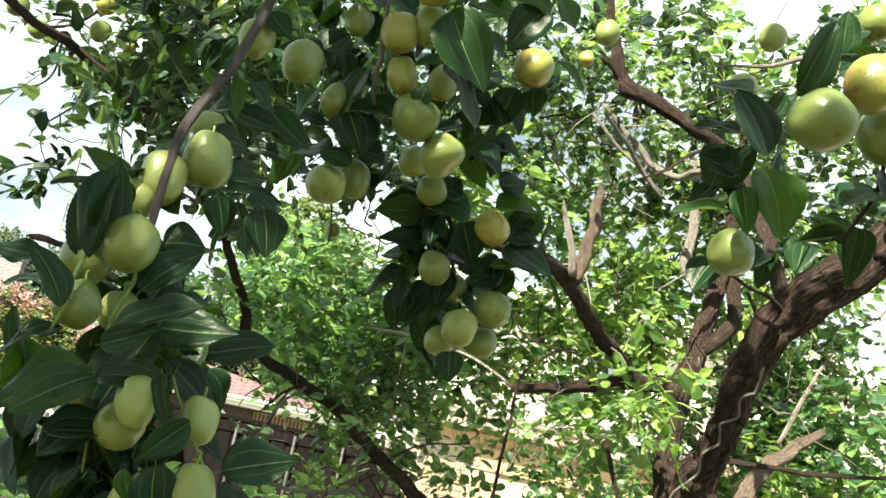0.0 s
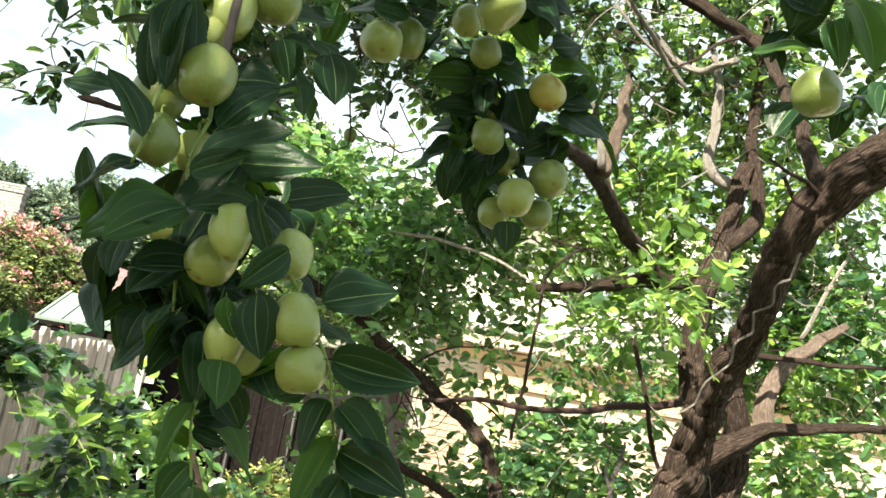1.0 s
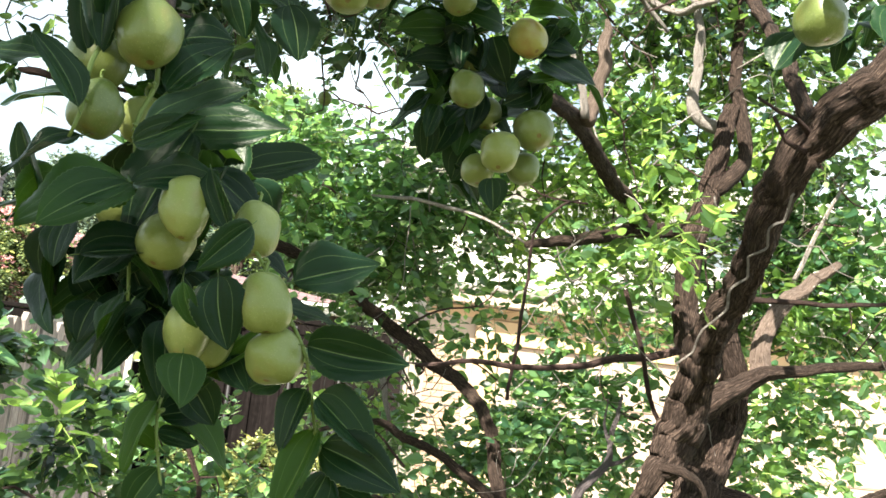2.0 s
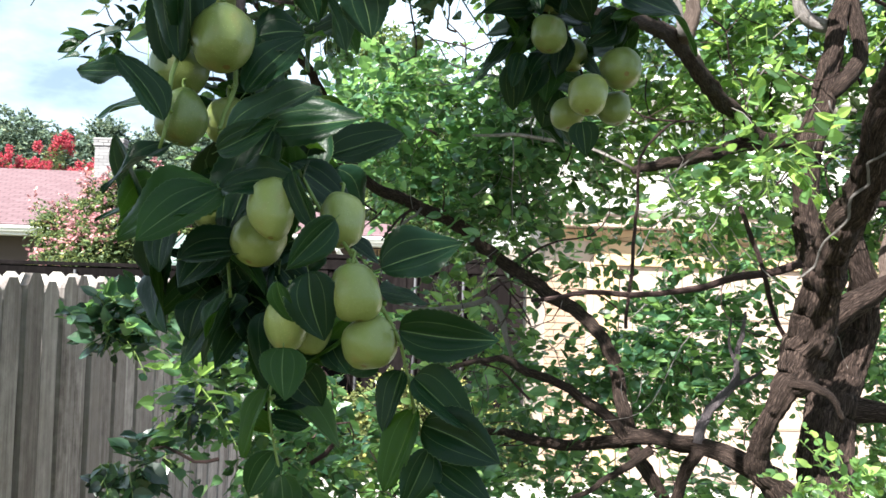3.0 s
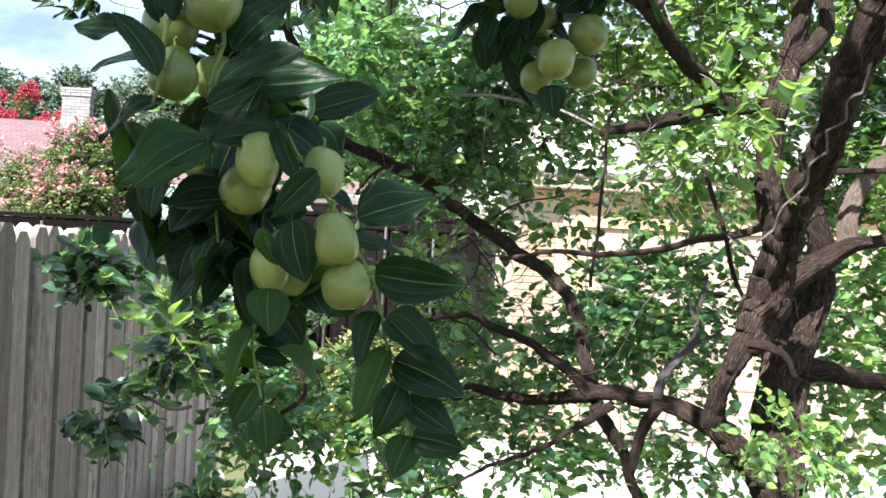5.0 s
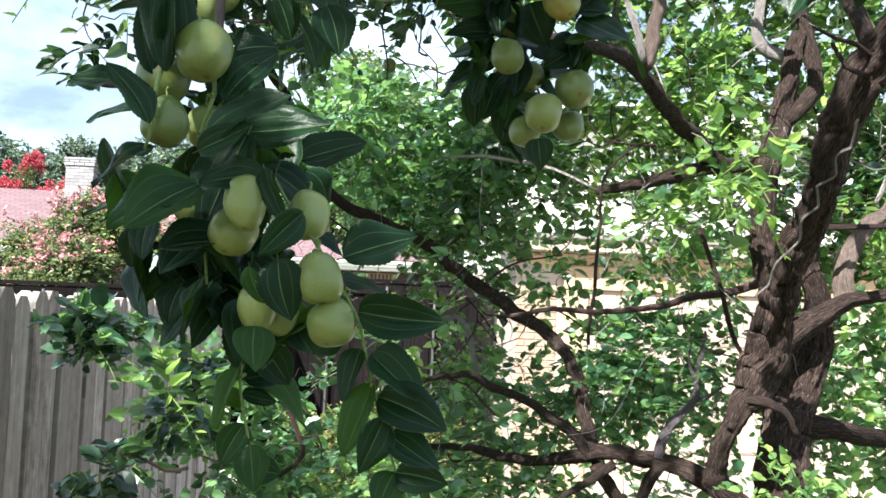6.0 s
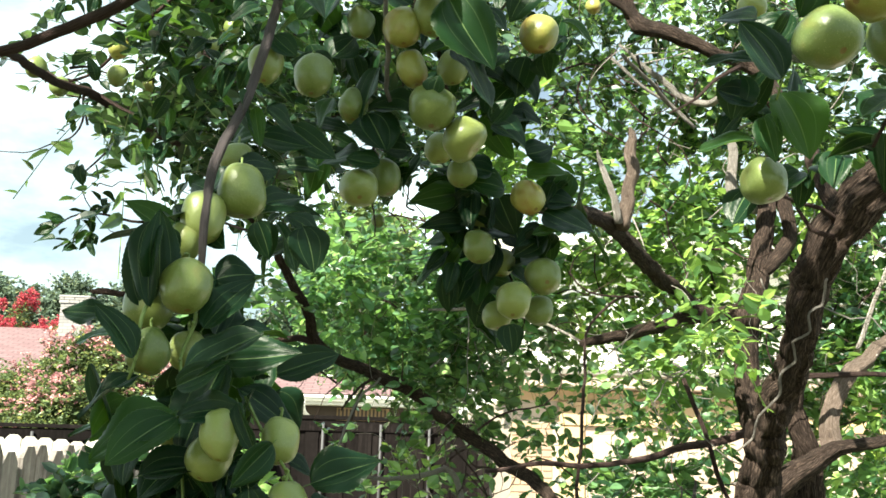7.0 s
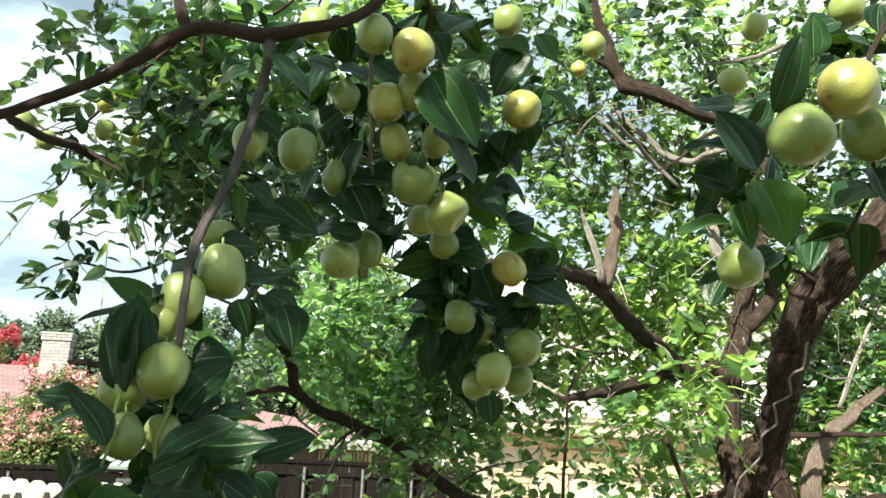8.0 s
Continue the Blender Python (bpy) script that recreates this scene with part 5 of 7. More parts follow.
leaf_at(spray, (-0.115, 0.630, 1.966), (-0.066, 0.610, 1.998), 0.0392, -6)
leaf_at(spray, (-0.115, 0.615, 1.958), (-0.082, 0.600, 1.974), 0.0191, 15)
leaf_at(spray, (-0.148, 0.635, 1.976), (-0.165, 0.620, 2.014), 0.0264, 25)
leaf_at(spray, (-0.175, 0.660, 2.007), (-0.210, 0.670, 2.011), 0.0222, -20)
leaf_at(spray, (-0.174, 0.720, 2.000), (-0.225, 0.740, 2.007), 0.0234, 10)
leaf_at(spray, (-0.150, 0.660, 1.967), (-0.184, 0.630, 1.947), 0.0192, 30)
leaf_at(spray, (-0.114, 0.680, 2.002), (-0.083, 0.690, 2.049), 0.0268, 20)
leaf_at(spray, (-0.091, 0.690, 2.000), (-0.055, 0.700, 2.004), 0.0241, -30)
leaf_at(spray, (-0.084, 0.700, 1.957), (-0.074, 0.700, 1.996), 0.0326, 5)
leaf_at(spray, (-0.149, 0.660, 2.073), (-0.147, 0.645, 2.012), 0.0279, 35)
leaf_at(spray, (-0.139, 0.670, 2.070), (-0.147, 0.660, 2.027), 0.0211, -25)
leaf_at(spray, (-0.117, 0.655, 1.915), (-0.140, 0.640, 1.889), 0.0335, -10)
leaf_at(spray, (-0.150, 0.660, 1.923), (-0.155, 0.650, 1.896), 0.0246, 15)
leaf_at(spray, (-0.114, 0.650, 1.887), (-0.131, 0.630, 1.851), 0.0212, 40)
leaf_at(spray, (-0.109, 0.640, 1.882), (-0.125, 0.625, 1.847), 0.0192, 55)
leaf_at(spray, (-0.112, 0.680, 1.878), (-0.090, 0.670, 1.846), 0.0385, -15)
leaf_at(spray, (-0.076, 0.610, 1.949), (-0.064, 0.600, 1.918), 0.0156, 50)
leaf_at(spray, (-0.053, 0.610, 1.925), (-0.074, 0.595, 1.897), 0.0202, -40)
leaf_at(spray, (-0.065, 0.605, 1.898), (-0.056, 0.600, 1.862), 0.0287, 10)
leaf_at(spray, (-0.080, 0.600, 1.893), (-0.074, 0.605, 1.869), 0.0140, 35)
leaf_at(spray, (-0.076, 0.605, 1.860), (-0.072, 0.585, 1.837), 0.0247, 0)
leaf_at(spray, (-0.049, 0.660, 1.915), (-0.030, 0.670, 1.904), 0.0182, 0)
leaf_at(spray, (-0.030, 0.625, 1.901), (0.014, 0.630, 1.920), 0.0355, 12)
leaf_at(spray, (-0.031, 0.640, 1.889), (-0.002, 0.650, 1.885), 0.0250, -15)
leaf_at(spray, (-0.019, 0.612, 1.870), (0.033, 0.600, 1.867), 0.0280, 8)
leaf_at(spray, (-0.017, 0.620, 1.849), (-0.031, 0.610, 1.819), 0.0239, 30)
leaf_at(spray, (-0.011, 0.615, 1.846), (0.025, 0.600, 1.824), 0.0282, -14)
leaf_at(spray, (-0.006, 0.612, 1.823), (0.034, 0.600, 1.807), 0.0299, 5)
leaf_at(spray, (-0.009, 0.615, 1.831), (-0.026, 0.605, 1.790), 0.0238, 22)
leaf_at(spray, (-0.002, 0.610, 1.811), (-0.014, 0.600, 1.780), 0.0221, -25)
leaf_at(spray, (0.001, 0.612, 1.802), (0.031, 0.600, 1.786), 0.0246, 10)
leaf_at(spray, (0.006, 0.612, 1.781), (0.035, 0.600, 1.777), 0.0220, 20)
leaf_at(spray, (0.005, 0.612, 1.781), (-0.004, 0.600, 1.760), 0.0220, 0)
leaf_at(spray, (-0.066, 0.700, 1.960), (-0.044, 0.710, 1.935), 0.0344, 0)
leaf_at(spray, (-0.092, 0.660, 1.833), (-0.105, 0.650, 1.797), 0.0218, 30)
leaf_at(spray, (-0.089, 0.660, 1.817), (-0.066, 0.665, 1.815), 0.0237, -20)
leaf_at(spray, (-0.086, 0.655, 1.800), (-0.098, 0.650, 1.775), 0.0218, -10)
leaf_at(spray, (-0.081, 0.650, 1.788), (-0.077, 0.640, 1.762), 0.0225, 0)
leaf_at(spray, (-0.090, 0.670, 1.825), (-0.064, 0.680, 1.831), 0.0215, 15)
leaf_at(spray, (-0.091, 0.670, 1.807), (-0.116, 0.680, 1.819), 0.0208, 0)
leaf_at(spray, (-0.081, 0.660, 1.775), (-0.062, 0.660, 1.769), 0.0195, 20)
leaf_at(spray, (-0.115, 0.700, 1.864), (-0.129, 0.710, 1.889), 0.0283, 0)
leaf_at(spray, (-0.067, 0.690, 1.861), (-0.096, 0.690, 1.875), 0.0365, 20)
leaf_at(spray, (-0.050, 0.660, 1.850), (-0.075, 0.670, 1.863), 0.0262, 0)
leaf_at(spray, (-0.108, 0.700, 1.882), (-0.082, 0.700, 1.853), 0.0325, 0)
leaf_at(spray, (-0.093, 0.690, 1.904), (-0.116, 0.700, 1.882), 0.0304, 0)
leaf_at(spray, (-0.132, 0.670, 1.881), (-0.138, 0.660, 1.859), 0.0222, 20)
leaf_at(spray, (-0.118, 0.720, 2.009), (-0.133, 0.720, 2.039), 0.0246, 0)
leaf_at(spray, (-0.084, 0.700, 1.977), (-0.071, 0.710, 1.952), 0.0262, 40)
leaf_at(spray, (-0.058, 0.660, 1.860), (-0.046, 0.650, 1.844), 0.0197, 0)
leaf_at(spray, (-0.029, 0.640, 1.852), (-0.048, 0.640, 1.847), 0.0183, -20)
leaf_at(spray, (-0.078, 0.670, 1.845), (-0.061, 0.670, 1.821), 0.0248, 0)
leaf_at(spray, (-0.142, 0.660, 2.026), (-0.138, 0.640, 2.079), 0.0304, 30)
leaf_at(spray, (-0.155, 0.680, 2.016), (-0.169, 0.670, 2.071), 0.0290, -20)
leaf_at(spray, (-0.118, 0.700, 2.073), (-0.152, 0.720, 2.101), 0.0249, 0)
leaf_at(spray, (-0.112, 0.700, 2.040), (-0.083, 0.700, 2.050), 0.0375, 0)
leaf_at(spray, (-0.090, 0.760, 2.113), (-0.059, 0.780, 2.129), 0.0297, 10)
leaf_at(spray, (-0.095, 0.770, 2.101), (-0.083, 0.770, 2.069), 0.0266, 0)
leaf_at(spray, (-0.076, 0.800, 2.113), (-0.042, 0.800, 2.102), 0.0368, 0)
leaf_at(spray, (-0.059, 0.780, 2.100), (-0.046, 0.770, 2.062), 0.0366, 10)
leaf_at(spray, (-0.106, 0.720, 2.130), (-0.126, 0.710, 2.113), 0.0224, 10)
leaf_at(spray, (-0.096, 0.780, 2.201), (-0.068, 0.800, 2.188), 0.0280, 0)
leaf_at(spray, (-0.105, 0.740, 2.201), (-0.106, 0.730, 2.160), 0.0198, 50)
leaf_at(spray, (-0.099, 0.740, 2.187), (-0.092, 0.730, 2.152), 0.0151, 0)
leaf_at(spray, (-0.096, 0.790, 2.272), (-0.073, 0.790, 2.255), 0.0282, 0)
leaf_at(spray, (-0.090, 0.800, 2.334), (-0.044, 0.760, 2.284), 0.0387, -15)
leaf_at(spray, (-0.083, 0.820, 2.341), (-0.070, 0.830, 2.370), 0.0276, 0)
leaf_at(spray, (-0.111, 0.760, 2.140), (-0.078, 0.780, 2.154), 0.0300, 20)
leaf_at(spray, (-0.102, 0.780, 2.215), (-0.085, 0.800, 2.218), 0.0252, 0)
leaf_at(spray, (-0.118, 0.720, 2.103), (-0.146, 0.740, 2.128), 0.0286, 0)
fruit_at(spray, (-0.125, 0.665, 2.029), 0.0359, 1.05, (0.2, -0.3, -1), False)
fruit_at(spray, (-0.157, 0.695, 2.017), 0.0341, 1.0, (0, -0.3, -1), False)
fruit_at(spray, (-0.147, 0.668, 1.984), 0.0294, 1.1, (0, -0.2, -1), False)
fruit_at(spray, (-0.128, 0.700, 1.988), 0.0270, 1.1, (0, -0.2, -1), False)
fruit_at(spray, (-0.129, 0.672, 1.934), 0.0256, 1.05, (0, -0.2, -1), False)
fruit_at(spray, (-0.086, 0.615, 1.929), 0.0254, 1.28, (0.05, -0.35, -1), False)
fruit_at(spray, (-0.097, 0.642, 1.914), 0.0294, 1.0, (-0.3, -0.5, -1), False)
fruit_at(spray, (-0.053, 0.645, 1.927), 0.0246, 1.3, (0.1, -0.5, -1), False)
fruit_at(spray, (-0.042, 0.612, 1.888), 0.0262, 1.2, (0.2, -0.2, -1), False)
fruit_at(spray, (-0.034, 0.618, 1.863), 0.0285, 1.0, (-0.2, -0.4, -1), False)
fruit_at(spray, (-0.079, 0.635, 1.871), 0.0237, 1.3, (0, -0.2, -1), False)
fruit_at(spray, (-0.068, 0.650, 1.866), 0.0229, 1.1, (0, -0.2, -1), False)
fruit_at(spray, (-0.126, 0.705, 2.086), 0.0313, 1.4, (0, -0.2, -1), False)
fruit_at(spray, (-0.101, 0.720, 2.112), 0.0373, 1.2, (0.1, -0.2, -1), False)
fruit_at(spray, (-0.136, 0.700, 2.066), 0.0259, 1.2, (0, -0.3, -1), False)
fruit_at(spray, (-0.102, 0.800, 2.248), 0.0307, 1.15, (0, -0.3, -1), False)
fruit_at(spray, (-0.118, 0.780, 2.155), 0.0272, 1.1, (0, -0.3, -1), False)



def nub_mesh():
    """A tiny ribbed bud, unit high."""
    verts, faces = [(0, 0, 0)], []
    for k, (z, r) in enumerate(((0.12, 0.30), (0.45, 0.46), (0.8, 0.30))):
        verts += [(r * math.cos(j * 1.047) * (1.1 if j % 2 else 0.9), r * math.sin(j * 1.047), z) for j in range(6)]
    verts.append((0, 0, 1))
    for j in range(6):
        n = (j + 1) % 6
        faces.append((0, 1 + n, 1 + j))
        faces += [(1 + 6 * k + j, 1 + 6 * k + n, 7 + 6 * k + n, 7 + 6 * k + j) for k in range(2)]
        faces.append((13 + j, 13 + n, 19))
    return mesh_of("bud", verts, faces, STALK, True)


NUB = nub_mesh()
for x, y, z in ((-0.126, 0.690, 2.028), (-0.122, 0.683, 2.005), (-0.127, 0.678, 1.978), (-0.124, 0.673, 1.955), (-0.118, 0.664, 1.906), (-0.150, 0.650, 1.990), (-0.064, 0.648, 1.931), (-0.045, 0.628, 1.906), (-0.029, 0.618, 1.882),
                (-0.019, 0.613, 1.866), (-0.015, 0.613, 1.852), (-0.010, 0.613, 1.832), (-0.004, 0.613, 1.812), (0.002, 0.613, 1.793), (0.007, 0.613, 1.774), (-0.087, 0.667, 1.849), (-0.090, 0.659, 1.829), (-0.086, 0.654, 1.806), (-0.081, 0.654, 1.784)):
    for k in range(3):
        size = pick.uniform(0.0024, 0.0044)
        put("bud", NUB, spray, at=pose(x + pick.gauss(0, 0.0012), y - 0.0012, z + pick.gauss(0, 0.0018), pick.uniform(20, 160), pick.uniform(-60, 60), pick.uniform(0, 360)) @ Matrix.Diagonal((size * 0.8, size * 0.8, size, 1)))

# ---- the middle clusters ----
cluster = limb("fruiting_branch", [(0.028, 0.900, 2.492, 0.0028), (0.057, 0.950, 2.469, 0.0023), (0.055, 0.970, 2.417, 0.0023), (0.056, 0.980, 2.354, 0.0023), (0.070, 1.000, 2.303, 0.0023), (0.093, 1.060, 2.255, 0.0018), (0.127, 1.120, 2.217, 0.0019), (0.145, 1.150, 2.168, 0.0019), (0.168, 1.150, 2.113, 0.0013)], tree, TWIG, 9, 0.01, 0.1, 60, "hanging fruiting twig", 0.0007)
fruit_at(cluster, (-0.000, 0.865, 2.392), 0.0357, 1.25, (0, -0.5, -1), False)
fruit_at(cluster, (0.038, 0.850, 2.371), 0.0428, 1.05, (-0.3, -0.4, -1), True)
fruit_at(cluster, (0.016, 0.895, 2.334), 0.0382, 1.12, (0.1, -0.3, -1), True)
fruit_at(cluster, (0.045, 0.890, 2.345), 0.0370, 1.2, (-0.1, -0.2, -1), False)
fruit_at(cluster, (0.027, 0.910, 2.297), 0.0312, 1.35, (0.3, -0.2, -1), True)
fruit_at(cluster, (0.048, 0.900, 2.253), 0.0474, 0.95, (0, -0.3, -1), False)
fruit_at(cluster, (0.082, 0.920, 2.229), 0.0481, 0.82, (0.7, -0.2, -0.7), False)
fruit_at(cluster, (-0.021, 0.930, 2.176), 0.0398, 1.0, (0.1, -0.8, -0.8), False)
fruit_at(cluster, (0.004, 0.965, 2.198), 0.0332, 1.25, (0.2, -0.3, -1), False)
fruit_at(cluster, (0.060, 0.990, 2.241), 0.0307, 1.2, (0, -0.3, -1), False)
fruit_at(cluster, (0.071, 0.960, 2.320), 0.0343, 1.2, (0, -0.3, -1), False)
fruit_at(cluster, (0.088, 1.020, 2.223), 0.0327, 1.0, (0, -0.3, -1), False)
fruit_at(cluster, (0.164, 0.960, 2.365), 0.0426, 1.08, (0, -0.5, -1), True)
fruit_at(cluster, (0.166, 1.050, 2.205), 0.0376, 1.12, (0.4, -0.6, -0.8), True)
fruit_at(cluster, (0.118, 1.120, 2.199), 0.0301, 1.2, (0, -0.3, -1), False)
fruit_at(cluster, (0.114, 1.080, 2.153), 0.0367, 1.1, (0, -0.3, -1), False)
fruit_at(cluster, (0.154, 1.075, 2.091), 0.0403, 1.12, (-0.1, -0.6, -1), False)
fruit_at(cluster, (0.190, 1.090, 2.123), 0.0425, 1.12, (0.1, -1, -0.5), False)
fruit_at(cluster, (0.190, 1.120, 2.086), 0.0367, 1.0, (0.2, -0.4, -1), False)
fruit_at(cluster, (0.141, 1.120, 2.079), 0.0364, 1.0, (0, -0.4, -1), False)
fruit_at(cluster, (0.146, 1.140, 2.146), 0.0360, 1.0, (0, -0.4, -1), False)
fruit_at(cluster, (-0.067, 0.870, 2.268), 0.0364, 1.25, (0, -0.3, -1), False)
fruit_at(cluster, (-0.031, 0.940, 2.266), 0.0307, 1.25, (0, -0.3, -1), False)
fruit_at(cluster, (-0.027, 0.930, 2.352), 0.0289, 1.3, (0, -0.3, -1), False)
fruit_at(cluster, (0.154, 1.020, 2.501), 0.0360, 1.1, (0, -0.3, -1), False)
fruit_at(cluster, (-0.066, 0.950, 2.442), 0.0357, 1.1, (0, -0.3, -1), False)
fruit_at(cluster, (-0.166, 1.500, 2.414), 0.0188, 1.1, (0, -0.3, -1), False)
leaf_at(cluster, (0.059, 0.870, 2.358), (0.107, 0.850, 2.282), 0.0666, 10)
leaf_at(cluster, (0.073, 0.900, 2.417), (0.104, 0.920, 2.456), 0.0464, 0)
leaf_at(cluster, (0.072, 0.900, 2.320), (0.112, 0.880, 2.247), 0.0499, -20)
leaf_at(cluster, (0.056, 0.900, 2.416), (0.075, 0.900, 2.385), 0.0377, 0)
leaf_at(cluster, (0.099, 0.900, 2.362), (0.121, 0.890, 2.334), 0.0294, 0)
leaf_at(cluster, (0.048, 0.880, 2.260), (0.052, 0.875, 2.279), 0.0238, 0)
leaf_at(cluster, (0.101, 0.900, 2.300), (0.124, 0.910, 2.337), 0.0294, 10)
leaf_at(cluster, (0.114, 0.950, 2.257), (0.133, 0.940, 2.286), 0.0300, 0)
leaf_at(cluster, (0.116, 0.970, 2.263), (0.154, 0.960, 2.241), 0.0457, 0)
leaf_at(cluster, (0.030, 0.930, 2.257), (-0.024, 0.950, 2.279), 0.0446, 0)
leaf_at(cluster, (-0.016, 0.930, 2.254), (0.006, 0.910, 2.211), 0.0576, 10)
leaf_at(cluster, (-0.008, 0.930, 2.304), (-0.027, 0.920, 2.244), 0.0404, 30)
leaf_at(cluster, (-0.026, 0.950, 2.217), (-0.074, 0.970, 2.220), 0.0524, 0)
leaf_at(cluster, (-0.057, 0.950, 2.321), (-0.035, 0.950, 2.348), 0.0538, 0)
leaf_at(cluster, (-0.043, 0.920, 2.392), (-0.069, 0.930, 2.350), 0.0457, 0)
leaf_at(cluster, (-0.052, 0.900, 2.290), (-0.097, 0.900, 2.299), 0.0362, 0)
leaf_at(cluster, (-0.001, 0.920, 2.199), (-0.035, 0.920, 2.205), 0.0329, 0)
leaf_at(cluster, (0.026, 0.950, 2.224), (-0.003, 0.940, 2.228), 0.0368, 0)
leaf_at(cluster, (0.167, 0.970, 2.439), (0.129, 0.960, 2.384), 0.0484, 0)
leaf_at(cluster, (0.168, 0.970, 2.433), (0.124, 0.990, 2.467), 0.0414, 0)
leaf_at(cluster, (0.185, 1.000, 2.477), (0.212, 1.000, 2.443), 0.0425, 0)
leaf_at(cluster, (0.171, 0.980, 2.349), (0.174, 0.980, 2.322), 0.0319, 40)
leaf_at(cluster, (0.155, 1.000, 2.355), (0.143, 1.000, 2.307), 0.0403, 0)
leaf_at(cluster, (0.161, 1.000, 2.336), (0.180, 1.000, 2.357), 0.0325, 0)
leaf_at(cluster, (0.164, 1.050, 2.257), (0.197, 1.050, 2.273), 0.0415, 0)
leaf_at(cluster, (0.165, 1.050, 2.230), (0.215, 1.040, 2.244), 0.0493, 10)
leaf_at(cluster, (0.190, 1.080, 2.198), (0.244, 1.050, 2.175), 0.0581, 0)
leaf_at(cluster, (0.186, 1.100, 2.216), (0.230, 1.080, 2.214), 0.0511, 0)
leaf_at(cluster, (0.139, 1.050, 2.215), (0.099, 1.040, 2.223), 0.0568, 0)
leaf_at(cluster, (0.155, 1.120, 2.177), (0.093, 1.130, 2.203), 0.0692, 0)
leaf_at(cluster, (0.138, 1.100, 2.220), (0.160, 1.100, 2.173), 0.0510, 0)
leaf_at(cluster, (0.104, 1.100, 2.218), (0.073, 1.100, 2.168), 0.0507, 0)
leaf_at(cluster, (0.109, 1.120, 2.140), (0.091, 1.120, 2.091), 0.0425, 0)
leaf_at(cluster, (0.150, 1.080, 2.064), (0.153, 1.070, 2.029), 0.0326, 0)
leaf_at(cluster, (0.132, 1.140, 2.110), (0.113, 1.140, 2.068), 0.0432, 0)
leaf_at(cluster, (0.152, 1.140, 2.138), (0.199, 1.130, 2.167), 0.0610, 0)
leaf_at(cluster, (0.172, 1.140, 2.167), (0.164, 1.140, 2.195), 0.0527, 0)
leaf_at(cluster, (0.125, 1.050, 2.234), (0.073, 1.050, 2.245), 0.0572, 0)
leaf_at(cluster, (0.143, 1.050, 2.304), (0.182, 1.040, 2.296), 0.0499, 0)
leaf_at(cluster, (0.138, 1.020, 2.348), (0.175, 1.000, 2.310), 0.0488, 0)
leaf_at(cluster, (0.114, 1.020, 2.292), (0.142, 1.000, 2.334), 0.0485, 0)
leaf_at(cluster, (0.024, 0.930, 2.376), (-0.001, 0.930, 2.394), 0.0384, 0)
leaf_at(cluster, (0.067, 0.930, 2.341), (0.094, 0.900, 2.349), 0.0373, 0)
leaf_at(cluster, (-0.024, 0.950, 2.375), (-0.010, 0.950, 2.337), 0.0309, 0)
leaf_at(cluster, (-0.067, 0.900, 2.375), (-0.035, 0.900, 2.371), 0.0373, 0)
leaf_at(cluster, (-0.006, 0.930, 2.374), (-0.037, 0.930, 2.391), 0.0461, 0)
leaf_at(cluster, (-0.053, 0.950, 2.277), (-0.074, 0.950, 2.245), 0.0375, 0)
leaf_at(cluster, (-0.071, 0.970, 2.257), (-0.029, 0.970, 2.254), 0.0382, 0)
leaf_at(cluster, (0.095, 1.120, 2.159), (0.065, 1.100, 2.195), 0.0425, 0)
leaf_at(cluster, (0.127, 1.160, 2.126), (0.182, 1.150, 2.113), 0.0529, 0)

# ---- the cluster at the far side of the arch ----
bough = limb("fruiting_branch", [(0.494, 0.750, 2.443, 0.0033), (0.427, 0.700, 2.344, 0.0024), (0.402, 0.680, 2.301, 0.0023), (0.403, 0.680, 2.253, 0.0018), (0.408, 0.700, 2.208, 0.0018), (0.396, 0.720, 2.170, 0.0013)], tree, TWIG, 9, 0.01, 0.1, 61, "hanging fruiting twig", 0.0007)
put("branchlet", mesh_of("branchlet", *tube([(0.381, 0.750, 2.333, 0.0009), (0.342, 0.720, 2.274, 0.0009), (0.326, 0.720, 2.228, 0.0009), (0.324, 0.750, 2.193, 0.0009), (0.328, 0.770, 2.174, 0.0007)], 7, 0.008, 0.12, 62)[:2], STALK, True), bough)
fruit_at(bough, (0.313, 0.615, 2.212), 0.0441, 1.0, (0.2, -0.8, -0.9), False)
fruit_at(bough, (0.355, 0.625, 2.255), 0.0430, 1.12, (-0.8, -0.3, -0.5), True)
fruit_at(bough, (0.392, 0.665, 2.239), 0.0464, 1.0, (0.1, -0.4, -1), False)
fruit_at(bough, (0.330, 0.780, 2.156), 0.0390, 1.0, (0.1, -0.4, -1), False)
fruit_at(bough, (0.497, 1.200, 2.531), 0.0388, 1.0, (0, -0.4, -1), False)
fruit_at(bough, (0.481, 0.850, 2.451), 0.0388, 1.0, (0, -0.4, -1), False)
fruit_at(bough, (0.368, 1.500, 2.724), 0.0431, 1.15, (0, -0.4, -1), False)
fruit_at(bough, (0.407, 1.800, 2.822), 0.0315, 1.1, (0, -0.4, -1), True)
fruit_at(bough, (0.532, 1.200, 2.617), 0.0383, 1.1, (0, -0.3, -1), False)
leaf_at(bough, (0.304, 0.640, 2.239), (0.322, 0.620, 2.297), 0.0354, 40)
leaf_at(bough, (0.315, 0.700, 2.216), (0.283, 0.690, 2.263), 0.0480, -20)
leaf_at(bough, (0.314, 0.740, 2.286), (0.279, 0.760, 2.294), 0.0390, 0)
leaf_at(bough, (0.316, 0.760, 2.257), (0.280, 0.780, 2.265), 0.0288, 0)
leaf_at(bough, (0.320, 0.800, 2.261), (0.311, 0.800, 2.218), 0.0404, 20)
leaf_at(bough, (0.331, 0.740, 2.221), (0.353, 0.720, 2.163), 0.0561, 0)
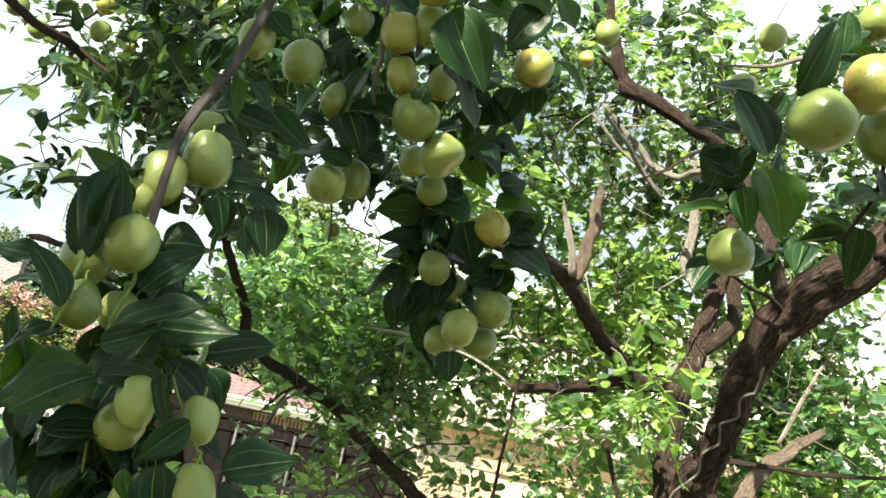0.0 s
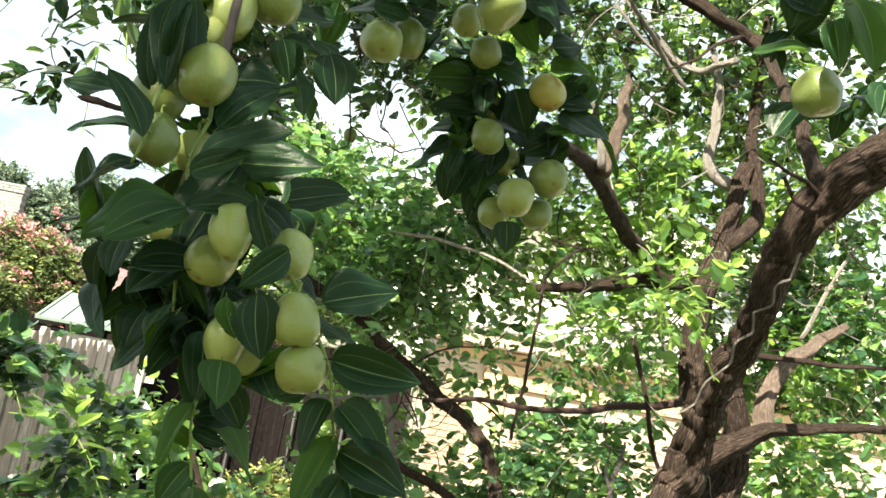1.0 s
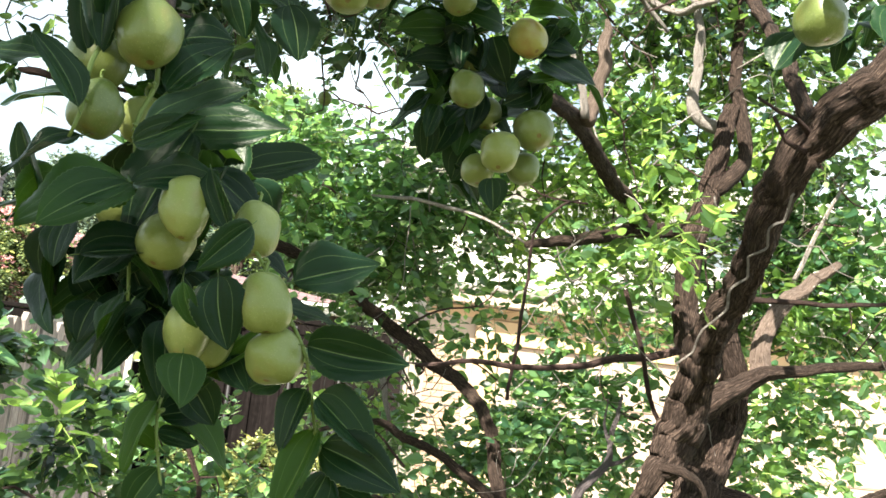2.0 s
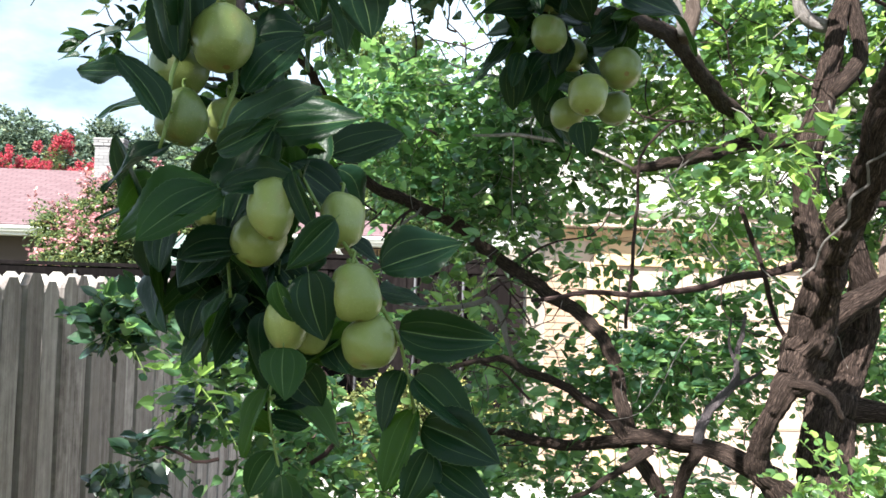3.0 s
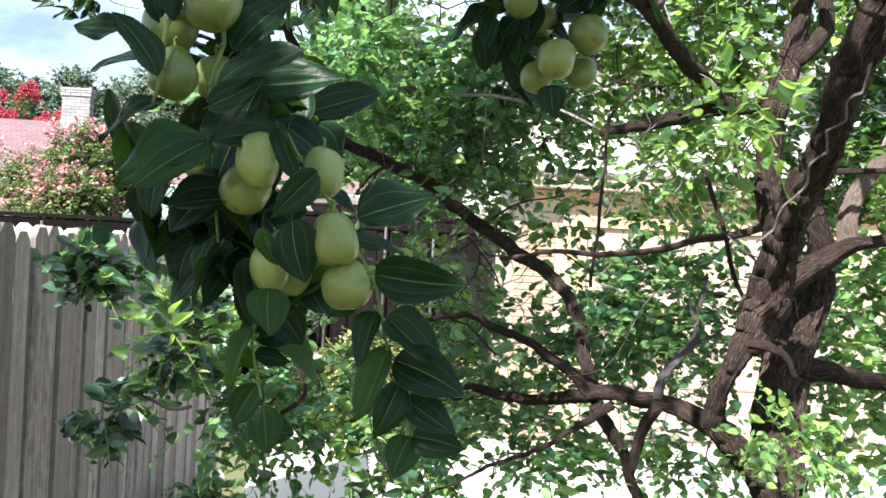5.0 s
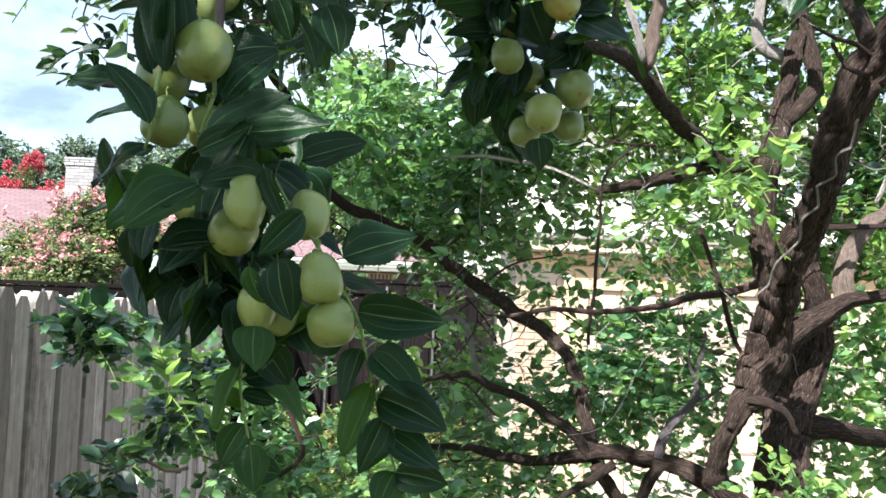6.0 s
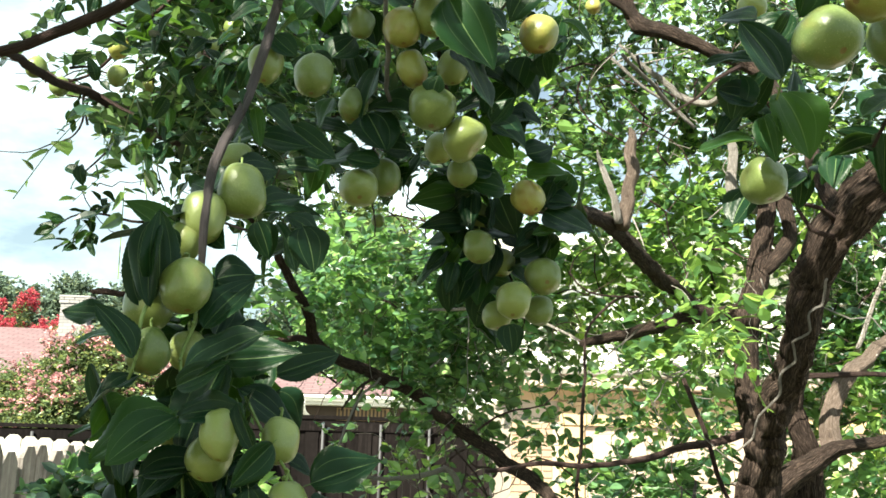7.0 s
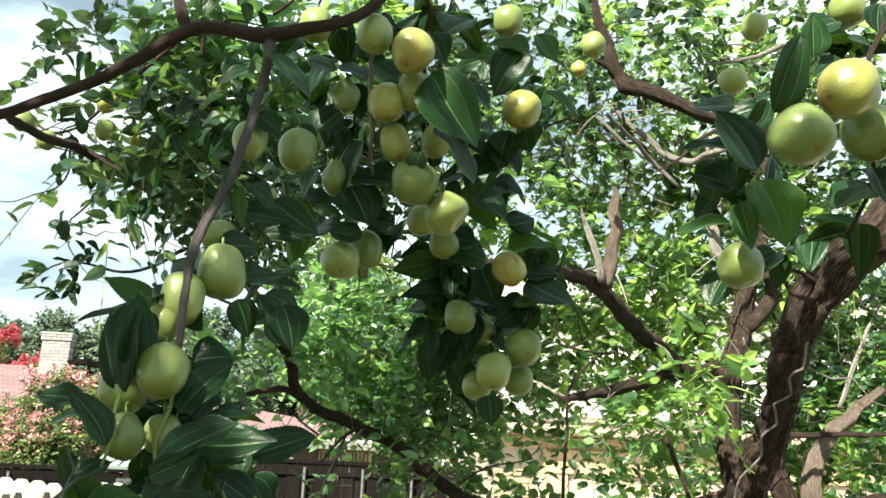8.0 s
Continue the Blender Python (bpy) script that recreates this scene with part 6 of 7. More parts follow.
leaf_at(bough, (0.335, 0.800, 2.235), (0.299, 0.800, 2.249), 0.0337, 0)
leaf_at(bough, (0.331, 0.800, 2.200), (0.280, 0.800, 2.192), 0.0331, 10)
leaf_at(bough, (0.316, 0.740, 2.200), (0.320, 0.730, 2.158), 0.0247, 40)
leaf_at(bough, (0.357, 0.720, 2.322), (0.393, 0.720, 2.335), 0.0305, 0)
leaf_at(bough, (0.367, 0.700, 2.318), (0.365, 0.690, 2.354), 0.0285, 0)
leaf_at(bough, (0.396, 0.700, 2.315), (0.366, 0.700, 2.303), 0.0259, 0)
leaf_at(bough, (0.408, 0.700, 2.208), (0.368, 0.680, 2.185), 0.0429, 0)
leaf_at(bough, (0.400, 0.680, 2.215), (0.406, 0.660, 2.181), 0.0364, 0)
leaf_at(bough, (0.428, 0.720, 2.343), (0.409, 0.720, 2.352), 0.0273, 0)
leaf_at(bough, (0.448, 0.740, 2.366), (0.453, 0.740, 2.399), 0.0359, 20)
leaf_at(bough, (0.403, 0.900, 2.366), (0.422, 0.900, 2.380), 0.0192, 0)
leaf_at(bough, (0.335, 0.820, 2.161), (0.313, 0.820, 2.128), 0.0402, 0)
leaf_at(bough, (0.501, 1.000, 2.437), (0.453, 1.000, 2.426), 0.0234, 0)
leaf_at(bough, (0.442, 0.800, 2.408), (0.407, 0.800, 2.393), 0.0375, 0)

# ---- small fruit further out ----
outer = limb("fruiting_branch", [(-0.356, 1.600, 2.739, 0.0035), (-0.432, 1.650, 2.690, 0.0036), (-0.501, 1.700, 2.650, 0.0036), (-0.562, 1.750, 2.609, 0.0028), (-0.641, 1.800, 2.606, 0.0029), (-0.740, 1.900, 2.681, 0.0021)], tree, TWIG, 7, 0.02, 0.1, 63, "thin fruiting twig", 0.001)
fruit_at(outer, (-0.706, 2.000, 2.904), 0.0389, 1.05, (0, -0.3, -1), True)
fruit_at(outer, (-0.510, 1.700, 2.635), 0.0386, 1.05, (0, -0.3, -1), True)
fruit_at(outer, (-0.507, 1.700, 2.581), 0.0382, 1.05, (0, -0.3, -1), False)
fruit_at(outer, (-0.573, 1.600, 2.518), 0.0343, 1.05, (0, -0.3, -1), False)
fruit_at(outer, (-0.616, 1.600, 2.552), 0.0369, 1.05, (0, -0.3, -1), False)
fruit_at(outer, (-0.478, 1.800, 2.602), 0.0259, 1.05, (0, -0.3, -1), True)
fruit_at(outer, (-0.320, 1.600, 2.610), 0.0294, 1.05, (0, -0.3, -1), False)
fruit_at(outer, (-0.305, 1.700, 2.688), 0.0314, 1.05, (0, -0.3, -1), False)
fruit_at(outer, (-0.035, 2.800, 2.587), 0.0401, 1.0, (0, -0.3, -1), False)

# ---- the leafy crown ----

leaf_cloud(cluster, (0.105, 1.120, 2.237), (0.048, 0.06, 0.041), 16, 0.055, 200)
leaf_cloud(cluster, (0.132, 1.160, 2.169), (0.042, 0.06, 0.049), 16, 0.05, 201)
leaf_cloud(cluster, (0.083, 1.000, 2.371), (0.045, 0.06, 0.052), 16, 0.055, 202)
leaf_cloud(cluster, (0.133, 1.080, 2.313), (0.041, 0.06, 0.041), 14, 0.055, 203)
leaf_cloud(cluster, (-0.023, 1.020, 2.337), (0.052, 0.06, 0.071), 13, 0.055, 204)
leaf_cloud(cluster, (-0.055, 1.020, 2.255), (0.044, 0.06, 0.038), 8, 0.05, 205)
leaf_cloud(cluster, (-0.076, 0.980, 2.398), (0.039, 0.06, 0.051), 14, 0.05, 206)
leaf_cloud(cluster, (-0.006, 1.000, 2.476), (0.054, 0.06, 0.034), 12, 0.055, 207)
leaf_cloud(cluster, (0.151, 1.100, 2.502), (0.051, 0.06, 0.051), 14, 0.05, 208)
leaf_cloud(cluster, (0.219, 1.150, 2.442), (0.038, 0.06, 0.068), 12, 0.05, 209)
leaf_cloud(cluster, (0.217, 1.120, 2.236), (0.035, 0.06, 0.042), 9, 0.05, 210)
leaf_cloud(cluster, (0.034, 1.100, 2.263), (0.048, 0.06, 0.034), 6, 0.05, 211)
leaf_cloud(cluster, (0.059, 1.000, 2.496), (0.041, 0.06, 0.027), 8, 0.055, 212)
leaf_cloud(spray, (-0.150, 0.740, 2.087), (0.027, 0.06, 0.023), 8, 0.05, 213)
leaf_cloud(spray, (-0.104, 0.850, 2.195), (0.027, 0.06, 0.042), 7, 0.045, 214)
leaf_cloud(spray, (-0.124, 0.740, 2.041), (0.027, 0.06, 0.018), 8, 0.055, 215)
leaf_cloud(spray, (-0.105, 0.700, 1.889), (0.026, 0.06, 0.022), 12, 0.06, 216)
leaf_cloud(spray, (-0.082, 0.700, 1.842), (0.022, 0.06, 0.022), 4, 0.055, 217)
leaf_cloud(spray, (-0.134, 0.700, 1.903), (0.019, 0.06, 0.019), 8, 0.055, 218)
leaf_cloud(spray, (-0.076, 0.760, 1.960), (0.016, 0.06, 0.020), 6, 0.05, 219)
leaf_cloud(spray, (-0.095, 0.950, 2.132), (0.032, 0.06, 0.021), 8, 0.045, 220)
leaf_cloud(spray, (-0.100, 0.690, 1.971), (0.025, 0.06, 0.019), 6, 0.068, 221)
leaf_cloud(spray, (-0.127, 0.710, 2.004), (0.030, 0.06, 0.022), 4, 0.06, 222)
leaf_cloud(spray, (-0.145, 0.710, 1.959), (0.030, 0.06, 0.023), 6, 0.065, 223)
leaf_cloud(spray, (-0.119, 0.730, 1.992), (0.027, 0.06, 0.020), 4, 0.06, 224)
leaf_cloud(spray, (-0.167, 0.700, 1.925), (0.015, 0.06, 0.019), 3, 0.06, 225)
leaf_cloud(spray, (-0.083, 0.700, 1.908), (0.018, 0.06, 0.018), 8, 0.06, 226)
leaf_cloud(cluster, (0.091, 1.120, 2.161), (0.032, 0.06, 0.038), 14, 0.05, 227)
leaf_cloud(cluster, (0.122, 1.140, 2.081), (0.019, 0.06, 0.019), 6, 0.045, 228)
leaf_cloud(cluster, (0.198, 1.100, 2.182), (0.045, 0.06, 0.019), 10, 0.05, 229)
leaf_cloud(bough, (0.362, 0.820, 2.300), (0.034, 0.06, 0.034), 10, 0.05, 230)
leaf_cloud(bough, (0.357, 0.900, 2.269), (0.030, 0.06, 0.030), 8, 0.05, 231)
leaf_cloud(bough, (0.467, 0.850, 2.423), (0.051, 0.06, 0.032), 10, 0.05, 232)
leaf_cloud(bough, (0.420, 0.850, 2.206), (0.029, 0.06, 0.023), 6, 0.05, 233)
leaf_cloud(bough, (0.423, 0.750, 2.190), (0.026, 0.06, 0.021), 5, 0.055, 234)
leaf_cloud(outer, (-0.321, 1.400, 2.515), (0.111, 0.09, 0.083), 44, 0.042, 235)
leaf_cloud(outer, (-0.200, 1.300, 2.474), (0.059, 0.09, 0.084), 34, 0.044, 236)
leaf_cloud(outer, (-0.123, 1.250, 2.375), (0.047, 0.09, 0.063), 14, 0.042, 237)
leaf_cloud(outer, (-0.530, 1.700, 2.718), (0.116, 0.09, 0.058), 16, 0.042, 238)
leaf_cloud(outer, (-0.383, 1.500, 2.405), (0.087, 0.09, 0.058), 26, 0.042, 239)
leaf_cloud(outer, (-0.558, 1.700, 2.534), (0.079, 0.09, 0.067), 12, 0.042, 240)
bare_twig = limb("branchlet", [(-0.845, 2.000, 2.518, 0.0009), (-0.797, 2.000, 2.515, 0.0012), (-0.767, 2.000, 2.517, 0.0013), (-0.730, 2.000, 2.535, 0.0016), (-0.685, 2.000, 2.555, 0.0020), (-0.652, 1.960, 2.577, 0.0024), (-0.605, 1.810, 2.606, 0.0030)], tree, TWIG, 6, 0.015, 0.15, 76, "long bare twig end", 0.001)
leaf_at(bare_twig, (-0.680, 2.000, 2.545), (-0.728, 2.000, 2.524), 0.030, 0)
leaf_at(bare_twig, (-0.690, 2.000, 2.585), (-0.722, 2.010, 2.566), 0.026, 15)
leaf_at(bare_twig, (-0.662, 2.000, 2.505), (-0.668, 2.000, 2.470), 0.016, 40)
leaf_at(bare_twig, (-0.664, 2.000, 2.462), (-0.680, 2.000, 2.440), 0.018, 30)
leaf_at(bare_twig, (-0.600, 2.000, 2.492), (-0.632, 2.000, 2.474), 0.020, 10)
leaf_at(bare_twig, (-0.640, 2.000, 2.470), (-0.662, 2.000, 2.484), 0.014, 30)
leaf_at(bare_twig, (-0.575, 2.000, 2.532), (-0.545, 2.000, 2.506), 0.026, 0)
tip_twig = limb("branchlet", [(-0.800, 2.200, 2.370, 0.0012), (-0.735, 2.200, 2.425, 0.0022), (-0.680, 2.200, 2.436, 0.0027), (-0.579, 2.200, 2.420, 0.0034), (-0.515, 2.250, 2.450, 0.0042), (-0.440, 2.300, 2.510, 0.0055), (-0.330, 2.480, 2.480, 0.0060)], tree, TWIG, 7, 0.02, 0.2, 75, "", 0.002)
leaf_cloud(tip_twig, (-0.765, 2.200, 2.410), (0.030, 0.05, 0.026), 8, 0.044, 241)
leaf_cloud(tip_twig, (-0.745, 2.200, 2.365), (0.026, 0.05, 0.022), 6, 0.044, 244)
leaf_cloud(tip_twig, (-0.690, 2.200, 2.425), (0.030, 0.05, 0.030), 8, 0.042, 245)
leaf_cloud(tip_twig, (-0.680, 2.200, 2.375), (0.024, 0.05, 0.020), 5, 0.042, 246)
leaf_cloud(tip_twig, (-0.665, 2.200, 2.470), (0.030, 0.05, 0.020), 6, 0.042, 247)
leaf_cloud(outer, (-0.473, 1.500, 2.343), (0.048, 0.09, 0.019), 5, 0.035, 242)
leaf_cloud(outer, (-0.214, 1.300, 2.625), (0.071, 0.09, 0.035), 10, 0.045, 243)

foliage("foliage", [(-0.01, 3.40, 2.44, 0.27, 0.35, 0.23, 46), (0.22, 3.40, 2.28, 0.22, 0.35, 0.16, 54), (-0.19, 3.30, 2.49, 0.12, 0.35, 0.12, 73), (-0.09, 3.60, 2.66, 0.20, 0.35, 0.11, 40), (0.31, 3.20, 2.50, 0.16, 0.35, 0.21, 130), (0.52, 3.50, 2.33, 0.15, 0.35, 0.13, 49)], tree, CROWN, 101)
foliage("foliage", [(0.56, 3.30, 2.46, 0.20, 0.35, 0.20, 27), (0.64, 3.20, 2.27, 0.11, 0.35, 0.08, 16), (0.38, 3.40, 2.41, 0.16, 0.35, 0.16, 32), (0.21, 3.30, 2.22, 0.21, 0.35, 0.17, 54), (-0.04, 3.40, 2.29, 0.18, 0.35, 0.16, 35), (0.82, 3.10, 1.74, 0.19, 0.35, 0.17, 113), (0.67, 3.10, 1.62, 0.20, 0.35, 0.15, 84), (0.39, 3.10, 1.61, 0.20, 0.35, 0.11, 49), (0.32, 3.30, 1.50, 0.16, 0.35, 0.12, 35), (0.52, 3.30, 2.03, 0.10, 0.35, 0.12, 14)], tree, CROWN, 102)
foliage("foliage", [(-0.14, 3.00, 1.37, 0.21, 0.35, 0.11, 35), (0.12, 3.00, 1.34, 0.19, 0.35, 0.11, 65), (-0.28, 2.70, 1.46, 0.11, 0.35, 0.13, 30), (0.51, 3.00, 1.28, 0.16, 0.35, 0.07, 57), (-0.39, 2.50, 1.49, 0.06, 0.35, 0.12, 30), (-0.26, 3.10, 1.52, 0.13, 0.35, 0.11, 40), (0.06, 2.80, 1.24, 0.17, 0.35, 0.07, 40), (0.98, 3.00, 1.29, 0.15, 0.35, 0.07, 40)], tree, CROWN, 103)
foliage("foliage", [(0.14, 3.20, 1.77, 0.17, 0.35, 0.13, 35), (-0.14, 2.90, 1.43, 0.20, 0.35, 0.12, 30), (0.91, 3.00, 2.71, 0.17, 0.35, 0.15, 46), (1.05, 3.20, 2.93, 0.23, 0.35, 0.15, 40), (0.81, 2.35, 2.25, 0.07, 0.35, 0.09, 27), (0.97, 3.10, 2.58, 0.23, 0.35, 0.21, 54), (0.96, 3.40, 2.24, 0.21, 0.35, 0.15, 50), (-0.45, 2.30, 1.67, 0.03, 0.35, 0.05, 12), (0.86, 2.80, 2.18, 0.14, 0.35, 0.10, 27), (0.75, 3.30, 2.50, 0.22, 0.35, 0.18, 43), (-0.53, 2.60, 1.65, 0.07, 0.35, 0.09, 27), (-0.36, 2.60, 1.78, 0.09, 0.35, 0.11, 22)], tree, YOUNG_SUNLIT, 104)
foliage("foliage", [(0.89, 2.90, 3.44, 0.32, 0.35, 0.18, 54), (1.15, 3.10, 3.25, 0.25, 0.35, 0.21, 46), (1.48, 2.70, 3.45, 0.24, 0.35, 0.16, 27), (0.66, 3.20, 3.16, 0.17, 0.35, 0.15, 22)], tree, YOUNG_SUNLIT, 105)
foliage("foliage", [(0.83, 2.70, 3.33, 0.30, 0.35, 0.17, 68), (1.08, 2.90, 3.16, 0.24, 0.35, 0.20, 59), (1.57, 3.00, 3.09, 0.23, 0.35, 0.23, 89), (1.37, 2.50, 3.34, 0.23, 0.35, 0.15, 43), (0.50, 2.90, 3.39, 0.23, 0.35, 0.18, 84), (0.62, 3.00, 3.09, 0.16, 0.35, 0.14, 35), (1.30, 2.80, 3.36, 0.24, 0.35, 0.16, 54), (1.22, 2.90, 2.97, 0.16, 0.35, 0.16, 30), (0.25, 2.70, 3.35, 0.18, 0.35, 0.13, 73)], tree, SHADED, 112, size=0.039, length=0.15)
foliage("foliage", [(1.43, 3.00, 1.64, 0.14, 0.35, 0.16, 74), (1.42, 2.80, 1.40, 0.11, 0.35, 0.15, 61), (1.43, 3.10, 1.82, 0.12, 0.35, 0.10, 40), (0.91, 3.20, 1.71, 0.17, 0.35, 0.16, 40), (0.70, 3.20, 2.85, 0.12, 0.35, 0.14, 38), (1.62, 3.10, 2.44, 0.19, 0.35, 0.23, 107), (1.66, 3.00, 2.17, 0.16, 0.35, 0.18, 76), (1.15, 3.20, 2.06, 0.14, 0.35, 0.12, 43), (0.89, 3.30, 3.15, 0.22, 0.35, 0.17, 35), (0.98, 3.00, 2.66, 0.11, 0.35, 0.09, 24), (1.69, 3.00, 2.38, 0.20, 0.35, 0.18, 81), (1.64, 2.90, 1.90, 0.18, 0.35, 0.12, 57), (1.52, 3.30, 2.62, 0.24, 0.35, 0.20, 49), (1.24, 3.40, 2.54, 0.17, 0.35, 0.20, 40)], tree, CROWN, 106)
foliage("foliage", [(-0.46, 2.00, 2.70, 0.16, 0.35, 0.10, 40), (-0.68, 2.20, 2.87, 0.15, 0.35, 0.10, 16), (-0.50, 1.90, 2.48, 0.11, 0.35, 0.06, 14), (-0.36, 2.20, 2.95, 0.16, 0.35, 0.12, 49), (-0.27, 2.20, 2.65, 0.12, 0.35, 0.15, 65), (-0.12, 2.40, 2.93, 0.17, 0.35, 0.19, 84), (0.11, 2.60, 3.12, 0.19, 0.35, 0.19, 89), (-0.39, 2.20, 2.68, 0.11, 0.35, 0.11, 65), (0.05, 2.50, 2.77, 0.14, 0.35, 0.14, 57)], tree, SHADED, 107)
foliage("foliage", [(-0.60, 2.05, 1.82, 0.10, 0.06, 0.035, 26), (-0.62, 2.02, 1.775, 0.05, 0.06, 0.03, 9), (-0.555, 2.0, 1.535, 0.065, 0.06, 0.03, 20), (-0.45, 2.2, 1.64, 0.05, 0.07, 0.09, 14), (-0.44, 2.2, 1.75, 0.05, 0.07, 0.05, 8)], tree, SHADED, 139, size=0.040, length=0.065, per=8)
foliage("foliage", [(-0.62, 2.15, 1.83, 0.09, 0.35, 0.04, 14), (-0.56, 2.10, 1.51, 0.05, 0.35, 0.02, 7), (-0.28, 2.50, 2.53, 0.09, 0.35, 0.07, 27)], tree, CROWN, 108, size=0.034, length=0.07)
foliage("foliage", [(0.33, 2.80, 2.88, 0.18, 0.35, 0.18, 94), (1.34, 2.90, 3.41, 0.25, 0.35, 0.17, 40), (1.27, 3.00, 3.01, 0.16, 0.35, 0.16, 58), (1.39, 2.90, 2.79, 0.18, 0.35, 0.14, 58), (-0.07, 2.50, 3.17, 0.15, 0.35, 0.12, 73)], tree, YOUNG_SUNLIT, 109)
foliage("foliage", [(-0.01, 3.30, 2.42, 0.26, 0.35, 0.22, 68), (0.21, 3.30, 2.28, 0.22, 0.35, 0.16, 40), (0.21, 3.20, 2.21, 0.21, 0.35, 0.17, 30), (-0.04, 3.30, 2.28, 0.17, 0.35, 0.15, 19), (-0.09, 3.50, 2.64, 0.19, 0.35, 0.11, 30), (0.26, 3.10, 2.06, 0.14, 0.35, 0.13, 22), (0.08, 3.30, 2.34, 0.19, 0.35, 0.17, 32)], tree, CROWN, 114)
foliage("foliage", [(1.73, 3.00, 2.31, 0.19, 0.35, 0.19, 62), (1.62, 3.30, 2.21, 0.17, 0.35, 0.11, 30), (1.72, 3.30, 2.83, 0.20, 0.35, 0.18, 35), (1.36, 3.40, 2.15, 0.17, 0.35, 0.11, 19), (1.33, 3.20, 2.32, 0.08, 0.12, 0.19, 35), (1.34, 3.20, 2.13, 0.08, 0.12, 0.12, 14)], tree, CROWN, 115)
foliage("foliage", [(0.93, 3.10, 2.81, 0.23, 0.20, 0.17, 31), (1.27, 3.20, 2.68, 0.28, 0.20, 0.22, 31), (1.58, 3.20, 2.61, 0.25, 0.20, 0.25, 24), (1.00, 3.10, 2.54, 0.19, 0.20, 0.15, 24), (1.72, 3.30, 3.00, 0.23, 0.20, 0.23, 24), (0.77, 3.20, 2.53, 0.17, 0.20, 0.15, 31)], tree, YOUNG_SUNLIT, 113, size=0.040, length=0.15)
foliage("foliage", [(-0.44, 1.95, 2.90, 0.10, 0.15, 0.07, 30), (-0.335, 1.95, 2.92, 0.10, 0.15, 0.07, 30), (-0.376, 1.95, 2.83, 0.10, 0.15, 0.06, 28), (-0.258, 1.95, 2.87, 0.08, 0.15, 0.07, 26)], tree, CROWN, 140)
foliage("foliage", [(0.90, 2.20, 1.50, 0.10, 0.10, 0.05, 20), (1.00, 2.25, 1.46, 0.10, 0.10, 0.05, 20)], tree, YOUNG_SUNLIT, 141, size=0.028, length=0.10, per=10)
foliage("foliage", [(-0.42, 2.75, 2.30, 0.12, 0.15, 0.12, 30), (-0.38, 2.85, 2.14, 0.12, 0.12, 0.07, 16)], tree, CROWN, 142)
# the inner crown, in front of the garage and about the stems
foliage("foliage", thicket(0.38, 0.76, 3.1, 1.88, 2.30, 0.3, 80) + thicket(0.76, 1.14, 3.1, 1.88, 2.30, 0.3, 165), tree, CROWN, 130)
foliage("foliage", thicket(0.60, 1.14, 3.0, 1.56, 1.90, 0.3, 300), tree, CROWN, 131)
foliage("foliage", thicket(0.28, 0.64, 3.0, 1.44, 1.72, 0.3, 150) + thicket(0.30, 1.00, 3.0, 1.14, 1.44, 0.3, 130), tree, CROWN, 132)
foliage("foliage", thicket(-0.12, 0.36, 3.1, 1.62, 2.08, 0.25, 117), tree, CROWN, 133)
foliage("foliage", thicket(-0.60, -0.36, 2.5, 1.53, 1.74, 0.15, 221) + thicket(-0.50, -0.20, 2.7, 1.30, 1.55, 0.2, 221), tree, CROWN, 134)
foliage("foliage", thicket(1.34, 1.75, 3.0, 1.85, 2.36, 0.3, 325), tree, YOUNG_SUNLIT, 135)
foliage("foliage", thicket(1.26, 1.62, 2.9, 1.18, 1.78, 0.25, 195), tree, YOUNG_SUNLIT, 136)
foliage("foliage", thicket(0.54, 1.20, 3.35, 2.34, 2.80, 0.3, 338), tree, YOUNG_SUNLIT, 137)
foliage("foliage", thicket(0.55, 1.60, 3.2, 2.80, 3.80, 0.35, 135), tree, CROWN, 138)
foliage("foliage", thicket(1.58, 2.10, 3.25, 2.05, 2.75, 0.25, 240), tree, SHADED, 143)
foliage("foliage", thicket(1.62, 2.10, 3.25, 2.75, 3.45, 0.25, 130), tree, CROWN, 144)
# leaves beyond, on the far side of the crown
foliage("foliage", [(0.86, 4.20, 3.74, 0.83, 0.50, 0.61, 40), (1.97, 4.20, 3.53, 0.76, 0.50, 0.76, 28), (2.05, 4.20, 2.58, 0.56, 0.50, 0.51, 18), (0.16, 4.40, 2.51, 0.47, 0.40, 0.31, 16), (0.93, 4.40, 2.86, 0.54, 0.40, 0.35, 18), (-0.26, 3.40, 3.33, 0.35, 0.40, 0.35, 14)], tree, YOUNG_SUNLIT, 111)
# unseen crown and limbs added over and behind the camera, shading the near fruit
limb("limb", [(1.330, 1.510, 2.830, 0.0360), (1.250, 1.350, 3.300, 0.0350), (0.750, 0.950, 3.850, 0.0320), (0.100, 0.000, 3.720, 0.0280), (-0.350, -1.000, 3.500, 0.0220), (-0.350, -2.100, 3.100, 0.0120)], tree, BARK, 12, 0.04, 0.25, 120, "", 0.006)
limb("limb", [(0.45, 0.5, 3.82, 0.024), (-0.4, 0.05, 3.62, 0.020), (-1.15, -0.45, 3.45, 0.016), (-2.3, -0.4, 3.5, 0.008)], tree, BARK, 10, 0.04, 0.25, 121, "", 0.006)
limb("limb", [(-0.4, 0.05, 3.62, 0.014), (-1.1, 0.7, 3.65, 0.012), (-1.9, 0.8, 3.55, 0.006)], tree, BARK, 9, 0.04, 0.25, 122, "", 0.006)
limb("limb", [(0.75, 0.95, 3.85, 0.018), (0.0, 1.15, 3.9, 0.014), (-0.8, 1.3, 3.95, 0.010), (-1.4, 1.35, 3.95, 0.005)], tree, BARK, 9, 0.04, 0.25, 123, "", 0.006)
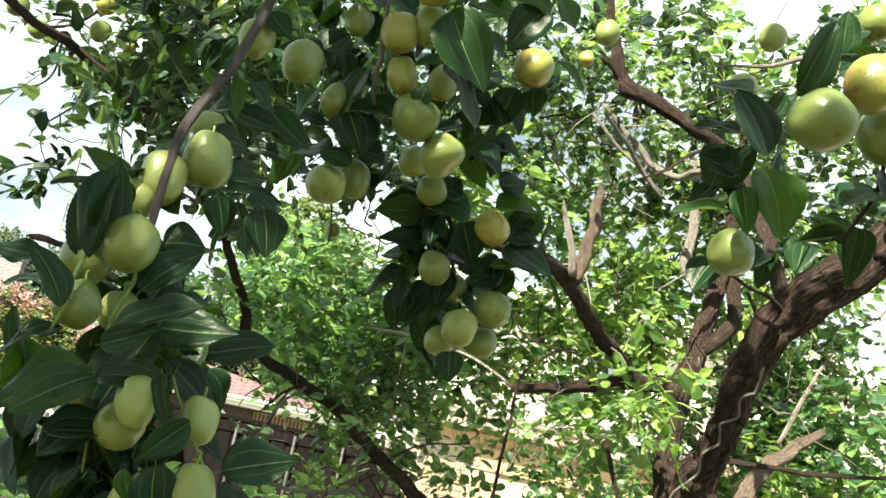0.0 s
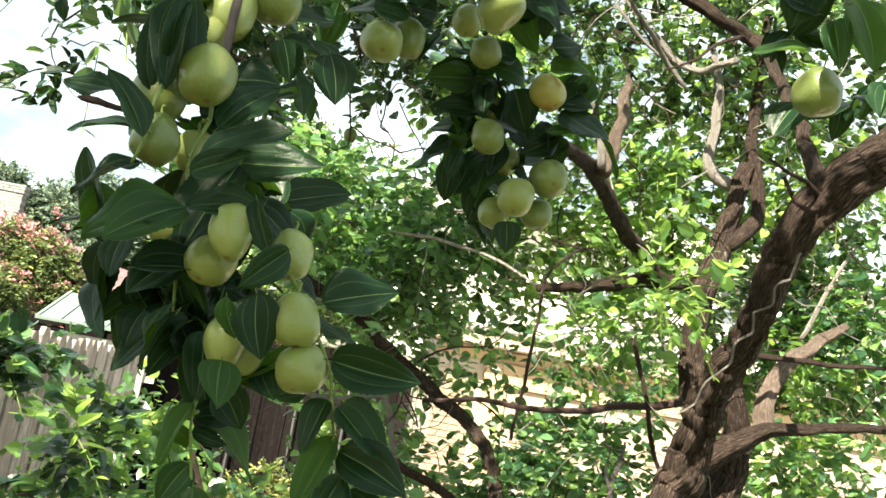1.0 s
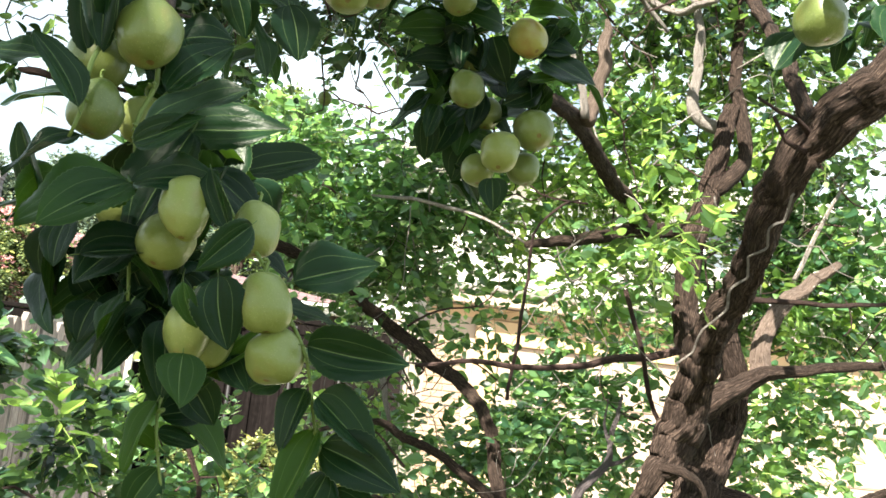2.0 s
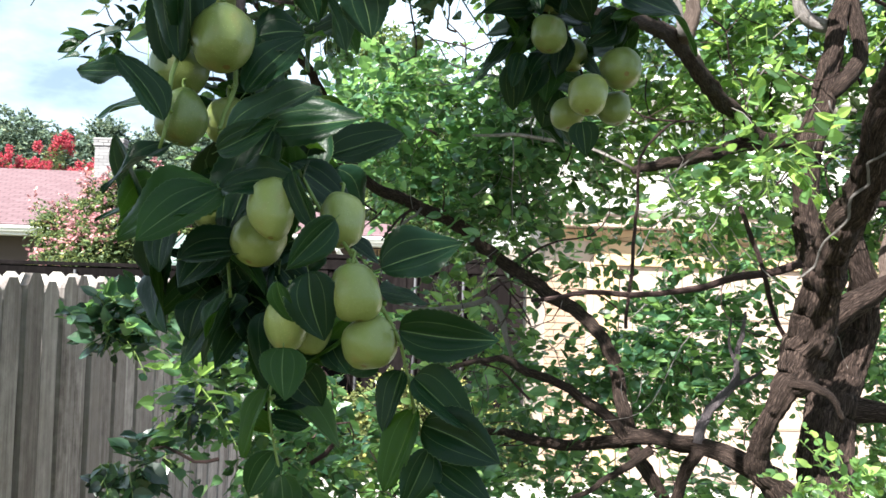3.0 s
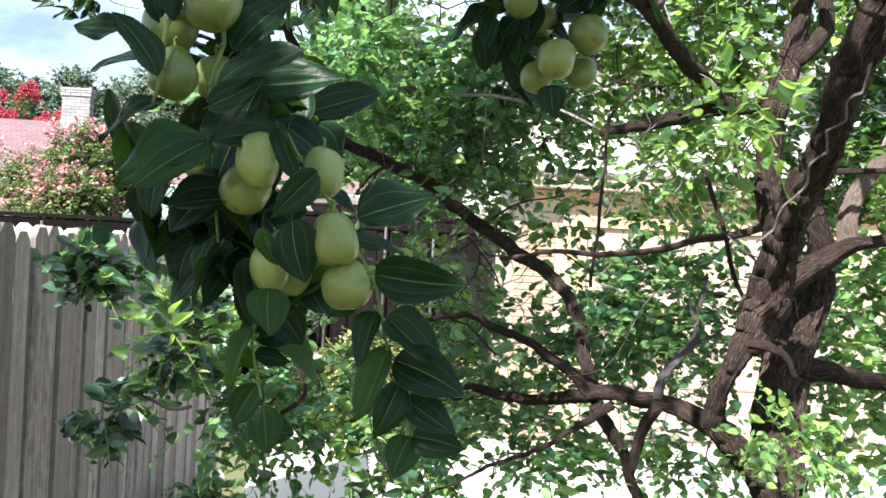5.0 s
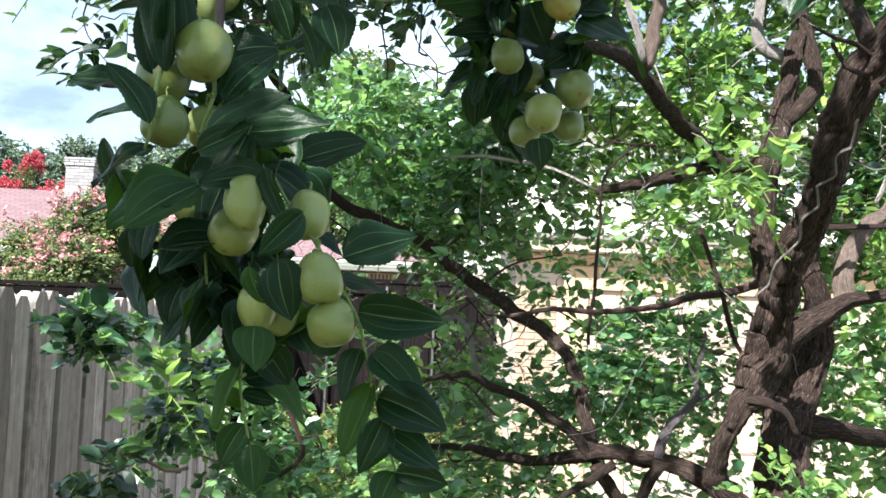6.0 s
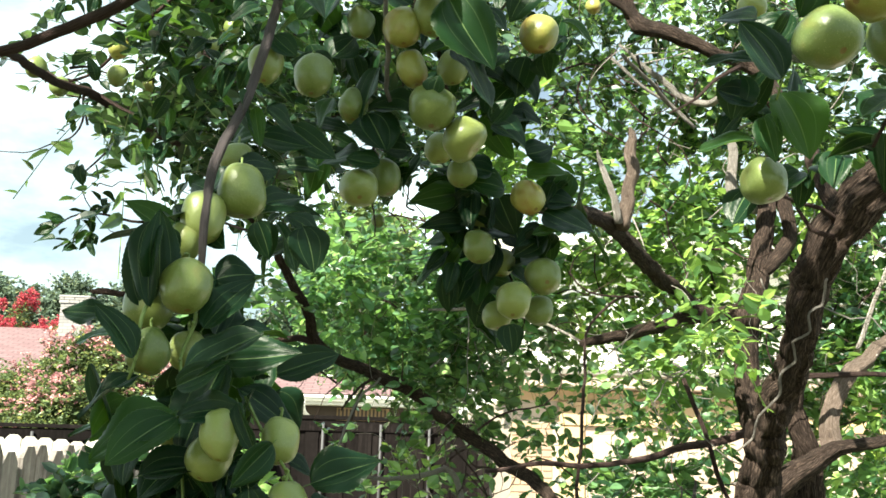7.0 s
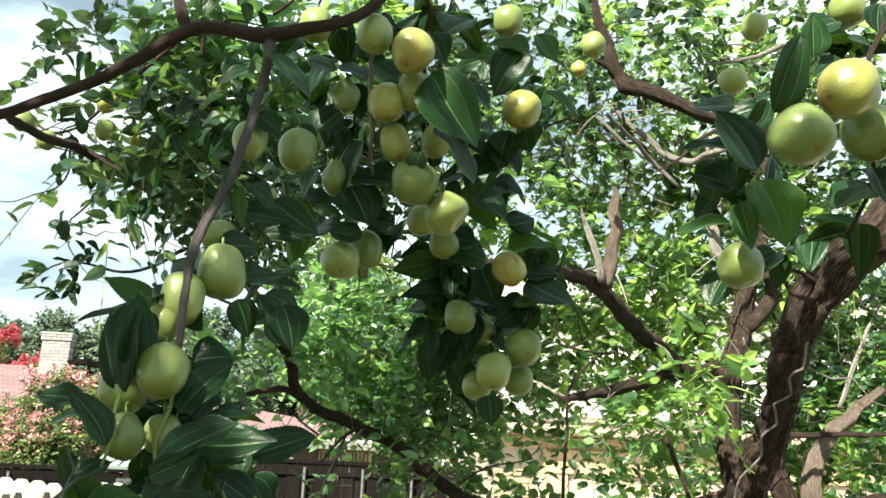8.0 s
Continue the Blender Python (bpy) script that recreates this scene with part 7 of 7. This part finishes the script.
# clumps set along sun rays to shade stems, others to block sky reflections
foliage("foliage", [(-1.15, -0.5, 3.4, 0.9, 0.9, 0.35, 640), (-0.8, 0.1, 3.45, 0.55, 0.5, 0.25, 75), (-0.5, -1.2, 3.3, 1.0, 0.8, 0.35, 230), (-2.2, -0.2, 3.5, 0.8, 0.9, 0.35, 230), (0.3, -0.5, 3.4, 0.8, 0.8, 0.3, 80), (-2.1, 0.9, 3.5, 0.5, 0.7, 0.3, 170), (-2.3, -1.4, 3.4, 0.9, 0.8, 0.4, 200), (-0.3, -2.1, 3.0, 1.9, 0.5, 1.1, 620), (-1.2, 1.3, 3.95, 0.7, 0.5, 0.2, 110), (-1.8, 0.6, 3.5, 0.5, 0.5, 0.2, 110), (0.11, 0.67, 3.68, 0.09, 0.09, 0.08, 20), (-0.52, 1.05, 3.72, 0.22, 0.28, 0.14, 34), (-0.92, 1.05, 3.70, 0.26, 0.30, 0.16, 44), (-0.70, 0.72, 3.66, 0.28, 0.20, 0.14, 28)], tree, CROWN, 110, size=0.05, length=0.2)
tangle("twig_growth", [(0.08, 3.20, 2.45, 0.39, 0.35, 0.35, 30), (0.88, 2.90, 2.63, 0.37, 0.35, 0.46, 40), (1.43, 2.90, 2.47, 0.29, 0.35, 0.49, 40), (0.55, 3.00, 1.62, 0.53, 0.35, 0.36, 45), (-0.13, 2.80, 1.43, 0.33, 0.35, 0.15, 22), (-0.46, 2.00, 2.68, 0.29, 0.35, 0.19, 28), (0.03, 2.40, 2.94, 0.31, 0.35, 0.28, 30), (1.04, 2.80, 3.22, 0.54, 0.35, 0.31, 40)], tree, TWIG, 301)
tangle("dead_twig_growth", [(0.88, 2.90, 2.91, 0.34, 0.35, 0.38, 26), (1.43, 2.80, 2.42, 0.23, 0.35, 0.42, 26), (0.88, 2.70, 2.05, 0.25, 0.35, 0.41, 26), (0.29, 3.00, 1.67, 0.35, 0.35, 0.26, 16), (0.08, 3.10, 2.40, 0.28, 0.35, 0.24, 12), (0.92, 2.70, 3.28, 0.47, 0.35, 0.22, 20)], tree, DEAD, 302, 0.7)
